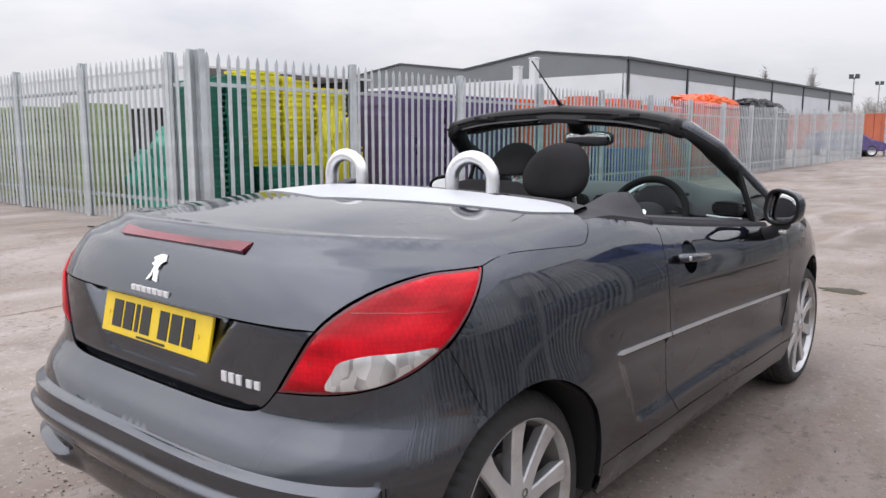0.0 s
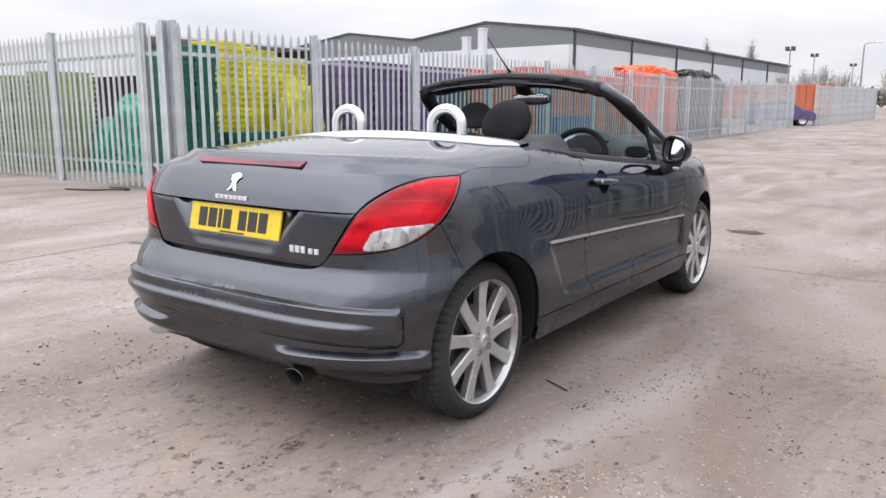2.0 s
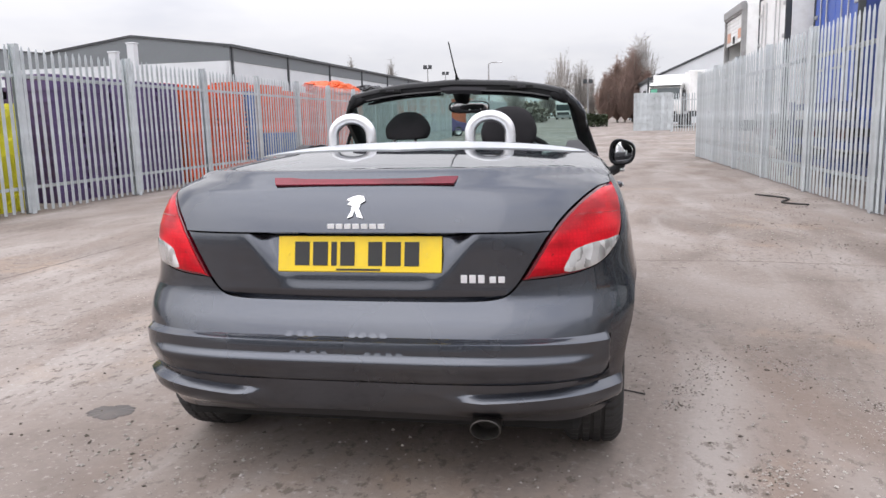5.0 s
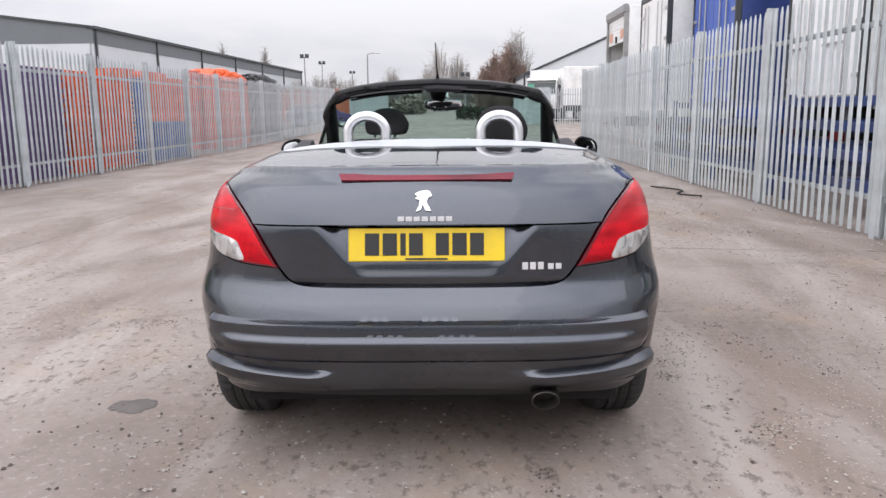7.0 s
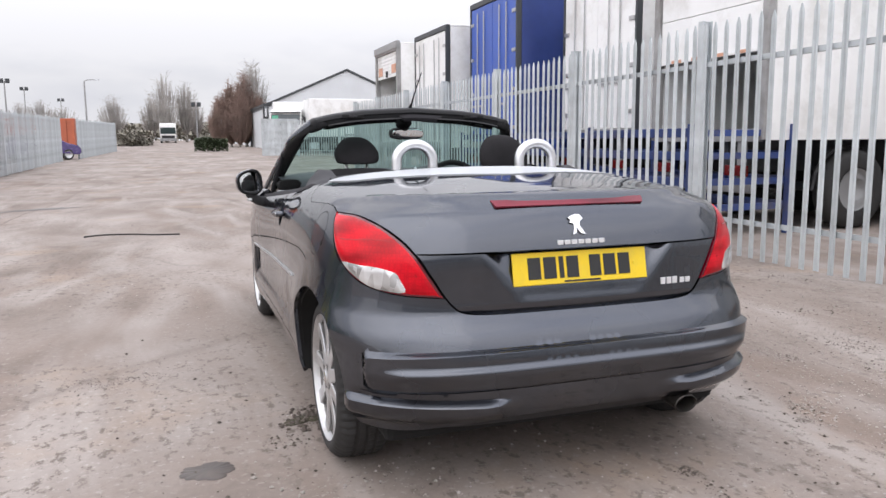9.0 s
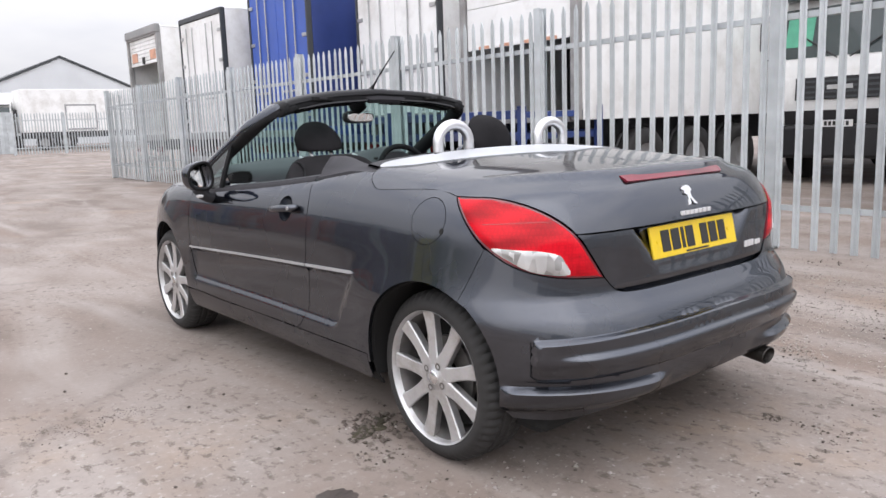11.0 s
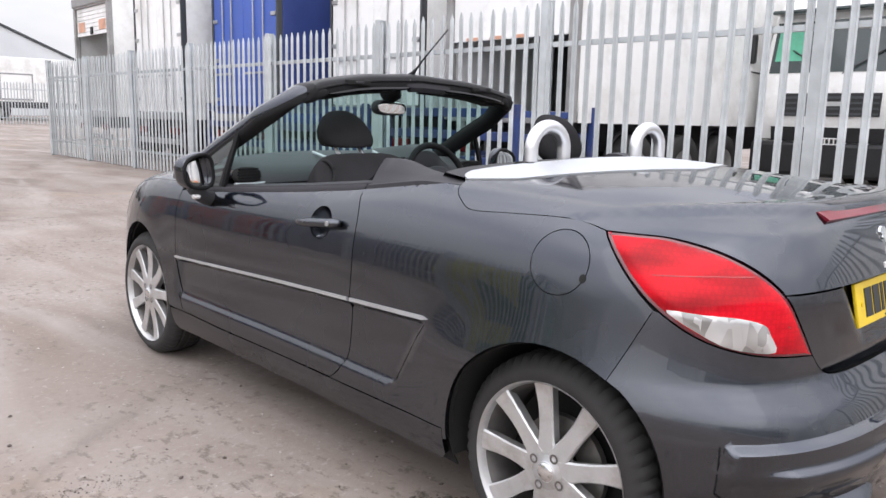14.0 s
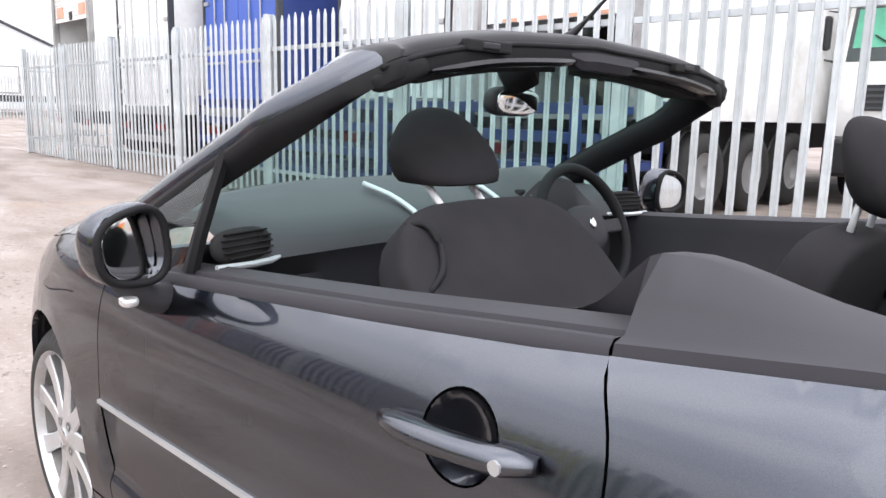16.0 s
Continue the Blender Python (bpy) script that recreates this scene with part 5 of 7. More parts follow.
def panel(name, outline, way, parent, mat, off=0.0, depth=0.016, res=0.024, gap=0.0009, holes=(), label="", flip=False, crown=0.0, creases=()):
    """A piece of the body's skin inside an outline of (x, y, z) points, raised by off, with its edges turned in by depth."""
    from mathutils.geometry import delaunay_2d_cdt
    flat = WAYS[way][0]
    loops = [dense(inset(flat(np.array(outline, float)), gap), res * 0.8)]
    loops += [dense(inset(flat(np.array(h, float)), -gap), res * 0.8) for h in holes]
    lo, hi = loops[0].min(0), loops[0].max(0)
    gx, gy = np.meshgrid(np.arange(lo[0], hi[0], res), np.arange(lo[1], hi[1], res * 0.87))
    gx = gx + (np.arange(gx.shape[0]) % 2)[:, None] * res / 2
    grid = np.c_[gx.ravel(), gy.ravel()]
    keep = in_polygon(grid, loops[0])
    for h in loops[1:]:
        keep &= ~in_polygon(grid, h)
    grid = grid[keep]
    border = np.concatenate(loops)
    lines = []
    for c in creases:
        c = np.array(c, float)
        ok = in_polygon(c, inset(loops[0], 0.3 * res))
        for h in loops[1:]:
            ok &= ~in_polygon(c, inset(h, -0.3 * res))
        lines.append((c, ok))
    guard = np.concatenate([border] + [c[ok] for c, ok in lines])
    if len(grid):
        near = np.array([np.min(np.sum((guard - g) ** 2, 1)) for g in grid])
        grid = grid[near > (0.45 * res) ** 2]
    pts = np.concatenate([border, grid]) if len(grid) else border
    edges, k = [], 0
    for lp in loops:
        edges += [(k + i, k + (i + 1) % len(lp)) for i in range(len(lp))]
        k += len(lp)
    k = len(pts)
    for c, ok in lines:
        number = np.cumsum(ok) - 1 + k
        edges += [(int(number[i]), int(number[i + 1])) for i in range(len(c) - 1) if ok[i] and ok[i + 1]]
        pts = np.concatenate([pts, c[ok]])
        k = len(pts)
    v2, _, tris, *_ = delaunay_2d_cdt([Vector(p) for p in pts], edges, [], 0, 1e-6)
    v2 = np.array([tuple(v) for v in v2])
    cen = np.array([v2[list(t)].mean(0) for t in tris])
    ok = in_polygon(cen, loops[0])
    for h in loops[1:]:
        ok &= ~in_polygon(cen, h)
    tris = [tuple(t) for t, good in zip(tris, ok) if good]
    base = on_skin(v2, way)
    nor = skin_normal(base)
    rise = off(base) if callable(off) else np.full(len(base), off)
    if crown:
        d = np.array([np.sqrt(np.min(np.sum((border - g) ** 2, 1))) for g in v2])
        rise = rise + crown * (1 - (1 - np.clip(d / (4 * crown), 0, 1)) ** 2)
    co = base + nor * rise[:, None]
    count = {}
    for t in tris:
        for e in ((t[0], t[1]), (t[1], t[2]), (t[2], t[0])):
            count[e] = 1
    rim = [e for e in count if (e[1], e[0]) not in count]
    inner = {}
    verts = [tuple(c) for c in co]
    for i in sorted({i for e in rim for i in e}):
        inner[i] = len(verts)
        verts.append(tuple(co[i] - nor[i] * depth))
    ref = np.cross(co[tris[0][1]] - co[tris[0][0]], co[tris[0][2]] - co[tris[0][0]]) @ nor[tris[0][0]]
    faces = tris + [(e[1], e[0], inner[e[0]], inner[e[1]]) for e in rim]
    if (ref < 0) != flip:
        faces = [f[::-1] for f in faces]
    if flip:
        verts = [(-x, y, z) for x, y, z in verts]
    ob = mesh_object(name, verts, faces, mat, parent, smooth=True, label=label)
    ob.data.set_sharp_from_angle(angle=radians(42))
    return ob


def side_points(yz):
    return [(0.8, y, z) for y, z in yz]


def arc(yc, zc, r, a0, a1, n=18):
    return [(yc + r * math.cos(math.radians(a0 + (a1 - a0) * k / n)), zc + r * math.sin(math.radians(a0 + (a1 - a0) * k / n))) for k in range(n + 1)]


# ---- the car ----
car = empty("car", (0, 0, 0), label="dark grey metallic convertible with its roof folded away", category="car")

# lines shared by neighbouring panels, for the right-hand side
BELT = [(1.90, 0.873), (1.824, 0.879), (1.5, 0.905), (1.202, 0.931), (0.841, 0.968)]
BELT_BACK = [(0.841, 0.968), (0.62, 0.998), (0.46, 1.018)]
DOOR_BACK = [(0.838, 0.970), (0.794, 0.89), (0.786, 0.773), (0.789, 0.62), (0.803, 0.46), (0.84, 0.38), (0.905, 0.327)]
DOOR_FRONT = [(2.03, 0.330), (2.055, 0.45), (2.075, 0.62), (2.085, 0.75), (2.06, 0.868)]
BOOT_LINE = [(0.709, 0.426, 1.027), (0.752, 0.405, 1.0), (0.772, 0.365, 0.975), (0.788, 0.312, 0.957), (0.784, 0.187, 0.962), (0.772, 0.034, 0.968), (0.765, -0.047, 0.965), (0.768, -0.115, 0.951)]
LAMP_TOP = [(0.768, -0.115, 0.951), (0.752, -0.185, 0.951), (0.722, -0.262, 0.948), (0.676, -0.352, 0.924), (0.623, -0.418, 0.882), (0.578, -0.462, 0.830), (0.540, -0.487, 0.763), (0.503, -0.518, 0.688)]
LAMP_LOW = [(0.503, -0.518, 0.688), (0.645, -0.463, 0.700), (0.725, -0.396, 0.722), (0.766, -0.335, 0.752), (0.790, -0.263, 0.800), (0.798, -0.205, 0.853), (0.791, -0.157, 0.903), (0.777, -0.125, 0.938), (0.768, -0.115, 0.951)]
LID_LINE_Z = 0.834
REAR_ARCH = (-0.022, 0.322, 0.342)
FRONT_ARCH = (2.51, 0.322, 0.352)
SEAM = [(-0.27 + 0.0125 * k, 0.792 - 0.0287 * k) for k in range(7)]

lamp_top, lamp_low = spline(LAMP_TOP, 5), spline(LAMP_LOW, 5)
boot_line = spline(BOOT_LINE, 5)


def rear_arch(a0, a1):
    return arc(*REAR_ARCH, a0, a1)


def run(a, b, step=0.018):
    n = max(2, int(np.linalg.norm(np.subtract(b, a)) / step))
    return [tuple(np.add(a, np.subtract(b, a) * k / n)) for k in range(n + 1)]


# folds of the sunk panel low on the door and quarter
FOLDS = [run((0.50, z), (2.06, z)) for z in (0.383, 0.393, 0.403, 0.413)]
FOLDS += [run((0.43, STRIP_Z - d), (2.06, STRIP_Z - STRIP_FALL * 1.64 - d)) for d in (0.006, 0.022)]
FOLDS += [[(e + 0.62 * max(0, 0.62 - z) + 9.0 * max(0, 0.44 - z) ** 2, z) for z in np.linspace(0.625, 0.412, 22)] for e in (0.412, 0.424, 0.436)]

for s, flip in ((1, False), (-1, True)):
    # door
    door_edge = [tuple(p) for p in spline(DOOR_BACK, 5)]
    front_edge = [tuple(p) for p in spline(DOOR_FRONT, 5)]
    belt = [tuple(p) for p in spline(BELT, 4)]
    cup = [(0.990 + 0.060 * math.cos(a), 0.846 + 0.052 * math.sin(a)) for a in [2 * math.pi * k / 32 for k in range(32)]]
    outline = door_edge + [(1.3, 0.322), (1.7, 0.322)] + front_edge + belt[:-1]
    door = panel("door", side_points(outline), "side", car, PAINT, flip=flip, holes=[side_points(cup)], label="dark grey metallic door", creases=FOLDS, gap=0.003)
    part_strip = [(2.07, 0.567), (0.796, 0.6168), (0.796, 0.6278), (2.07, 0.576)]
    panel("rubbing_strip", side_points(part_strip), "side", door, STRIP_SILVER, off=0.006, depth=0.012, gap=0, res=0.03, flip=flip, label="thin silver strip")
    # handle in its round recess
    panel("handle_recess", side_points(cup), "side", door, PAINT, off=lambda p: -0.026 * np.clip(1 - ((p[:, 1] - 0.990) / 0.060) ** 2 - ((p[:, 2] - 0.846) / 0.052) ** 2, 0, 1) ** 0.6 - 0.001, depth=0.002, gap=0.0, res=0.008, flip=flip)
    grip = bmesh.new()
    hx = on_skin(np.array([[1.11, 0.838], [0.990, 0.848], [0.875, 0.856]]), "side")
    ys = np.linspace(1.112, 0.866, 9)
    pts = [(float(np.interp(y, hx[::-1, 1], hx[::-1, 0])) + 0.010 + 0.018 * math.sin(math.pi * k / 8) ** 0.6, float(y), 0.838 + 0.02 * k / 8) for k, y in enumerate(ys)]
    grip = tube_bm([(s * p[0], p[1], p[2]) for p in pts], [0.012, 0.019, 0.0215, 0.0215, 0.0215, 0.0215, 0.0215, 0.021, 0.014], 14, flat=0.75)
    handle = part("handle", grip, PAINT, door, smooth=True)
    part("lock", cyl_bm(0.0085, 0.0075, 0.006, 20, pose(s * (pts[7][0] + 0.0195), pts[7][1], pts[7][2], 0, 90, 0)), STRIP_SILVER, door, label="round key lock")
    # quarter panel
    lamp_front = [(y, z) for x, y, z in lamp_low if z > 0.80]
    outline = ([tuple(p) for p in spline(BELT_BACK, 4)] + [(y, z) for _, y, z in boot_line[2:-1]] + lamp_front[::-1] + SEAM
               + rear_arch(119, -3)[1:] + [(0.335, 0.30), (0.335, 0.335), (0.6, 0.33)] + door_edge[::-1][:-1])
    flap = [(-0.022 + 0.083 * math.cos(a), 0.866 + 0.078 * math.sin(a)) for a in [2 * math.pi * k / 36 for k in range(36)]]
    quarter = panel("quarter_panel", side_points(outline), "side", car, PAINT, flip=flip, holes=[side_points(flap)] if s < 0 else (), res=0.02, creases=FOLDS)
    panel("rubbing_strip", side_points([(0.784, 0.6177), (0.425, 0.633), (0.40, 0.639), (0.425, 0.645), (0.784, 0.6287)]), "side", quarter, STRIP_SILVER, off=0.006, depth=0.012, gap=0, res=0.03, flip=flip, label="thin silver strip")
    if s < 0:
        fuel = panel("fuel_flap", side_points(flap), "side", quarter, PAINT, flip=flip, gap=0.0015, res=0.016, label="round fuel filler flap")
        thumb = [(-0.096 + 0.009 * math.cos(a), 0.838 + 0.011 * math.sin(a)) for a in [2 * math.pi * k / 12 for k in range(12)]]
        panel("finger_notch", side_points(thumb), "side", fuel, HOLE, off=0.001, depth=0.003, gap=0, res=0.01, flip=flip)
    # sill
    outline = [(0.336, 0.333), (0.6, 0.327), (0.93, 0.324), (1.7, 0.320), (2.03, 0.328), (2.150, 0.326), (2.150, 0.245), (2.13, 0.225), (1.7, 0.222), (0.7, 0.222), (0.36, 0.226), (0.336, 0.25)]
    panel("sill", side_points(outline), "side", car, PAINT, flip=flip, res=0.03)
    # front wing
    fa = arc(*FRONT_ARCH, 182, 8)
    edge_y = np.array([2.86, 2.75, 2.6, 2.45, 2.3, 2.15, 2.07])
    edge_x = np.interp(edge_y, [2.06, 2.3, 2.6, 2.88], [0.79, 0.785, 0.765, 0.705])
    shoulder = on_skin(np.c_[edge_x, edge_y], "top")
    wing_top = [(3.02, 0.60), (2.96, 0.70)] + [(float(p[1]), float(p[2])) for p in shoulder]
    outline = [tuple(p) for p in spline(DOOR_FRONT, 5)][:-1] + [tuple(p) for p in spline(wing_top, 4)][::-1] + [(3.03, 0.42), (2.94, 0.40)] + fa[::-1][1:] + [(2.156, 0.332)]
    panel("front_wing", side_points(outline), "side", car, PAINT, flip=flip, res=0.026)
    # headlight
    eye = [(0.72, 2.87, 0.79), (0.70, 2.98, 0.76), (0.64, 3.1, 0.72), (0.56, 3.2, 0.66), (0.66, 3.16, 0.62), (0.735, 3.03, 0.61), (0.745, 2.97, 0.69)]
    panel("headlight", [tuple(p) for p in spline(eye, 4, True)], "nose", car, CLEAR_LENS, off=0.003, flip=flip, res=0.03, label="clear headlight")
    # tail lamp: rim, red lens, deeper band, clear lens
    ring = [tuple(p) for p in lamp_top[:-1]] + [tuple(p) for p in lamp_low[:-1]]
    lamp = panel("tail_light", ring, "tail", car, RED_RIM, off=0.0, depth=0.03, gap=0.003, res=0.02, flip=flip, label="large wraparound red tail light")
    panel("red_lens", ring, "tail", lamp, RED_LAMP, off=0.003, depth=0.006, gap=0.009, res=0.012, flip=flip, crown=0.005)
    for k in range(9):
        q = k / 8
        dot = [(0.575 + 0.17 * q + 0.006 * math.cos(a), -0.46 + 0.14 * q * q + 0.03 * q, 0.762 + 0.06 * q + 0.006 * math.sin(a)) for a in [0.7854 * j for j in range(8)]]
        panel("lamp_dot", dot, "tail", lamp, RED_BAND, off=0.0078, depth=0.002, gap=0, res=0.02, flip=flip)
    fold = [(0.640, -0.41, 0.874), (0.70, -0.36, 0.874), (0.776, -0.25, 0.868), (0.776, -0.25, 0.866), (0.70, -0.36, 0.872), (0.640, -0.41, 0.872)]
    panel("lens_fold", fold, "tail", lamp, RED_BAND, off=0.0092, depth=0.003, gap=0, res=0.012, flip=flip)
    clear = [(0.622, -0.471, 0.712), (0.631, -0.457, 0.750), (0.645, -0.447, 0.774), (0.690, -0.41, 0.789), (0.739, -0.36, 0.793), (0.781, -0.294, 0.797), (0.770, -0.32, 0.775), (0.758, -0.344, 0.760), (0.724, -0.396, 0.729), (0.68, -0.437, 0.715)]
    panel("reversing_lens", [tuple(p) for p in spline(clear, 3, True)], "tail", lamp, CLEAR_LENS, off=0.0095, depth=0.006, gap=0, res=0.010, flip=flip, crown=0.002, label="clear ribbed reversing lens")

# rear bumper, one piece from arch to arch
low_edge = [(0.80, -0.352, 0.300), (0.77, -0.36, 0.240), (0.66, -0.47, 0.236), (0.5, -0.55, 0.260), (0.25, -0.57, 0.284), (0.0, -0.575, 0.289)]
seam_points = [tuple(p) for p in on_skin(np.array(SEAM), "side")]
arch_back = seam_points[-1:] + [(0.83, y, z) for y, z in rear_arch(121, 186)][1:]
lid_low = [(0.503, -0.518, 0.688), (0.480, -0.532, 0.657), (0.452, -0.545, 0.638), (0.40, -0.556, 0.630), (0.288, -0.563, 0.627), (0.0, -0.568, 0.626)]
half = [tuple(p) for p in spline(lid_low, 5)][::-1] + [tuple(p) for p in lamp_low if p[2] < 0.79][1:] + seam_points[:-1] + arch_back + [tuple(p) for p in spline(low_edge[1:], 4)]
full = half + [(-x, y, z) for x, y, z in half[::-1][1:-1]]


BAR_TOP, BAR_MID, BAR_LOW = 0.521, 0.472, 0.398


def level(z, a):
    """Height with the bumper's lines laid level: they sink a little towards the corners."""
    return z + 0.009 * (a / 0.75) ** 4


def fin_height(a):
    return 0.352 + 0.014 * smooth_step(0.27, 0.72, a)


def bumper_form(p):
    """Shelves and fins of the rear bumper."""
    a, z = np.abs(p[:, 0]), p[:, 2]
    zz = level(z, a)
    end = smooth_step(0.757, 0.745, a + 0.9 * np.maximum(0, 0.45 - zz) ** 1.5)
    bar = (0.023 * smooth_step(BAR_TOP + 0.010, BAR_TOP - 0.006, zz) + 0.015 * smooth_step(BAR_MID + 0.009, BAR_MID - 0.006, zz) * smooth_step(0.72, 0.62, a)) * end
    bar = bar * (0.3 + 0.7 * smooth_step(0.40, 0.462, zz)) * smooth_step(BAR_LOW - 0.005, BAR_LOW + 0.007, zz)
    hollow = -0.003 * smooth_step(BAR_LOW + 0.002, BAR_LOW - 0.008, zz) * smooth_step(0.80, 0.76, a)
    f = fin_height(a)
    fin = 0.030 * smooth_step(f + 0.009, f - 0.004, zz) * smooth_step(0.25, 0.40, a) * smooth_step(0.27, 0.335, zz) * smooth_step(0.81, 0.775, a)
    return bar + hollow + fin


def level_line(height, reach=0.60, step=0.0075):
    """A line of the bumper in its flattened outline, at a height that may vary across."""
    u = np.arange(-reach, reach + 1e-6, step)
    z = np.full(len(u), 0.45)
    for _ in range(4):
        a = np.abs(on_skin(np.c_[u, z], "tail")[:, 0])
        z = (height(a) if callable(height) else height) - 0.009 * (a / 0.75) ** 4
    return np.c_[u, z]


lines = [level_line(BAR_TOP + d) for d in (0.010, 0.005, 0.0, -0.006)] + [level_line(BAR_MID + d, 0.56) for d in (0.009, 0.004, -0.001, -0.006)] + [level_line(BAR_LOW + d) for d in (0.007, 0.001, -0.005)]
for sg in (1, -1):
    for d in (0.009, 0.0045, 0.0, -0.004):
        ln = level_line(lambda a: fin_height(a) + d, 0.63)
        lines.append(ln[ln[:, 0] * sg > 0.24])
rear_bumper = panel("rear_bumper", full, "tail", car, PAINT, off=bumper_form, res=0.0115, depth=0.02, creases=lines)
# the dark joint round each end of the bumper's middle bar
for sg in (1, -1):
    seam = []
    for k in range(15):
        t = k / 14
        height = BAR_TOP + 0.004 + (BAR_LOW - BAR_TOP - 0.004) * min(1.0, t * 1.25)
        want = 0.758 - 0.9 * max(0.0, 0.45 - height) ** 1.5 - 0.10 * max(0.0, t - 0.72)
        u = np.linspace(0.2, 0.9, 60)
        z = np.full(60, height - 0.009)
        q = on_skin(np.c_[u, z], "tail")
        i = int(np.argmin(np.abs(np.abs(q[:, 0]) - want)))
        away = Vector((float(abs(q[i][0])), float(q[i][1]), 0.0)).normalized() * 0.0015
        seam.append((sg * (float(abs(q[i][0])) + away.x), float(q[i][1]) + away.y, float(q[i][2])))
    part("bumper_seam", tube_bm(spline(seam, 2), 0.0022, 6), SEAL, rear_bumper, "thin dark joint", smooth=True)
panel("valance", [(0.45, -0.57, 0.285), (0.62, -0.5, 0.26), (0.6, -0.48, 0.215), (0.3, -0.5, 0.22), (-0.3, -0.5, 0.22), (-0.6, -0.48, 0.215), (-0.62, -0.5, 0.26), (-0.45, -0.57, 0.285)], "tail", car, BLACK_PLASTIC, off=-0.035, res=0.03)

# the crease across the boot lid, as it lies on the skin
lid_line = [tuple(p) for p in on_skin(np.c_[np.linspace(0.0, 0.8 * math.atan2(0.580, 0.912), 14), np.full(14, LID_LINE_Z)], "tail")]
# boot lid: deck, shoulders and the upper tail down to the crease
band_back = [(0.0, 0.055, 1.06), (0.31, 0.145, 1.06), (0.555, 0.25, 1.043), (0.645, 0.300, 1.036), (0.709, 0.426, 1.027)]
half = [tuple(p) for p in spline(band_back, 5)] + [tuple(p) for p in boot_line[1:]] + [tuple(p) for p in lamp_top[1:] if p[2] > 0.836] + lid_line[::-1]
full = half + [(-x, y, z) for x, y, z in half[::-1][1:-1]]


def lip_form(p):
    """The crisp spoiler edge over the third brake light."""
    a = np.abs(p[:, 0])
    edge_y = -0.415 + 0.34 * (a / 0.72) ** 3.2
    d = p[:, 1] - edge_y
    return 0.012 * np.exp(-((d - 0.012) / 0.035) ** 2) * smooth_step(0.72, 0.6, a) - 0.006 * smooth_step(0.0, -0.02, d) * smooth_step(0.955, 0.975, p[:, 2])


boot = panel("boot_lid", full, "lid", car, PAINT, off=lip_form, res=0.0165, depth=0.034)
# lower lid with the recess for the plate
half = lid_line + [tuple(p) for p in lamp_top if p[2] < 0.828] + [tuple(p) for p in spline(lid_low, 5)][1:]
full = half + [(-x, y, z) for x, y, z in half[::-1][1:-1]]


def recess_form(p):
    a, z = np.abs(p[:, 0]), p[:, 2]
    edge = 0.372 - 0.10 * (0.83 - z) / 0.14
    sunk = 0.006 + 0.027 * np.clip((z - 0.70) / 0.125, 0, 1)
    return -0.004 - sunk * smooth_step(edge, edge - 0.07, a) * smooth_step(0.655, 0.690, z) - 0.012 * smooth_step(0.650, 0.632, z)


panel("boot_face", full, "tail", boot, PAINT, off=recess_form, res=0.012, depth=0.025, gap=0.004)
panel("high_brake_light", [(-0.302, -0.42, 0.993), (0.302, -0.42, 0.993), (0.292, -0.45, 0.974), (-0.292, -0.45, 0.974)], "tail", boot, BRAKE_LENS, off=0.0038, depth=0.012, gap=0, res=0.02, label="narrow dark red high brake light")

# silver band across the deck
band_front = [(0.709, 0.426, 1.027), (0.672, 0.472, 1.035), (0.58, 0.498, 1.045), (0.437, 0.455, 1.06), (0.261, 0.418, 1.07), (0.0, 0.405, 1.078)]
half = [tuple(p) for p in spline(band_back, 5)] + [tuple(p) for p in spline(band_front, 4)][1:]
full = half + [(-x, y, z) for x, y, z in half[::-1][1:-1]]
panel("silver_deck_band", full, "lid", car, SILVER, off=0.004, depth=0.02, gap=0.002, res=0.022, label="broad satin silver band across the deck")

# bonnet, scuttle, nose
half = [(0.0, 3.24), (0.35, 3.2), (0.60, 3.06), (0.705, 2.88), (0.733, 2.75), (0.765, 2.6), (0.775, 2.45), (0.785, 2.3), (0.788, 2.15), (0.79, 2.07), (0.765, 2.06), (0.762, 2.28), (0.70, 2.32), (0.45, 2.46), (0.0, 2.56)]
full = [(x, y, 0.9) for x, y in half] + [(-x, y, 0.9) for x, y in half[::-1][1:-1]]
panel("bonnet", full, "top", car, PAINT, res=0.035)
half = [(0.0, 2.565), (0.45, 2.465), (0.70, 2.295), (0.745, 2.29), (0.74, 2.15), (0.45, 2.32), (0.0, 2.42)]
full = [(x, y, 0.9) for x, y in half] + [(-x, y, 0.9) for x, y in half[::-1][1:-1]]
panel("scuttle", full, "top", car, BLACK_PLASTIC, off=-0.006, res=0.05)
half = [(0.0, 3.37, 0.66), (0.4, 3.3, 0.66), (0.56, 3.2, 0.655), (0.66, 3.16, 0.61), (0.735, 3.03, 0.605), (0.76, 2.95, 0.40), (0.75, 2.9, 0.22), (0.4, 3.2, 0.2), (0.0, 3.3, 0.2)]
full = half + [(-x, y, z) for x, y, z in half[::-1][1:-1]]
nose = panel("front_bumper", full, "nose", car, PAINT, res=0.04)
panel("front_grille", [(0.5, 3.2, 0.5), (0.42, 3.2, 0.28), (-0.42, 3.2, 0.28), (-0.5, 3.2, 0.5)], "nose", nose, BLACK_PLASTIC, off=0.004, depth=0.008, gap=0, res=0.05)

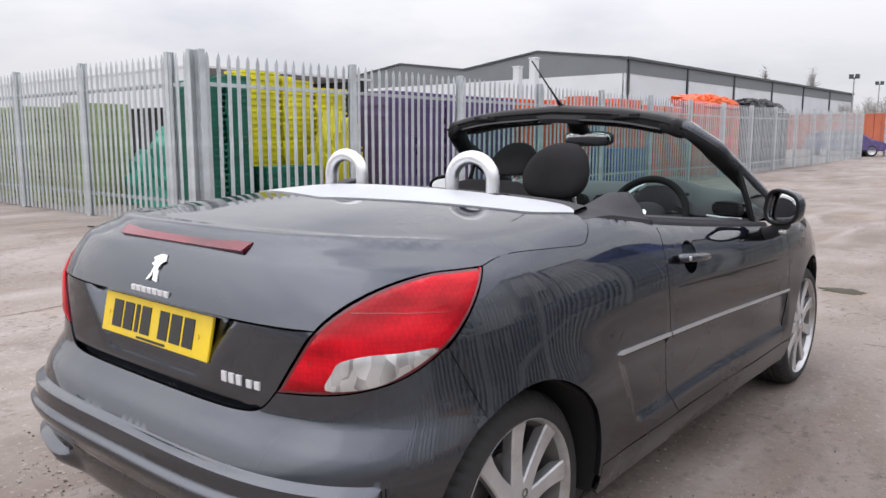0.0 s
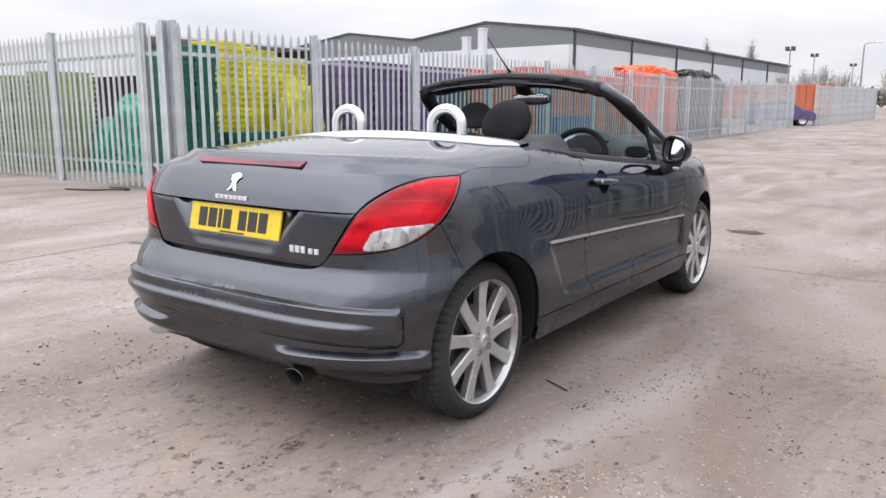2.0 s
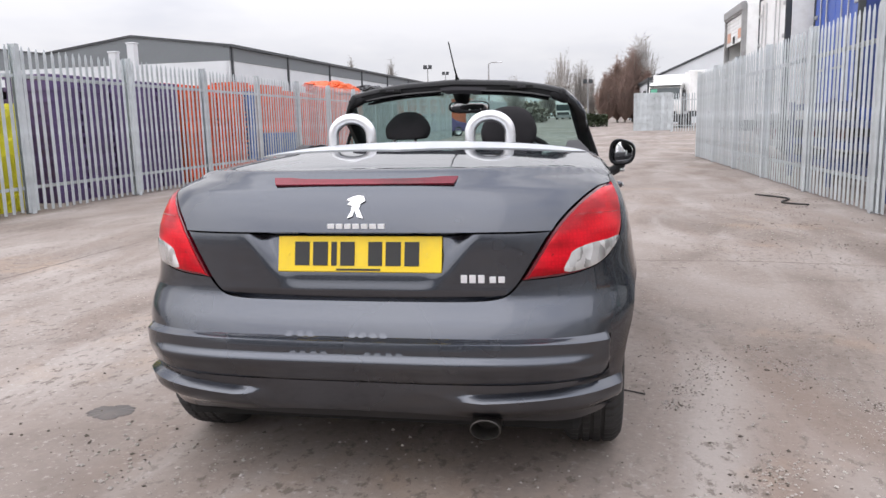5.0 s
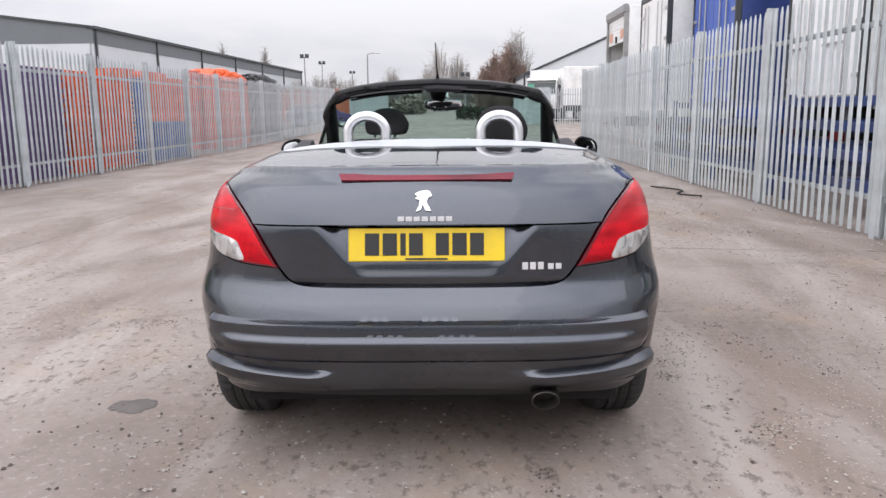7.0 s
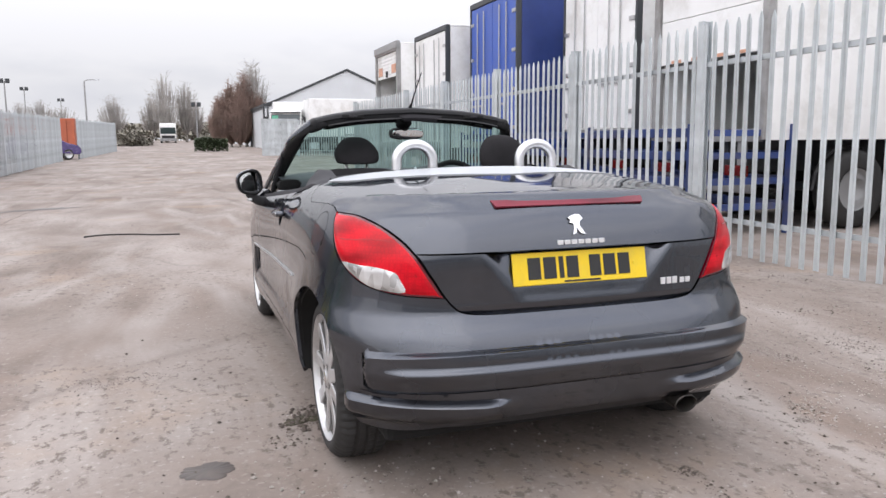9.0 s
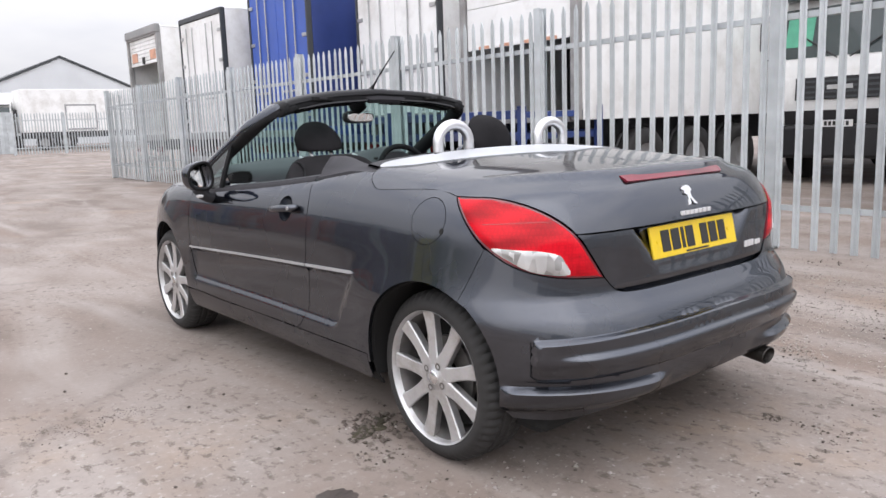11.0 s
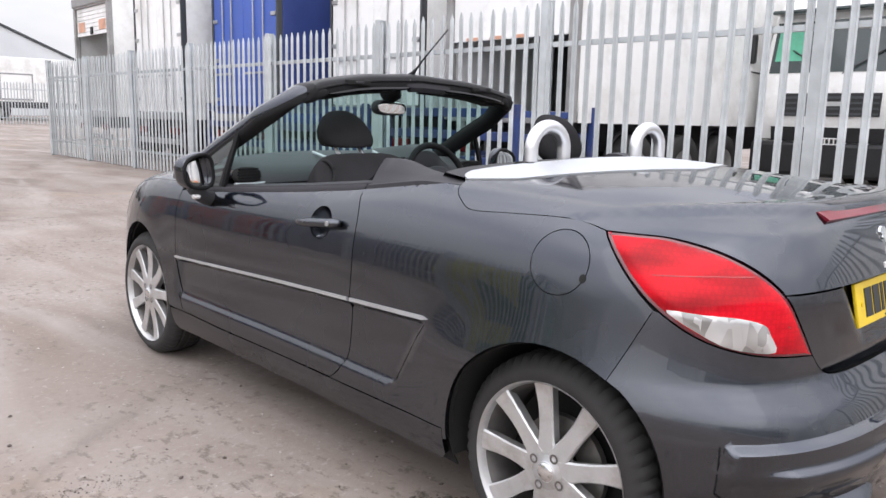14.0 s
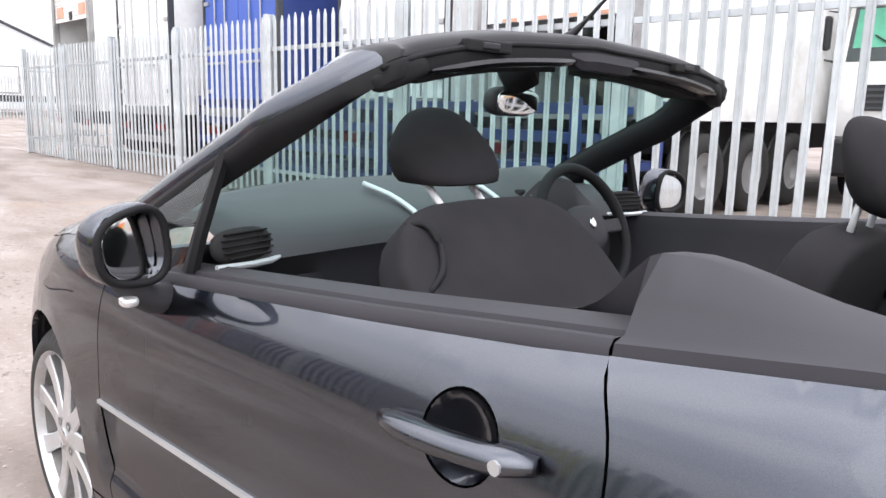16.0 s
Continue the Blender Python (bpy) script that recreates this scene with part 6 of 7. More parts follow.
# near-black inner shell and boxes, added to darken the gaps and block light
half = [(y, z) for y, z in rear_arch(-20, 110)]
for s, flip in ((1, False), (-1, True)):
    panel("gap_shade_side", side_points([(0.34, 0.18), (0.34, 0.33)] + rear_arch(4, 118)[::2] + [(-0.28, 0.72), (-0.28, 0.93), (0.1, 0.93), (0.46, 0.96), (0.86, 0.93), (1.3, 0.89), (2.0, 0.84), (2.7, 0.78), (2.83, 0.6)] + arc(*FRONT_ARCH, 40, 176)[::2] + [(2.14, 0.18)]), "side", car, HOLE, off=-0.028, depth=0.005, gap=0.0, res=0.06, flip=flip)
panel("gap_shade_tail", [(0.74, -0.3, 0.9), (0.74, -0.3, 0.3), (0.5, -0.5, 0.28), (-0.5, -0.5, 0.28), (-0.74, -0.3, 0.3), (-0.74, -0.3, 0.9), (-0.4, -0.45, 0.93), (0.4, -0.45, 0.93)], "tail", car, HOLE, off=-0.05, depth=0.005, gap=0, res=0.06)
part("underbody_light_block", box_bm(-0.68, 0.68, -0.40, 3.05, 0.17, 0.30, 0.03), HOLE, car)
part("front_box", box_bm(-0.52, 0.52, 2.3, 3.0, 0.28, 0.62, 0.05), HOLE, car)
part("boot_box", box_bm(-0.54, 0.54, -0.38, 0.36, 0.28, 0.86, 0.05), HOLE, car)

# ---- wheels ----
def tyre_bm():
    seg = 168
    prof = [(0.234, -0.014), (0.240, -0.006), (0.254, 0.0), (0.272, -0.003), (0.288, -0.014), (0.298, -0.026), (0.3045, -0.036), (0.307, -0.062), (0.300, -0.066), (0.300, -0.074), (0.308, -0.078), (0.308, -0.098), (0.301, -0.102), (0.301, -0.110), (0.308, -0.114), (0.308, -0.134), (0.300, -0.138), (0.300, -0.146), (0.307, -0.150), (0.3045, -0.174), (0.298, -0.186), (0.270, -0.205), (0.215, -0.198)]
    bm = bmesh.new()
    rings = []
    for j, (r, z) in enumerate(prof):
        ring = []
        for k in range(seg):
            cut = 0.008 if k % 3 == 0 and j in (4, 5, 6, 7, 18, 19, 20) else 0.005 if k % 3 == (1 if j < 11 else 2) and j in (10, 11, 14, 15) else 0.0
            a = 2 * math.pi * (k + 0.12 * (j - 11)) / seg
            ring.append(bm.verts.new(((r - cut) * math.cos(a), (r - cut) * math.sin(a), z)))
        rings.append(ring)
    for a, b in zip(rings, rings[1:]):
        for k in range(seg):
            bm.faces.new((a[k], a[(k + 1) % seg], b[(k + 1) % seg], b[k]))
    bmesh.ops.recalc_face_normals(bm, faces=bm.faces[:])
    return bm


def spoke_bm(angle):
    """One broad spoke from hub to rim, its face slightly dished."""
    rows = []
    for k in range(8):
        t = k / 7
        r = 0.045 + t * (0.2215 - 0.045)
        w = 0.0205 + 0.009 * t + 0.010 * (1 - t) ** 3 - 0.004 * math.sin(math.pi * t)
        z = -0.014 - 0.010 * math.sin(math.pi * t * 0.8) + 0.004 * t
        rows.append([(r, -w, z - 0.004), (r, -w * 0.82, z), (r, w * 0.82, z), (r, w, z - 0.004), (r, w * 0.75, z - 0.034), (r, -w * 0.75, z - 0.034)])
    bm = loft(rows, closed=True, caps=True)
    bm.transform(pose(0, 0, 0, 0, 0, angle))
    return bm


def road_wheel_thing(x, y, side, spin):
    w = new("wheel")
    w.parent = car
    w.matrix_basis = pose(x, y, 0.308, 90, 0, 90 * side) @ pose(0, 0, 0, 0, 0, spin)
    part("tyre", tyre_bm(), RUBBER, w, "black tyre with fine tread", smooth=True, angle=38)
    rim_bm = lathe_bm([(0.212, -0.19), (0.216, -0.17), (0.203, -0.12), (0.207, -0.05), (0.2175, -0.028), (0.222, -0.014), (0.2255, -0.006), (0.2285, -0.003), (0.2305, -0.010), (0.224, -0.02)], 72)
    rim = part("rim", rim_bm, [ALLOY, BARREL_ALLOY], w, "silver nine-spoke alloy wheel", smooth=True, angle=40)
    rim.matrix_basis = Matrix.Diagonal((1.05, 1.05, 1, 1))
    rim.data.polygons.foreach_set("material_index", [1 if p.center.z < -0.03 else 0 for p in rim.data.polygons])
    for k in range(9):
        part("spoke", spoke_bm(40 * k), ALLOY, rim, smooth=True, angle=35)
    hub = lathe_bm([(0.0, -0.009), (0.026, -0.009), (0.030, -0.013), (0.055, -0.016), (0.066, -0.022), (0.068, -0.05)], 40)
    part("hub", hub, ALLOY, rim, smooth=True, angle=40)
    part("centre_cap", lathe_bm([(0.0, -0.004), (0.02, -0.005), (0.025, -0.010)], 24), CHROME, rim, smooth=True)
    for k in range(4):
        a = math.radians(45 + 90 * k)
        bolt = lathe_bm([(0.0, -0.0165), (0.007, -0.0165), (0.0075, -0.0145), (0.0125, -0.0145)], 14)
        bolt.transform(pose(0.046 * math.cos(a), 0.046 * math.sin(a), 0.0015))
        part("wheel_bolt", bolt, BRAKE_STEEL, rim)
    part("brake_disc", lathe_bm([(0.06, -0.075), (0.135, -0.078), (0.137, -0.095), (0.06, -0.095)], 40), BRAKE_STEEL, w, smooth=True, angle=40)
    # near-black disc added for the shade behind the spokes
    part("wheel_shade_disc", lathe_bm([(0.0, -0.13), (0.20, -0.13), (0.20, -0.14), (0.0, -0.14)], 30), HOLE, w)
    return w


for x, y, side, spin in ((0.817, 0.0, 1, 8), (-0.817, 0.0, -1, 17), (0.812, 2.545, 1, 22), (-0.812, 2.545, -1, 5)):
    road_wheel_thing(x, y, side, spin)
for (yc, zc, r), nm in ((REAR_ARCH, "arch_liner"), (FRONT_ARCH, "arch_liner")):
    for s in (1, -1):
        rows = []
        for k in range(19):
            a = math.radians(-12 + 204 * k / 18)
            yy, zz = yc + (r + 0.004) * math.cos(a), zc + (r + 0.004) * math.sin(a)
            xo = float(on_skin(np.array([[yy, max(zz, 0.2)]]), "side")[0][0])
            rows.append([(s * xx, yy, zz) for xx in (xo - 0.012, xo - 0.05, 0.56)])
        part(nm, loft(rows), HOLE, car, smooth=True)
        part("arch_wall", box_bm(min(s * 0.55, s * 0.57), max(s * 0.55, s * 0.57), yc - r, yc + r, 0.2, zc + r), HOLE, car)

# ---- tail details ----
tilt = math.degrees(math.atan2(0.024, 0.109))
plate = part("number_plate", box_bm(-0.26, 0.26, -0.006, 0.003, -0.0555, 0.0555, 0.0025), PLATE_YELLOW, car, "yellow rear number plate")
plate.matrix_basis = pose(0, -0.511, 0.766, -tilt, 0, 0)
part("plate_holder", box_bm(-0.21, 0.21, 0.0035, 0.02, -0.045, 0.045, 0.003), BLACK_PLASTIC, plate)
x = -0.205
for wd in (0.048, 0.048, 0.018, 0.046, 0, 0.044, 0.048, 0.046):
    if wd:
        part("plate_bar", box_bm(x, x + wd, -0.0085, -0.0062, -0.036, 0.038, 0.001), INK, plate)
    x += (wd + 0.011) if wd else 0.032
for sx in (-0.215, 0.222):
    part("screw_cap", cyl_bm(0.006, 0.006, 0.003, 12, pose(sx - 0.012, -0.0075, 0.0, 90, 0, 0)), PLATE_YELLOW, plate)
part("maker_line", box_bm(-0.07, 0.07, -0.0075, -0.0062, -0.051, -0.045), INK, plate)


def tail_y(x, z):
    return float(on_skin(flat_tail(np.array([[x, -0.5, z]])), "tail")[0][1])


# maker's badge as a plain upright silver shape
shape = [(-0.022, -0.032), (-0.006, -0.026), (-0.002, -0.008), (0.010, -0.028), (0.028, -0.032), (0.022, -0.022), (0.012, -0.004), (0.016, 0.010), (0.030, 0.018), (0.022, 0.032), (0.006, 0.034), (-0.012, 0.030), (-0.028, 0.022), (-0.016, 0.016), (-0.026, 0.008), (-0.010, 0.004), (-0.012, -0.014)]
by, bz = tail_y(-0.01, 0.91), 0.91
lean = (tail_y(0, 0.935) - tail_y(0, 0.885)) / 0.05
v = [(-0.011 + px, by + lean * pz - d, bz + pz) for d in (0.006, 0.0005) for px, pz in shape]
k = len(shape)
mesh_object("badge", v, [tuple(range(k)), tuple(range(2 * k - 1, k - 1, -1))] + [(i, k + i, k + (i + 1) % k, (i + 1) % k) for i in range(k)], CHROME, boot, label="small chrome badge")
for i in range(7):
    xa = -0.094 + i * 0.0265
    y0 = tail_y(xa + 0.01, 0.853)
    part("name_bar", box_bm(xa, xa + 0.021, y0 - 0.005, y0 + 0.002, 0.846, 0.861, 0.001), LETTER_SILVER, boot)
for i in range(5):
    xa = 0.318 + i * 0.026 + (0.008 if i > 2 else 0)
    hgt = 0.024 if i < 3 else 0.019
    y0 = tail_y(xa + 0.01, 0.695)
    part("model_bar", box_bm(xa, xa + 0.019, y0 - 0.001, y0 + 0.006, 0.683, 0.683 + hgt, 0.001), LETTER_SILVER, boot)
pipe = lathe_bm([(0.030, -0.13), (0.036, -0.1), (0.038, 0.0), (0.035, 0.003), (0.032, -0.004), (0.030, -0.06), (0.0, -0.06)], 28)
pipe.transform(pose(0.394, -0.597, 0.250, 97, 0, 0) @ Matrix.Diagonal((1.25, 0.9, 1, 1)))
part("exhaust_pipe", pipe, SOOTY, car, "oval exhaust tailpipe", smooth=True, angle=40)

# ---- windscreen frame, cockpit ----
PILLAR = [(0.655, 1.455, 1.270), (0.668, 1.57, 1.235), (0.700, 1.842, 1.110), (0.738, 2.14, 0.965), (0.752, 2.28, 0.905)]
HEAD_REAR = smooth_curve([(0.0, 1.425), (0.3, 1.415), (0.5, 1.405), (0.6, 1.42), (0.66, 1.46)])
HEAD_TOP = smooth_curve([(0.0, 1.388), (0.3, 1.372), (0.5, 1.342), (0.6, 1.312), (0.66, 1.278)])
frame_thing = new("windscreen_frame")
frame_thing.parent = car
HEADER_BLACK = surface("black_header_paint", (0.010, 0.010, 0.011), rough=0.45, spec=0.28, vary=0.1, scale=4.0, bump=0.02)
HEADER_GLOSS = surface("glossy_black_header_trim", (0.005, 0.005, 0.006), rough=0.22, spec=0.4, vary=0.1, scale=6.0, bump=0.0)
# one hoop: left pillar, header, right pillar; each station holds the painted skin's points, then the rubber trim's
SKIN_AT = ((0.0, -0.022), (0.003, -0.010), (0.02, -0.001), (0.06, 0.004), (0.11, 0.0), (0.135, -0.012))
TRIM_AT = ((0.001, -0.023), (-0.006, -0.032), (-0.002, -0.056), (0.03, -0.064), (0.085, -0.058), (0.13, -0.03), (0.134, -0.014))


def pillar_station(y, side):
    p = np.array([np.interp(y, PILLAR_Y, [q[i] for q in PILLAR]) for i in range(3)])
    t = np.array([0.10, 0.90, -0.43])
    o = np.array([0.93, 0.0, 0.36])
    o = o - t * (o @ t) / (t @ t)
    o /= np.linalg.norm(o)
    u = np.cross(t / np.linalg.norm(t), o)
    u = u if u[2] > 0 else -u
    pt = lambda a, b: (p + a * o + b * u) * np.array([side, 1, 1])
    return [pt(*q) for q in ((0.008, -0.020), (0.014, -0.010), (0.015, 0.012), (0.008, 0.030), (-0.008, 0.038), (-0.03, 0.040))], [pt(*q) for q in ((0.0079, -0.0205), (0.006, -0.030), (-0.005, -0.042), (-0.04, -0.048), (-0.062, -0.02), (-0.06, 0.02), (-0.0305, 0.0385))]


def header_station(x):
    y, z = float(HEAD_REAR(abs(x))), float(HEAD_TOP(abs(x)))
    return [np.array((x, y + dy, z + dz)) for dy, dz in SKIN_AT], [np.array((x, y + dy, z + dz)) for dy, dz in TRIM_AT]


PILLAR_Y = [q[1] for q in PILLAR]
stations = [pillar_station(y, -1) for y in (2.28, 2.14, 2.0, 1.85, 1.72, 1.62)]
stations += [header_station(x) for x in (-0.595, -0.54, -0.45, -0.3, -0.15, 0.0, 0.15, 0.3, 0.45, 0.54, 0.595)]
stations += [pillar_station(y, 1) for y in (1.62, 1.72, 1.85, 2.0, 2.14, 2.28)]


def hoop_rows(which):
    cols = [spline([st[which][j] for st in stations], 5) for j in range(len(stations[0][which]))]
    return [[tuple(c[i]) for c in cols] for i in range(len(cols[0]))]


skin_part = part("frame_skin", loft(hoop_rows(0)), [PAINT, HEADER_BLACK], frame_thing, smooth=True, angle=50)
skin_part.data.polygons.foreach_set("material_index", [1 if abs(p.center.x) < 0.60 and p.center.y < 1.62 else 0 for p in skin_part.data.polygons])
part("frame_trim", loft(hoop_rows(1)), SEAL, frame_thing, "black rubber lining", smooth=True, angle=60)
for sx in (-0.36, 0.36):
    part("latch_plate", box_bm(sx - 0.06, sx + 0.06, 1.394, 1.416, 1.326, 1.348, 0.004), HOLE, frame_thing)
    part("latch", box_bm(sx - 0.022, sx + 0.022, 1.389, 1.398, 1.331, 1.343, 0.003), VINYL, frame_thing)


def header_strip(x0, x1, profile, n=14):
    """A moulding along the header's rear edge; profile: offsets in y and z, tapered at both ends."""
    rows = []
    for k in range(n + 1):
        x = x0 + (x1 - x0) * k / n
        y, z = float(HEAD_REAR(abs(x))), float(HEAD_TOP(abs(x)))
        full = min(1.0, 0.35 + 5.0 * min(k, n - k) / n)
        cy, cz = profile[0]
        rows.append([(x, y + cy + (dy - cy) * full, z + cz + (dz - cz) * full) for dy, dz in profile])
    return loft(rows, closed=True, caps=True)


part("header_seal", tube_bm(spline([(x, float(HEAD_REAR(abs(x))) - 0.004, float(HEAD_TOP(abs(x))) - 0.027) for x in np.linspace(-0.60, 0.60, 17)], 3), 0.0058, 8), SEAL, frame_thing, "rubber seal along the header", smooth=True)
for x0, x1 in ((-0.50, -0.06), (0.10, 0.54)):
    part("header_moulding", header_strip(x0, x1, ((0.0, -0.054), (-0.013, -0.052), (-0.017, -0.060), (-0.010, -0.068), (0.03, -0.070))), HEADER_GLOSS, frame_thing, "glossy black moulding under the header", smooth=True, angle=40)
part("header_moulding", header_strip(-0.085, 0.17, ((0.0, -0.040), (-0.010, -0.038), (-0.014, -0.056), (-0.004, -0.074), (0.03, -0.074))), VINYL, frame_thing, smooth=True, angle=40)
for sx in (-1, 1):
    cs = pillow((0.055, 0.022, 0.020), 3.6, 20, 12)
    cs.transform(pose(sx * 0.555, float(HEAD_REAR(0.555)) + 0.014, float(HEAD_TOP(0.555)) - 0.050, 0, sx * 22, sx * 18))
    part("corner_seal", cs, SEAL, frame_thing, "thick rubber corner seal", smooth=True)
for sx in (-1, 1):
    vis = [[(sx * xx, float(HEAD_REAR(xx)) + 0.035 + 0.10 * t, float(HEAD_TOP(xx)) - 0.066 + 0.004 * t) for t in (0, 0.5, 1)] for xx in (0.09, 0.2, 0.3, 0.4, 0.5)]
    vb = loft(vis)
    bmesh.ops.solidify(vb, geom=vb.faces[:], thickness=0.012)
    part("sun_visor", vb, SEAL, frame_thing, smooth=True, angle=40)

# windscreen glass
rows = []
edge = [np.array(p) for p in spline(PILLAR, 4)]
for i, e in enumerate(edge):
    v = i / (len(edge) - 1)
    row = []
    for k in range(17):
        a = -1 + k / 8
        hw = e[0] - 0.035
        row.append((a * hw, e[1] + 0.05 + (0.02 + 0.30 * v) * (1 - a * a) - 0.02 * (1 - v), e[2] - 0.0 + (0.075 - 0.045 * v) * (1 - abs(a) ** 2.2)))
    rows.append(row)
glass = part("windscreen", loft(rows), SCREEN_GLASS, frame_thing, "green tinted windscreen", smooth=True)
glass.visible_shadow = False
# mirror on its stalk
part("mirror_stalk", tube_bm([(0.0, 1.64, 1.340), (0.005, 1.64, 1.30), (0.02, 1.67, 1.28), (0.035, 1.70, 1.258)], [0.06, 0.05, 0.024, 0.014], 12), SEAL, frame_thing, smooth=True)
mb = pillow((0.118, 0.024, 0.036), 3.4)
mb.transform(pose(0.035, 1.69, 1.245, 6, 0, 13))
mir = part("rear_view_mirror", mb, TRIM, frame_thing, "black interior mirror", smooth=True)
mg = pillow((0.108, 0.004, 0.029), 3.6)
mg.transform(pose(0.035, 1.69, 1.245, 6, 0, 13) @ pose(0, -0.0225, 0))
part("mirror_glass", mg, MIRROR_GLASS, mir, smooth=True)
# aerial
part("aerial", tube_bm([(0, 1.494, 1.385), (0, 1.48, 1.397), (0, 1.455, 1.416), (-0.003, 1.40, 1.46), (-0.005, 1.254, 1.569)], [0.016, 0.010, 0.005, 0.0038, 0.003], 8), BLACK_PLASTIC, car, smooth=True)

# quarter lights and their bars, door tops, door linings
for s in (1, -1):
    blade = [[(s * x, y, z), (s * (x + 0.008), y + 0.012, z), (s * (x + 0.004), y + w, z), (s * (x - 0.012), y + w, z), (s * (x - 0.016), y + 0.004, z)] for x, y, z, w in ((0.700, 1.762, 1.140, 0.014), (0.728, 1.762, 1.06, 0.022), (0.756, 1.762, 0.98, 0.030), (0.779, 1.762, 0.90, 0.037))]
    part("quarter_light_bar", loft(blade, closed=True, caps=True), SEAL, car, smooth=True, angle=40)
    tri = [[(s * 0.700, 1.785, 1.128), (s * 0.706, 1.82, 1.11)], [(s * 0.727, 1.80, 1.055), (s * 0.722, 1.93, 1.045)], [(s * 0.752, 1.81, 0.98), (s * 0.738, 2.06, 0.985)], [(s * 0.775, 1.82, 0.895), (s * 0.760, 2.13, 0.905)]]
    q = part("quarter_light", loft(tri), SCREEN_GLASS, car)
    q.visible_shadow = False
    rows = []
    for y in np.linspace(0.843, 1.86, 12):
        z = float(np.interp(y, [b[0] for b in BELT[::-1]], [b[1] for b in BELT[::-1]]))
        x = float(on_skin(np.array([[y, z]]), "side")[0][0])
        rows.append([(s * (x + a), y, z + b) for a, b in ((-0.001, -0.010), (-0.002, 0.006), (-0.010, 0.016), (-0.022, 0.016), (-0.026, 0.006), (-0.030, 0.006), (-0.036, 0.020), (-0.075, 0.028), (-0.098, 0.018), (-0.104, -0.02), (-0.095, -0.10), (-0.12, -0.16), (-0.12, -0.5))])
    part("door_lining", loft(rows), VINYL, car, smooth=True, angle=45)
    rows = []
    for y in np.r_[np.linspace(0.42, 0.84, 13), np.linspace(0.855, 0.96, 6)]:
        z = float(np.interp(y, [b[0] for b in (BELT_BACK[::-1] + BELT[::-1][1:])], [b[1] for b in (BELT_BACK[::-1] + BELT[::-1][1:])]))
        x = float(on_skin(np.array([[y, min(z, 1.01)]]), "side")[0][0])
        hump = 0.078 * math.exp(-((y - 0.84) / (0.062 if y > 0.84 else 0.17)) ** 2) + 0.010
        tuck = -0.107 if y > 0.842 else 0.0
        fade = float(smooth_step(0.45, 0.60, y))
        rows.append([(s * (x - 0.003 * (1 - fade) + min(a, tuck - 0.2 * a if tuck else 9)), y, z + (b * fade - 0.002 * (1 - fade) if b > 0 else b)) for a, b in ((-0.001, -0.012), (-0.006, 0.012), (-0.025, 0.018), (-0.045, 0.018 + 0.4 * hump), (-0.09, 0.012 + hump), (-0.14, 0.008 + hump), (-0.165, -0.01), (-0.17, -0.12), (-0.17, -0.5))])
    part("quarter_trim", loft(rows), VINYL, car, smooth=True, angle=50)
    # door mirror
    c = Vector((s * 0.908, 1.755, 0.968))
    hb = pillow((0.071, 0.070, 0.073), 2.8, 32, 20)
    for v in hb.verts:
        v.co.z *= 1.0 - 0.16 * s * v.co.x / 0.08
    for v in hb.verts:
        if v.co.y < -0.02:
            v.co.y = -0.02 + (v.co.y + 0.02) * 0.16
            if (abs(v.co.x) / 0.066) ** 2.8 + (abs(v.co.z) / 0.066) ** 2.8 < 0.9:
                v.co.y = 0.012
    hb.transform(Matrix.Translation(c) @ pose(0, 0, 0, 0, s * 6, s * -10))
    dm = part("door_mirror", hb, PAINT, car, "dark grey door mirror", smooth=True, angle=50)
    rim = []
    for a in [2 * math.pi * k / 40 for k in range(40)]:
        ca, sa = math.cos(a), math.sin(a)
        k = (abs(ca) ** 2.8 + abs(sa) ** 2.8) ** (-1 / 2.8)
        rim.append((0.066 * k * ca, -0.031, 0.065 * k * sa * (1.0 - 0.15 * s * ca)))
    rb = tube_bm(rim, 0.0075, 8, closed=True)
    rb.transform(Matrix.Translation(c) @ pose(0, 0, 0, 0, s * 6, s * -10))
    part("mirror_rim", rb, SEAL, dm, smooth=True)
    gb = pillow((0.0600, 0.0008, 0.060), 2.8, 32, 10)
    for v in gb.verts:
        v.co.z *= 1.0 - 0.15 * s * v.co.x / 0.0625
    gb.transform(Matrix.Translation(c) @ pose(0, 0, 0, -2 if s > 0 else -4, s * 6, s * -10) @ pose(0, -0.016, 0, 0, 0, -12 if s > 0 else 16))
    part("mirror_glass", gb, MIRROR_GLASS, dm, smooth=True)
    arm = [(s * 0.90, 1.775, 0.905), (s * 0.875, 1.785, 0.872), (s * 0.845, 1.795, 0.855), (s * 0.80, 1.80, 0.85)]
    part("mirror_arm", tube_bm(arm, [0.04, 0.037, 0.038, 0.042], 12, flat=0.75), TRIM, dm, smooth=True)
    rp = pillow((0.016, 0.02, 0.011), 3.0, 14, 8)
    rp.transform(pose(s * 0.905, 1.752, 0.868))
    part("side_repeater", rp, CLEAR_LENS, dm, smooth=True)

# dashboard
rows = []
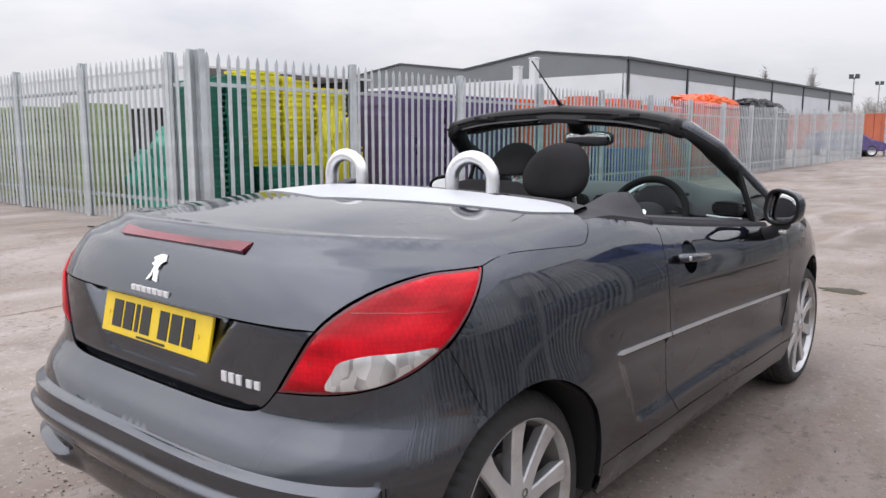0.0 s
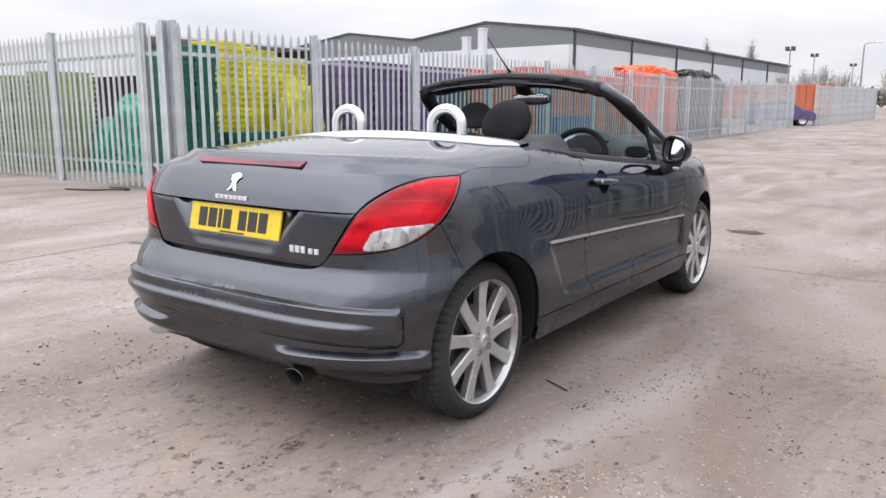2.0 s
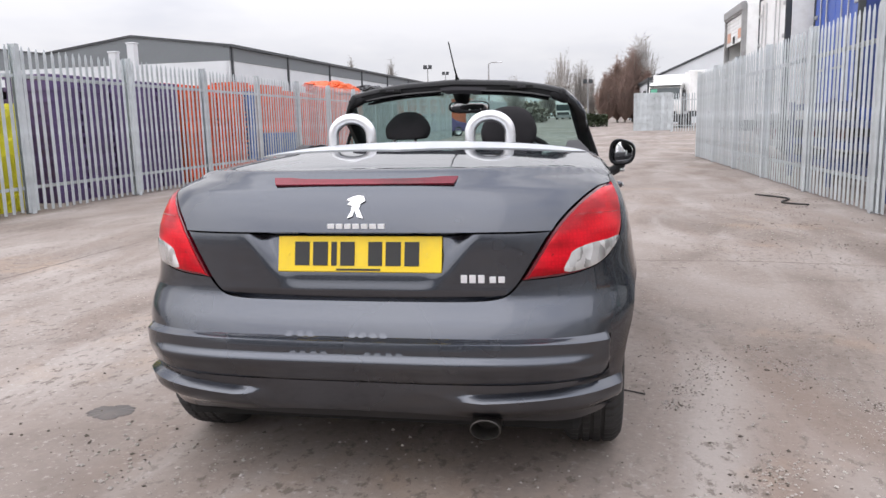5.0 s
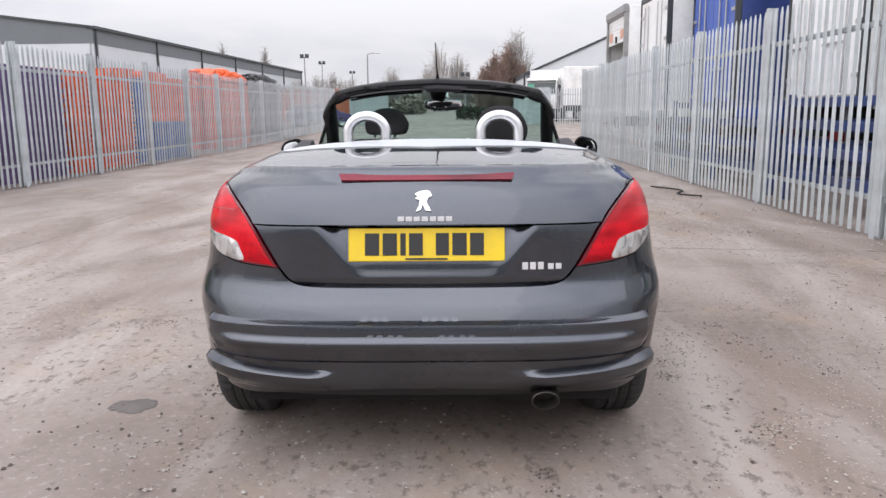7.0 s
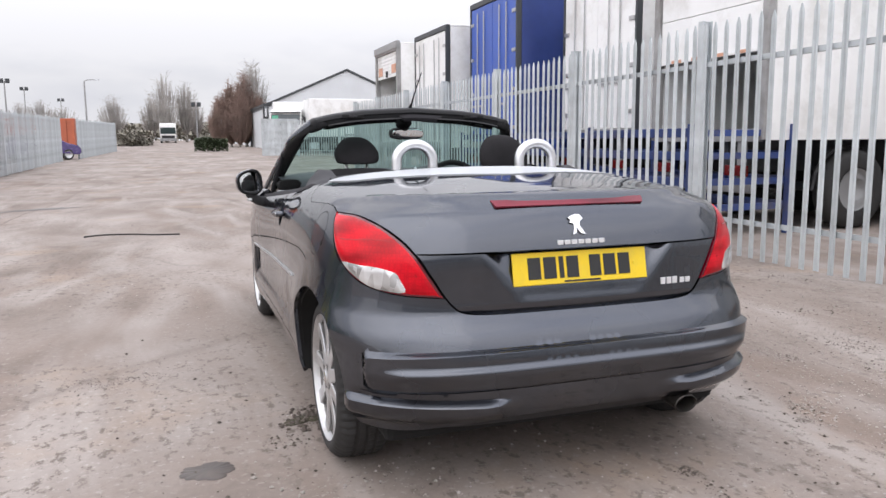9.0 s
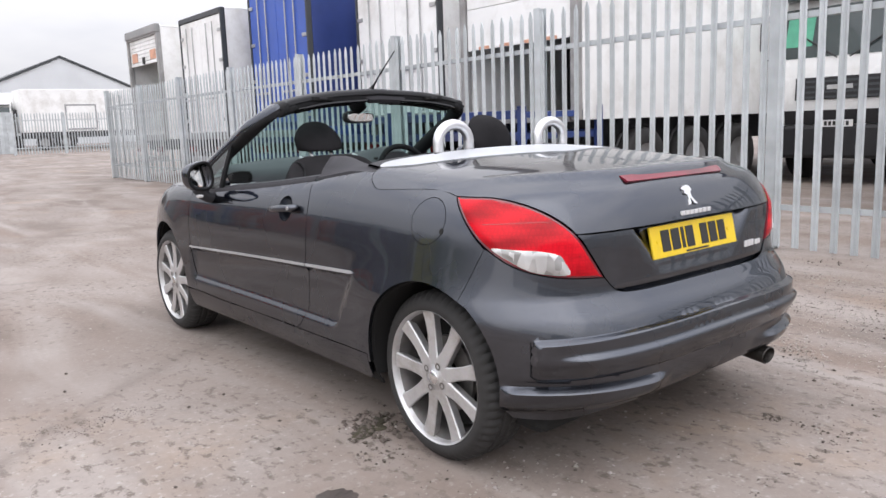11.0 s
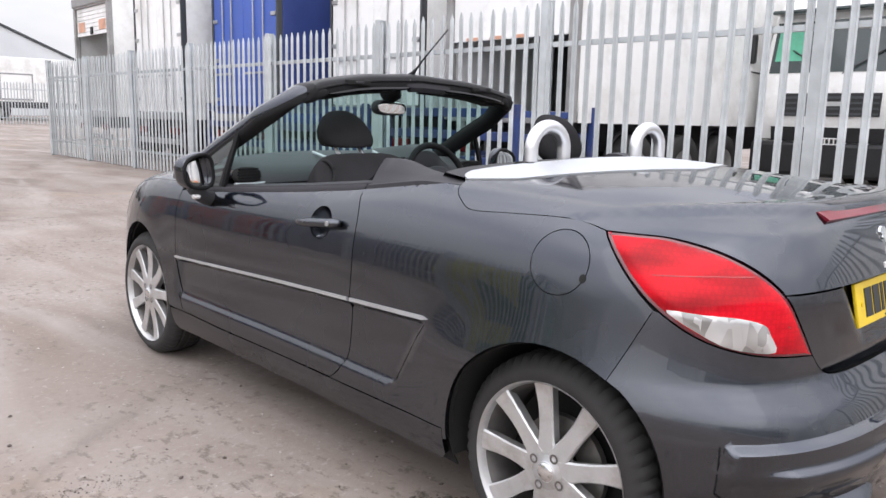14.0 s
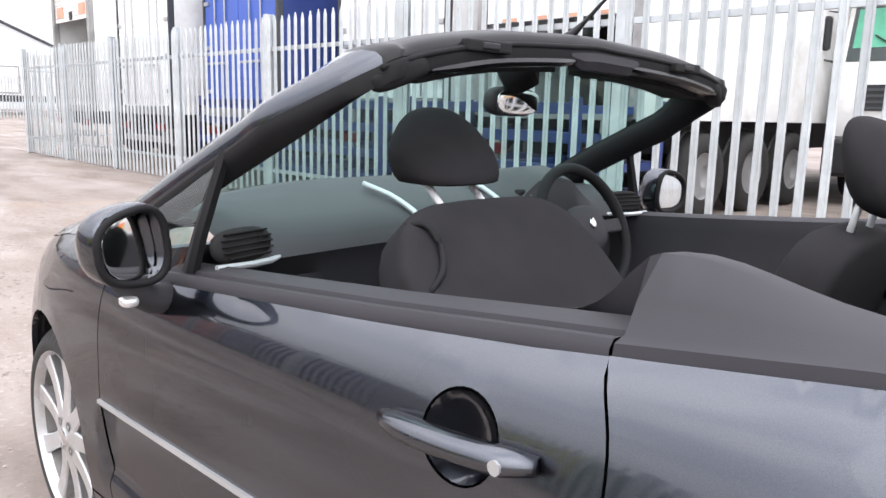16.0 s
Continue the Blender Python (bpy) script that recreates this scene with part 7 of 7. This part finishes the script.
for x in np.linspace(-0.715, 0.715, 31):
    bend = 0.07 * (x / 0.7) ** 2
    hood = 0.085 * math.exp(-((x - 0.35) / 0.13) ** 4)
    rows.append([(x, y, z) for y, z in ((2.43 - 3.6 * bend, 0.996 - 0.6 * bend), (2.2 - 2.0 * bend, 1.022 - 0.5 * bend), (2.0 - 0.8 * bend, 1.010 - 0.3 * bend + 0.5 * hood), (1.87 - 0.3 * bend, 0.980 + hood), (1.80 - 0.6 * bend, 0.948 + hood), (1.785 - 0.6 * bend, 0.91 + 0.6 * hood), (1.83, 0.85), (1.82, 0.70), (1.92, 0.52), (1.98, 0.30))])
DASH_SKIN = surface("soft_grey_dashboard_skin", (0.056, 0.058, 0.063), rough=0.62, spec=0.3, vary=0.1, scale=5.0, fine=500.0, bump=0.25, dist=0.0006)
dash = part("dashboard", loft(rows), DASH_SKIN, car, "dark grained dashboard", smooth=True, angle=50)
for xc, yc, turn in ((-0.672, 1.764, 14), (-0.09, 1.79, 0), (0.09, 1.79, 0), (0.672, 1.764, -14)):
    # an oval vent: dark throat, slats of an ellipse's lengths, silver lip below
    at = pose(xc, yc, 0.945, -14, 0, turn)
    throat = pillow((0.078, 0.020, 0.036), 2.6, 24, 12)
    throat.transform(at)
    vent = part("air_vent", throat, HOLE, dash, smooth=True)
    for k in range(5):
        zz = -0.024 + 0.012 * k
        hw = 0.074 * (1 - abs(zz / 0.036) ** 2.6) ** (1 / 2.6)
        sl = box_bm(-hw * 0.86, hw * 0.86, -0.0235, -0.012, zz - 0.0018, zz + 0.0018, 0.001)
        sl.transform(at)
        part("vent_slat", sl, SEAL, vent)
    lip = tube_bm([(-0.085, -0.014, -0.036), (0.0, -0.022, -0.042), (0.05, -0.021, -0.041), (0.085, -0.014, -0.036)], [0.006, 0.007, 0.007, 0.004], 8)
    lip.transform(at)
    part("vent_lip", lip, SILVER, vent, "silver lip")
part("instrument_face", box_bm(0.22, 0.48, 1.80, 1.835, 0.895, 1.005, 0.01), HOLE, dash)
for xc in (0.27, 0.35, 0.43):
    part("dial", cyl_bm(0.036, 0.04, 0.012, 24, pose(xc, 1.797, 0.955, 90, 0, 0)), SILVER if xc != 0.35 else VINYL, dash)
part("centre_stack", box_bm(-0.14, 0.14, 1.78, 1.86, 0.55, 0.88, 0.02), VINYL, dash)
for sx in (-1, 1):
    part("stack_strip", tube_bm(spline([(sx * 0.185, 2.0, 1.024), (sx * 0.170, 1.88, 0.994), (sx * 0.160, 1.785, 0.935), (sx * 0.150, 1.77, 0.80), (sx * 0.145, 1.775, 0.60)], 4), 0.008, 8), SILVER, dash, "silver strip beside the centre stack", smooth=True)
part("radio", box_bm(-0.1, 0.1, 1.772, 1.785, 0.74, 0.84, 0.006), HOLE, dash)
# steering wheel
SW = pose(0.345, 1.665, 0.898, 66, 0, 0)
ring = [(0.182 * math.cos(a), 0.182 * math.sin(a), 0) for a in [2 * math.pi * k / 48 for k in range(48)]]
sb = tube_bm(ring, 0.0165, 12, closed=True)
sb.transform(SW)
sw = part("steering_wheel", sb, SEAL, car, "black leather steering wheel", smooth=True)
hubb = pillow((0.085, 0.07, 0.03), 2.6)
hubb.transform(SW)
part("wheel_hub", hubb, VINYL, sw, smooth=True)
for a in (0, 180, 270):
    spoke = box_bm(0.06, 0.175, -0.02, 0.02, -0.012, 0.006, 0.005)
    spoke.transform(SW @ pose(0, 0, 0, 0, 0, a))
    part("wheel_spoke", spoke, SILVER if a == 270 else VINYL, sw)
em = pillow((0.014, 0.016, 0.004), 2.2, 12, 8)
em.transform(SW @ pose(0, 0.01, 0.032))
part("wheel_emblem", em, CHROME, sw)
part("column", tube_bm([(0.345, 1.685, 0.89), (0.345, 1.95, 0.80)], 0.045, 12), TRIM, sw, smooth=True)


# seats
def seat(x, y, back_lean, label, foot=0.52, head=0.0, wide=0.245, forward=False):
    """y: the foot of the backrest."""
    st = new("front_seat")
    st.parent = car
    st["label"] = label
    st.matrix_basis = pose(x, y, 0)
    cushion = pillow((0.25, 0.26, 0.09), 3.2)
    cushion.transform(pose(0, 0.27, 0.50, 8, 0, 0))
    part("seat_cushion", cushion, FABRIC, st, smooth=True)
    lean = pose(0, 0.0, foot, back_lean, 0, 0)
    bb = pillow((wide, 0.075, 0.27), 5.0, 40, 28)
    for v in bb.verts:
        v.co.x *= 1.0 - 0.17 * max(0, v.co.z / 0.27) ** 2
        if v.co.y < -0.045:
            v.co.y = -0.045 + 0.25 * (v.co.y + 0.045)
    bb.transform(lean @ pose(0, 0, 0.22))
    part("backrest", bb, FABRIC, st, smooth=True)
    hd = pillow((0.130 if forward else 0.132, 0.062, 0.090), 2.8, 32, 20)
    for v in hd.verts:
        up = v.co.z / 0.09
        v.co.x *= 1 - (0.30 if forward else 0.20) * max(0, up)
        if forward:
            v.co.y = v.co.y * (1.0 - 0.6 * up) - 0.034 * (1 - up)
            v.co.z = max(v.co.z, -0.06 + 0.25 * (v.co.z + 0.06))
        else:
            v.co.y += 0.045 * up - 0.025 * (v.co.x / 0.13) ** 2
    hd.transform(Matrix.Translation((0.03, 0.47, 1.135)) if forward else lean @ pose(0, 0.02, 0.625 + head))
    part("headrest", hd, FABRIC, st, smooth=True)
    top = lean @ Vector((0, 0.0, 0.45))
    tip = Vector((0.03, 0.45, 1.10)) if forward else lean @ Vector((0, 0.01, 0.60 + head))
    for sx in (-0.06, 0.06):
        part("headrest_post", tube_bm([top + Vector((sx, 0, 0)), tip + Vector((sx, 0, 0))], 0.0075, 10), LETTER_SILVER, st, smooth=True)
    side = -1 if x < 0 else 1
    lv = tube_bm(spline([(side * 0.215, -0.035, 0.45), (side * 0.19, -0.056, 0.435), (side * 0.182, -0.058, 0.39), (side * 0.205, -0.056, 0.34), (side * 0.245, -0.045, 0.31)], 4), 0.0065, 8)
    lv.transform(lean)
    part("tilt_lever", lv, SEAL, st, smooth=True)
    return st


seat(0.335, 1.085, 16, "charcoal cloth driver's seat")
seat(-0.335, 1.14, -41, "charcoal cloth passenger seat folded well forward", foot=0.655, wide=0.285, forward=True)
# rear bench, bulkhead, floor, console
for sx in (-0.32, 0.32):
    rb = pillow((0.27, 0.07, 0.26), 3.4, 28, 16)
    rb.transform(pose(sx, 0.62, 0.72, 14, 0, 0))
    part("rear_backrest", rb, FABRIC, car, smooth=True)
    rc = pillow((0.27, 0.2, 0.08), 3.2)
    rc.transform(pose(sx, 0.82, 0.5))
    part("rear_cushion", rc, FABRIC, car, smooth=True)
shelf = []
for x in np.linspace(-0.66, 0.66, 23):
    yb = float(np.interp(abs(x), [0, 0.261, 0.437, 0.58, 0.668], [0.405, 0.418, 0.462, 0.515, 0.495]))
    zt = 1.076 - 0.05 * (abs(x) / 0.72) ** 2.4
    shelf.append([(x, yb - 0.02, zt - 0.006), (x, yb + 0.06, zt + 0.004), (x, max(0.56, yb + 0.08), zt - 0.015), (x, max(0.585, yb + 0.09), zt - 0.07), (x, 0.60, 0.5)])
part("rear_shelf", loft(shelf), TRIM, car, smooth=True, angle=45)
part("carpet", box_bm(-0.66, 0.66, 0.5, 2.1, 0.29, 0.33), FABRIC, car)
part("centre_console", box_bm(-0.11, 0.11, 1.0, 1.85, 0.3, 0.60, 0.04), VINYL, car)
part("gear_lever", tube_bm([(0, 1.62, 0.6), (0, 1.60, 0.74), (0, 1.595, 0.78)], [0.03, 0.012, 0.024], 12), VINYL, car, smooth=True)
# roll hoops
HOOP_SILVER = surface("satin_chrome", (0.74, 0.74, 0.75), rough=0.36, metal=1.0, vary=0.05, bump=0.02)
for sx in (-0.298, 0.298):
    pts = [(0.084, 0.0)] + [(0.084 * math.cos(a), 0.062 + 0.072 * math.sin(a)) for a in [math.pi * k / 26 for k in range(27)]] + [(-0.084, 0.0)]
    tube = tube_bm([(px, pz, 0) for px, pz in pts], 0.0225, 18)
    tube.transform(pose(sx, 0.452, 1.05, 90, 0, 0))
    hoop = part("roll_hoop", tube, HOOP_SILVER, car, "satin chrome roll hoop", smooth=True, angle=60)
    part("hoop_foot", box_bm(sx - 0.125, sx + 0.125, 0.42, 0.49, 1.052, 1.072, 0.008), SEAL, hoop)

# ---- grit, stones and litter on the ground ----
STONE = surface("pale_grit", (0.36, 0.325, 0.295), rough=0.9, vary=0.35, scale=0.9, fine=12.0, bump=0.0)
DARK_CLOD = surface("dark_dirt_clods", (0.10, 0.082, 0.069), rough=0.95, vary=0.3, scale=2.0, bump=0.0)
WET = surface("damp_dark_patch", (0.085, 0.070, 0.062), rough=0.5, vary=0.25, scale=9.0, fine=80.0, bump=0.2)
MOSS = surface("dark_dead_moss", (0.055, 0.048, 0.03), rough=0.95, vary=0.4, scale=8.0)


def grit(name, zones, mat, label, seed):
    """Loose stones: squashed, irregular eight-faced lumps."""
    rng = random.Random(seed)
    v, f = [], []
    for xc, yc, rad, n, lo, hi in zones:
        for _ in range(n):
            a, d = rng.uniform(0, 6.28), rad * rng.random() ** 0.6
            p = Vector((xc + d * math.cos(a), yc + d * math.sin(a), 0))
            r = lo + (hi - lo) * rng.random() ** 3
            p.z = ground_z(p.y) + r * 0.3
            k = len(v)
            tw = rng.uniform(0, 6.28)
            v += [p + Vector((r * rng.uniform(0.6, 1.2) * math.cos(tw + q * 1.5708), r * rng.uniform(0.6, 1.2) * math.sin(tw + q * 1.5708), rng.uniform(-0.1, 0.1) * r)) for q in range(4)]
            v += [p + Vector((0, 0, r * rng.uniform(0.4, 0.7))), p - Vector((0, 0, r * 0.5))]
            f += [(k + q, k + (q + 1) % 4, k + 4) for q in range(4)] + [(k + (q + 1) % 4, k + q, k + 5) for q in range(4)]
    return tagged(mesh_object(name, v, f, mat), label=label, category="gravel", kind="stuff")


spot_rng = random.Random(12)
SPOTS = [(1.0 + 2.4 * spot_rng.random(), -1.6 + 3.4 * spot_rng.random(), spot_rng.uniform(0.06, 0.28), spot_rng.randint(14, 44), 0.0015, 0.0065) for _ in range(80)]
SPOTS += [(-1.0 + 2.2 * spot_rng.random(), -1.9 + 1.2 * spot_rng.random(), spot_rng.uniform(0.05, 0.2), spot_rng.randint(6, 20), 0.002, 0.007) for _ in range(26)]
SPOTS += [(2.4 + 1.3 * spot_rng.random(), -2 + 12 * spot_rng.random(), spot_rng.uniform(0.1, 0.4), spot_rng.randint(10, 34), 0.003, 0.012) for _ in range(60)]
STREAKS = []
for (xa, ya), (xb, yb), rad, n in (((1.06, 0.33), (1.30, 0.92), 0.09, 420), ((1.21, -0.38), (1.39, -0.16), 0.10, 260), ((1.52, 1.15), (1.83, 0.39), 0.11, 420), ((1.9, -0.6), (2.5, 0.7), 0.16, 500), ((2.2, -1.2), (1.4, -0.9), 0.14, 260), ((-0.95, -0.35), (-0.55, -0.25), 0.08, 60)):
    for k in range(7):
        STREAKS.append((xa + (xb - xa) * k / 6, ya + (yb - ya) * k / 6, rad * spot_rng.uniform(0.6, 1.3), n // 7, 0.0015, 0.0080))
# dirt gathered along the worn slab joint and in two scuffs beside the car
SCUFFS = []
for (xa, ya), (xb, yb), rad, n in (((-1.35, -0.88), (0.8, -0.89), 0.022, 420), ((-1.86, 1.32), (-1.42, 1.27), 0.05, 260), ((-1.80, 1.19), (-1.60, 1.22), 0.05, 110)):
    for k in range(24):
        SCUFFS.append((xa + (xb - xa) * k / 23 + spot_rng.uniform(-0.02, 0.02), ya + (yb - ya) * k / 23 + spot_rng.uniform(-0.012, 0.012), rad * spot_rng.uniform(0.5, 1.6), int(n / 24 * spot_rng.uniform(0.2, 1.8)), 0.0012, 0.0055))
grit("loose_grit", SPOTS[::2] + STREAKS + [(0, 0, 5.0, 3000, 0.002, 0.010), (2.3, 1.0, 2.0, 2600, 0.002, 0.009), (2.3, -0.5, 1.5, 1900, 0.002, 0.009), (0.8, -1.2, 1.4, 400, 0.002, 0.008), (-0.9, -0.5, 0.5, 260, 0.003, 0.014), (3.1, 5, 2.0, 900, 0.003, 0.016)], STONE, "pale loose grit scattered over the yard", 1)
grit("dirt_clods", SCUFFS + SPOTS[1::2] + STREAKS[::2] + [(0.39, -0.62, 0.045, 90, 0.002, 0.009), (0.40, -0.72, 0.03, 14, 0.002, 0.008), (0.39, -0.79, 0.05, 26, 0.002, 0.009), (0.43, -0.90, 0.05, 20, 0.002, 0.008), (0.2, -0.5, 2.6, 150, 0.003, 0.013), (2.3, 0.4, 1.9, 1100, 0.0015, 0.007), (0.9, -1.6, 1.0, 200, 0.003, 0.010), (-1.5, 0.5, 1.6, 60, 0.003, 0.012), (-0.80, 0.40, 0.16, 200, 0.004, 0.02), (-0.92, 0.17, 0.10, 60, 0.003, 0.01), (-1.1, -0.35, 0.5, 60, 0.004, 0.012)], DARK_CLOD, "dark clods of dirt scattered over the yard", 2)


def patch(name, x, y, rx, ry, mat, label, seed, rz=0.0, rough=0.35):
    """A flat stain with a ragged edge."""
    n = 56
    pts = []
    for k in range(n):
        a = 2 * math.pi * k / n
        q = 1 + rough * noise.noise(Vector((math.cos(a) * 1.3, math.sin(a) * 1.3, seed * 3.1))) + 0.5 * rough * noise.noise(Vector((math.cos(a) * 5, math.sin(a) * 5, seed)))
        pts.append((rx * q * math.cos(a), ry * q * math.sin(a)))
    v = [(px * sc, py * sc, hh) for sc, hh in ((1.0, 0.001), (0.93, 0.0045)) for px, py in pts] + [(0, 0, 0.0048)]
    f = [(k, (k + 1) % n, n + (k + 1) % n, n + k) for k in range(n)] + [(n + k, n + (k + 1) % n, 2 * n) for k in range(n)]
    ob = mesh_object(name, v, f, mat, smooth=True)
    ob.matrix_world = pose(x, y, ground_z(y), 0, 0, rz)
    return tagged(ob, label=label, category="stain")


patch("damp_patch", -1.255, -0.01, 0.105, 0.075, WET, "small dark damp patch on the ground", 1)
patch("moss_patch", -0.80, 0.41, 0.10, 0.06, MOSS, "clump of dark dead moss beside the rear wheel", 4, 30, 0.7)


def cable(name, pts, r, label):
    ob = part(name, tube_bm([tuple(p) for p in spline(pts, 6)], r, 6), RUBBER, None, smooth=True)
    return tagged(ob, label=label, category="cable")


cable("old_cable", [(-2.46, 7.86, 0.008), (-2.25, 8.0, 0.008), (-1.9, 7.95, 0.008), (-1.6, 7.78, 0.008), (-1.3, 7.72, 0.008)], 0.012, "length of black cable lying across the lane")
cable("old_cable", [(-8.8, 3.42, 0.012), (-8.4, 3.56, 0.012), (-8.1, 3.74, 0.02), (-7.95, 3.92, 0.012), (-8.2, 4.02, 0.012), (-8.5, 3.95, 0.012)], 0.012, "loop of black wire lying below the fence")
cable("old_cable", [(3.2, 9.0, 0.012), (3.5, 8.4, 0.012), (3.3, 7.9, 0.012), (3.55, 7.6, 0.012)], 0.012, "black wire lying below the fence")
cable("thin_stick", [(0.815, 0.50, 0.005), (0.88, 0.47, 0.005), (0.945, 0.437, 0.005)], 0.003, "thin dry stick on the ground")

patch("damp_patch", 0.40, 5.33, 0.16, 0.10, MOSS, "dark tuft of dead weed on the lane", 8, 5, 0.8)
patch("damp_patch", -3.75, 1.46, 0.14, 0.05, WET, "small dark scrape on the ground", 9, 10, 0.8)
patch("damp_patch", -3.75, 12.8, 0.7, 0.22, WET, "long dark damp streak across the lane", 10, 30, 0.9)


CRACK = surface("dirt_filled_crack", (0.175, 0.142, 0.122), rough=0.95, vary=0.35, scale=7.0, fine=60.0, bump=0.2)


def crack(name, pts, width, label, seed, wander=0.02):
    """A thin broken line of dirt and crumbled edge along a joint or scrape."""
    rng = random.Random(seed)
    line = [Vector((p[0], p[1], 0)) for p in spline([(x, y, 0) for x, y in pts], 10)]
    dense_line = []
    for a, b in zip(line, line[1:]):
        n = max(1, int((b - a).length / 0.03))
        dense_line += [a.lerp(b, k / n) for k in range(n)]
    v, f, prev = [], [], None
    for i, p in enumerate(dense_line[:-1]):
        d = (dense_line[i + 1] - p).normalized()
        side = Vector((-d.y, d.x, 0))
        mid = p + side * wander * noise.noise(Vector((p.x * 2.3, p.y * 2.3, seed)))
        w = width * (0.55 + 0.9 * abs(noise.noise(Vector((p.x * 7, p.y * 7, seed + 5.0))))) * rng.uniform(0.6, 1.2)
        z = ground_z(p.y) + 0.003
        k = len(v)
        v += [mid - side * w + Vector((0, 0, z - 0.0015)), mid + Vector((0, 0, z)), mid + side * w + Vector((0, 0, z - 0.0015))]
        if prev is not None:
            f += [(prev, k, k + 1, prev + 1), (prev + 1, k + 1, k + 2, prev + 2)]
        prev = k
    ob = mesh_object(name, v, f, CRACK)
    return tagged(ob, label=label, category="crack")


crack("slab_joint", [(-3.87, -2.5), (-3.88, 0.3), (-3.93, 1.2), (-3.88, 4.0), (-3.84, 6.5), (-3.83, 9.4), (-3.80, 12.0), (-3.62, 13.8), (-3.6, 20.0)], 0.018, "dirt-filled joint running along the concrete lane", 4)
crack("slab_joint", [(0.9, 3.62), (2.01, 3.59), (2.52, 3.52), (3.06, 3.42), (3.9, 3.40)], 0.012, "dirt-filled joint reaching from the car to the fence", 5)
crack("ground_scrape", [(-4.95, 8.02), (-4.75, 8.1), (-4.5, 7.98)], 0.05, "dark scrape across the concrete lane", 10, 0.05)
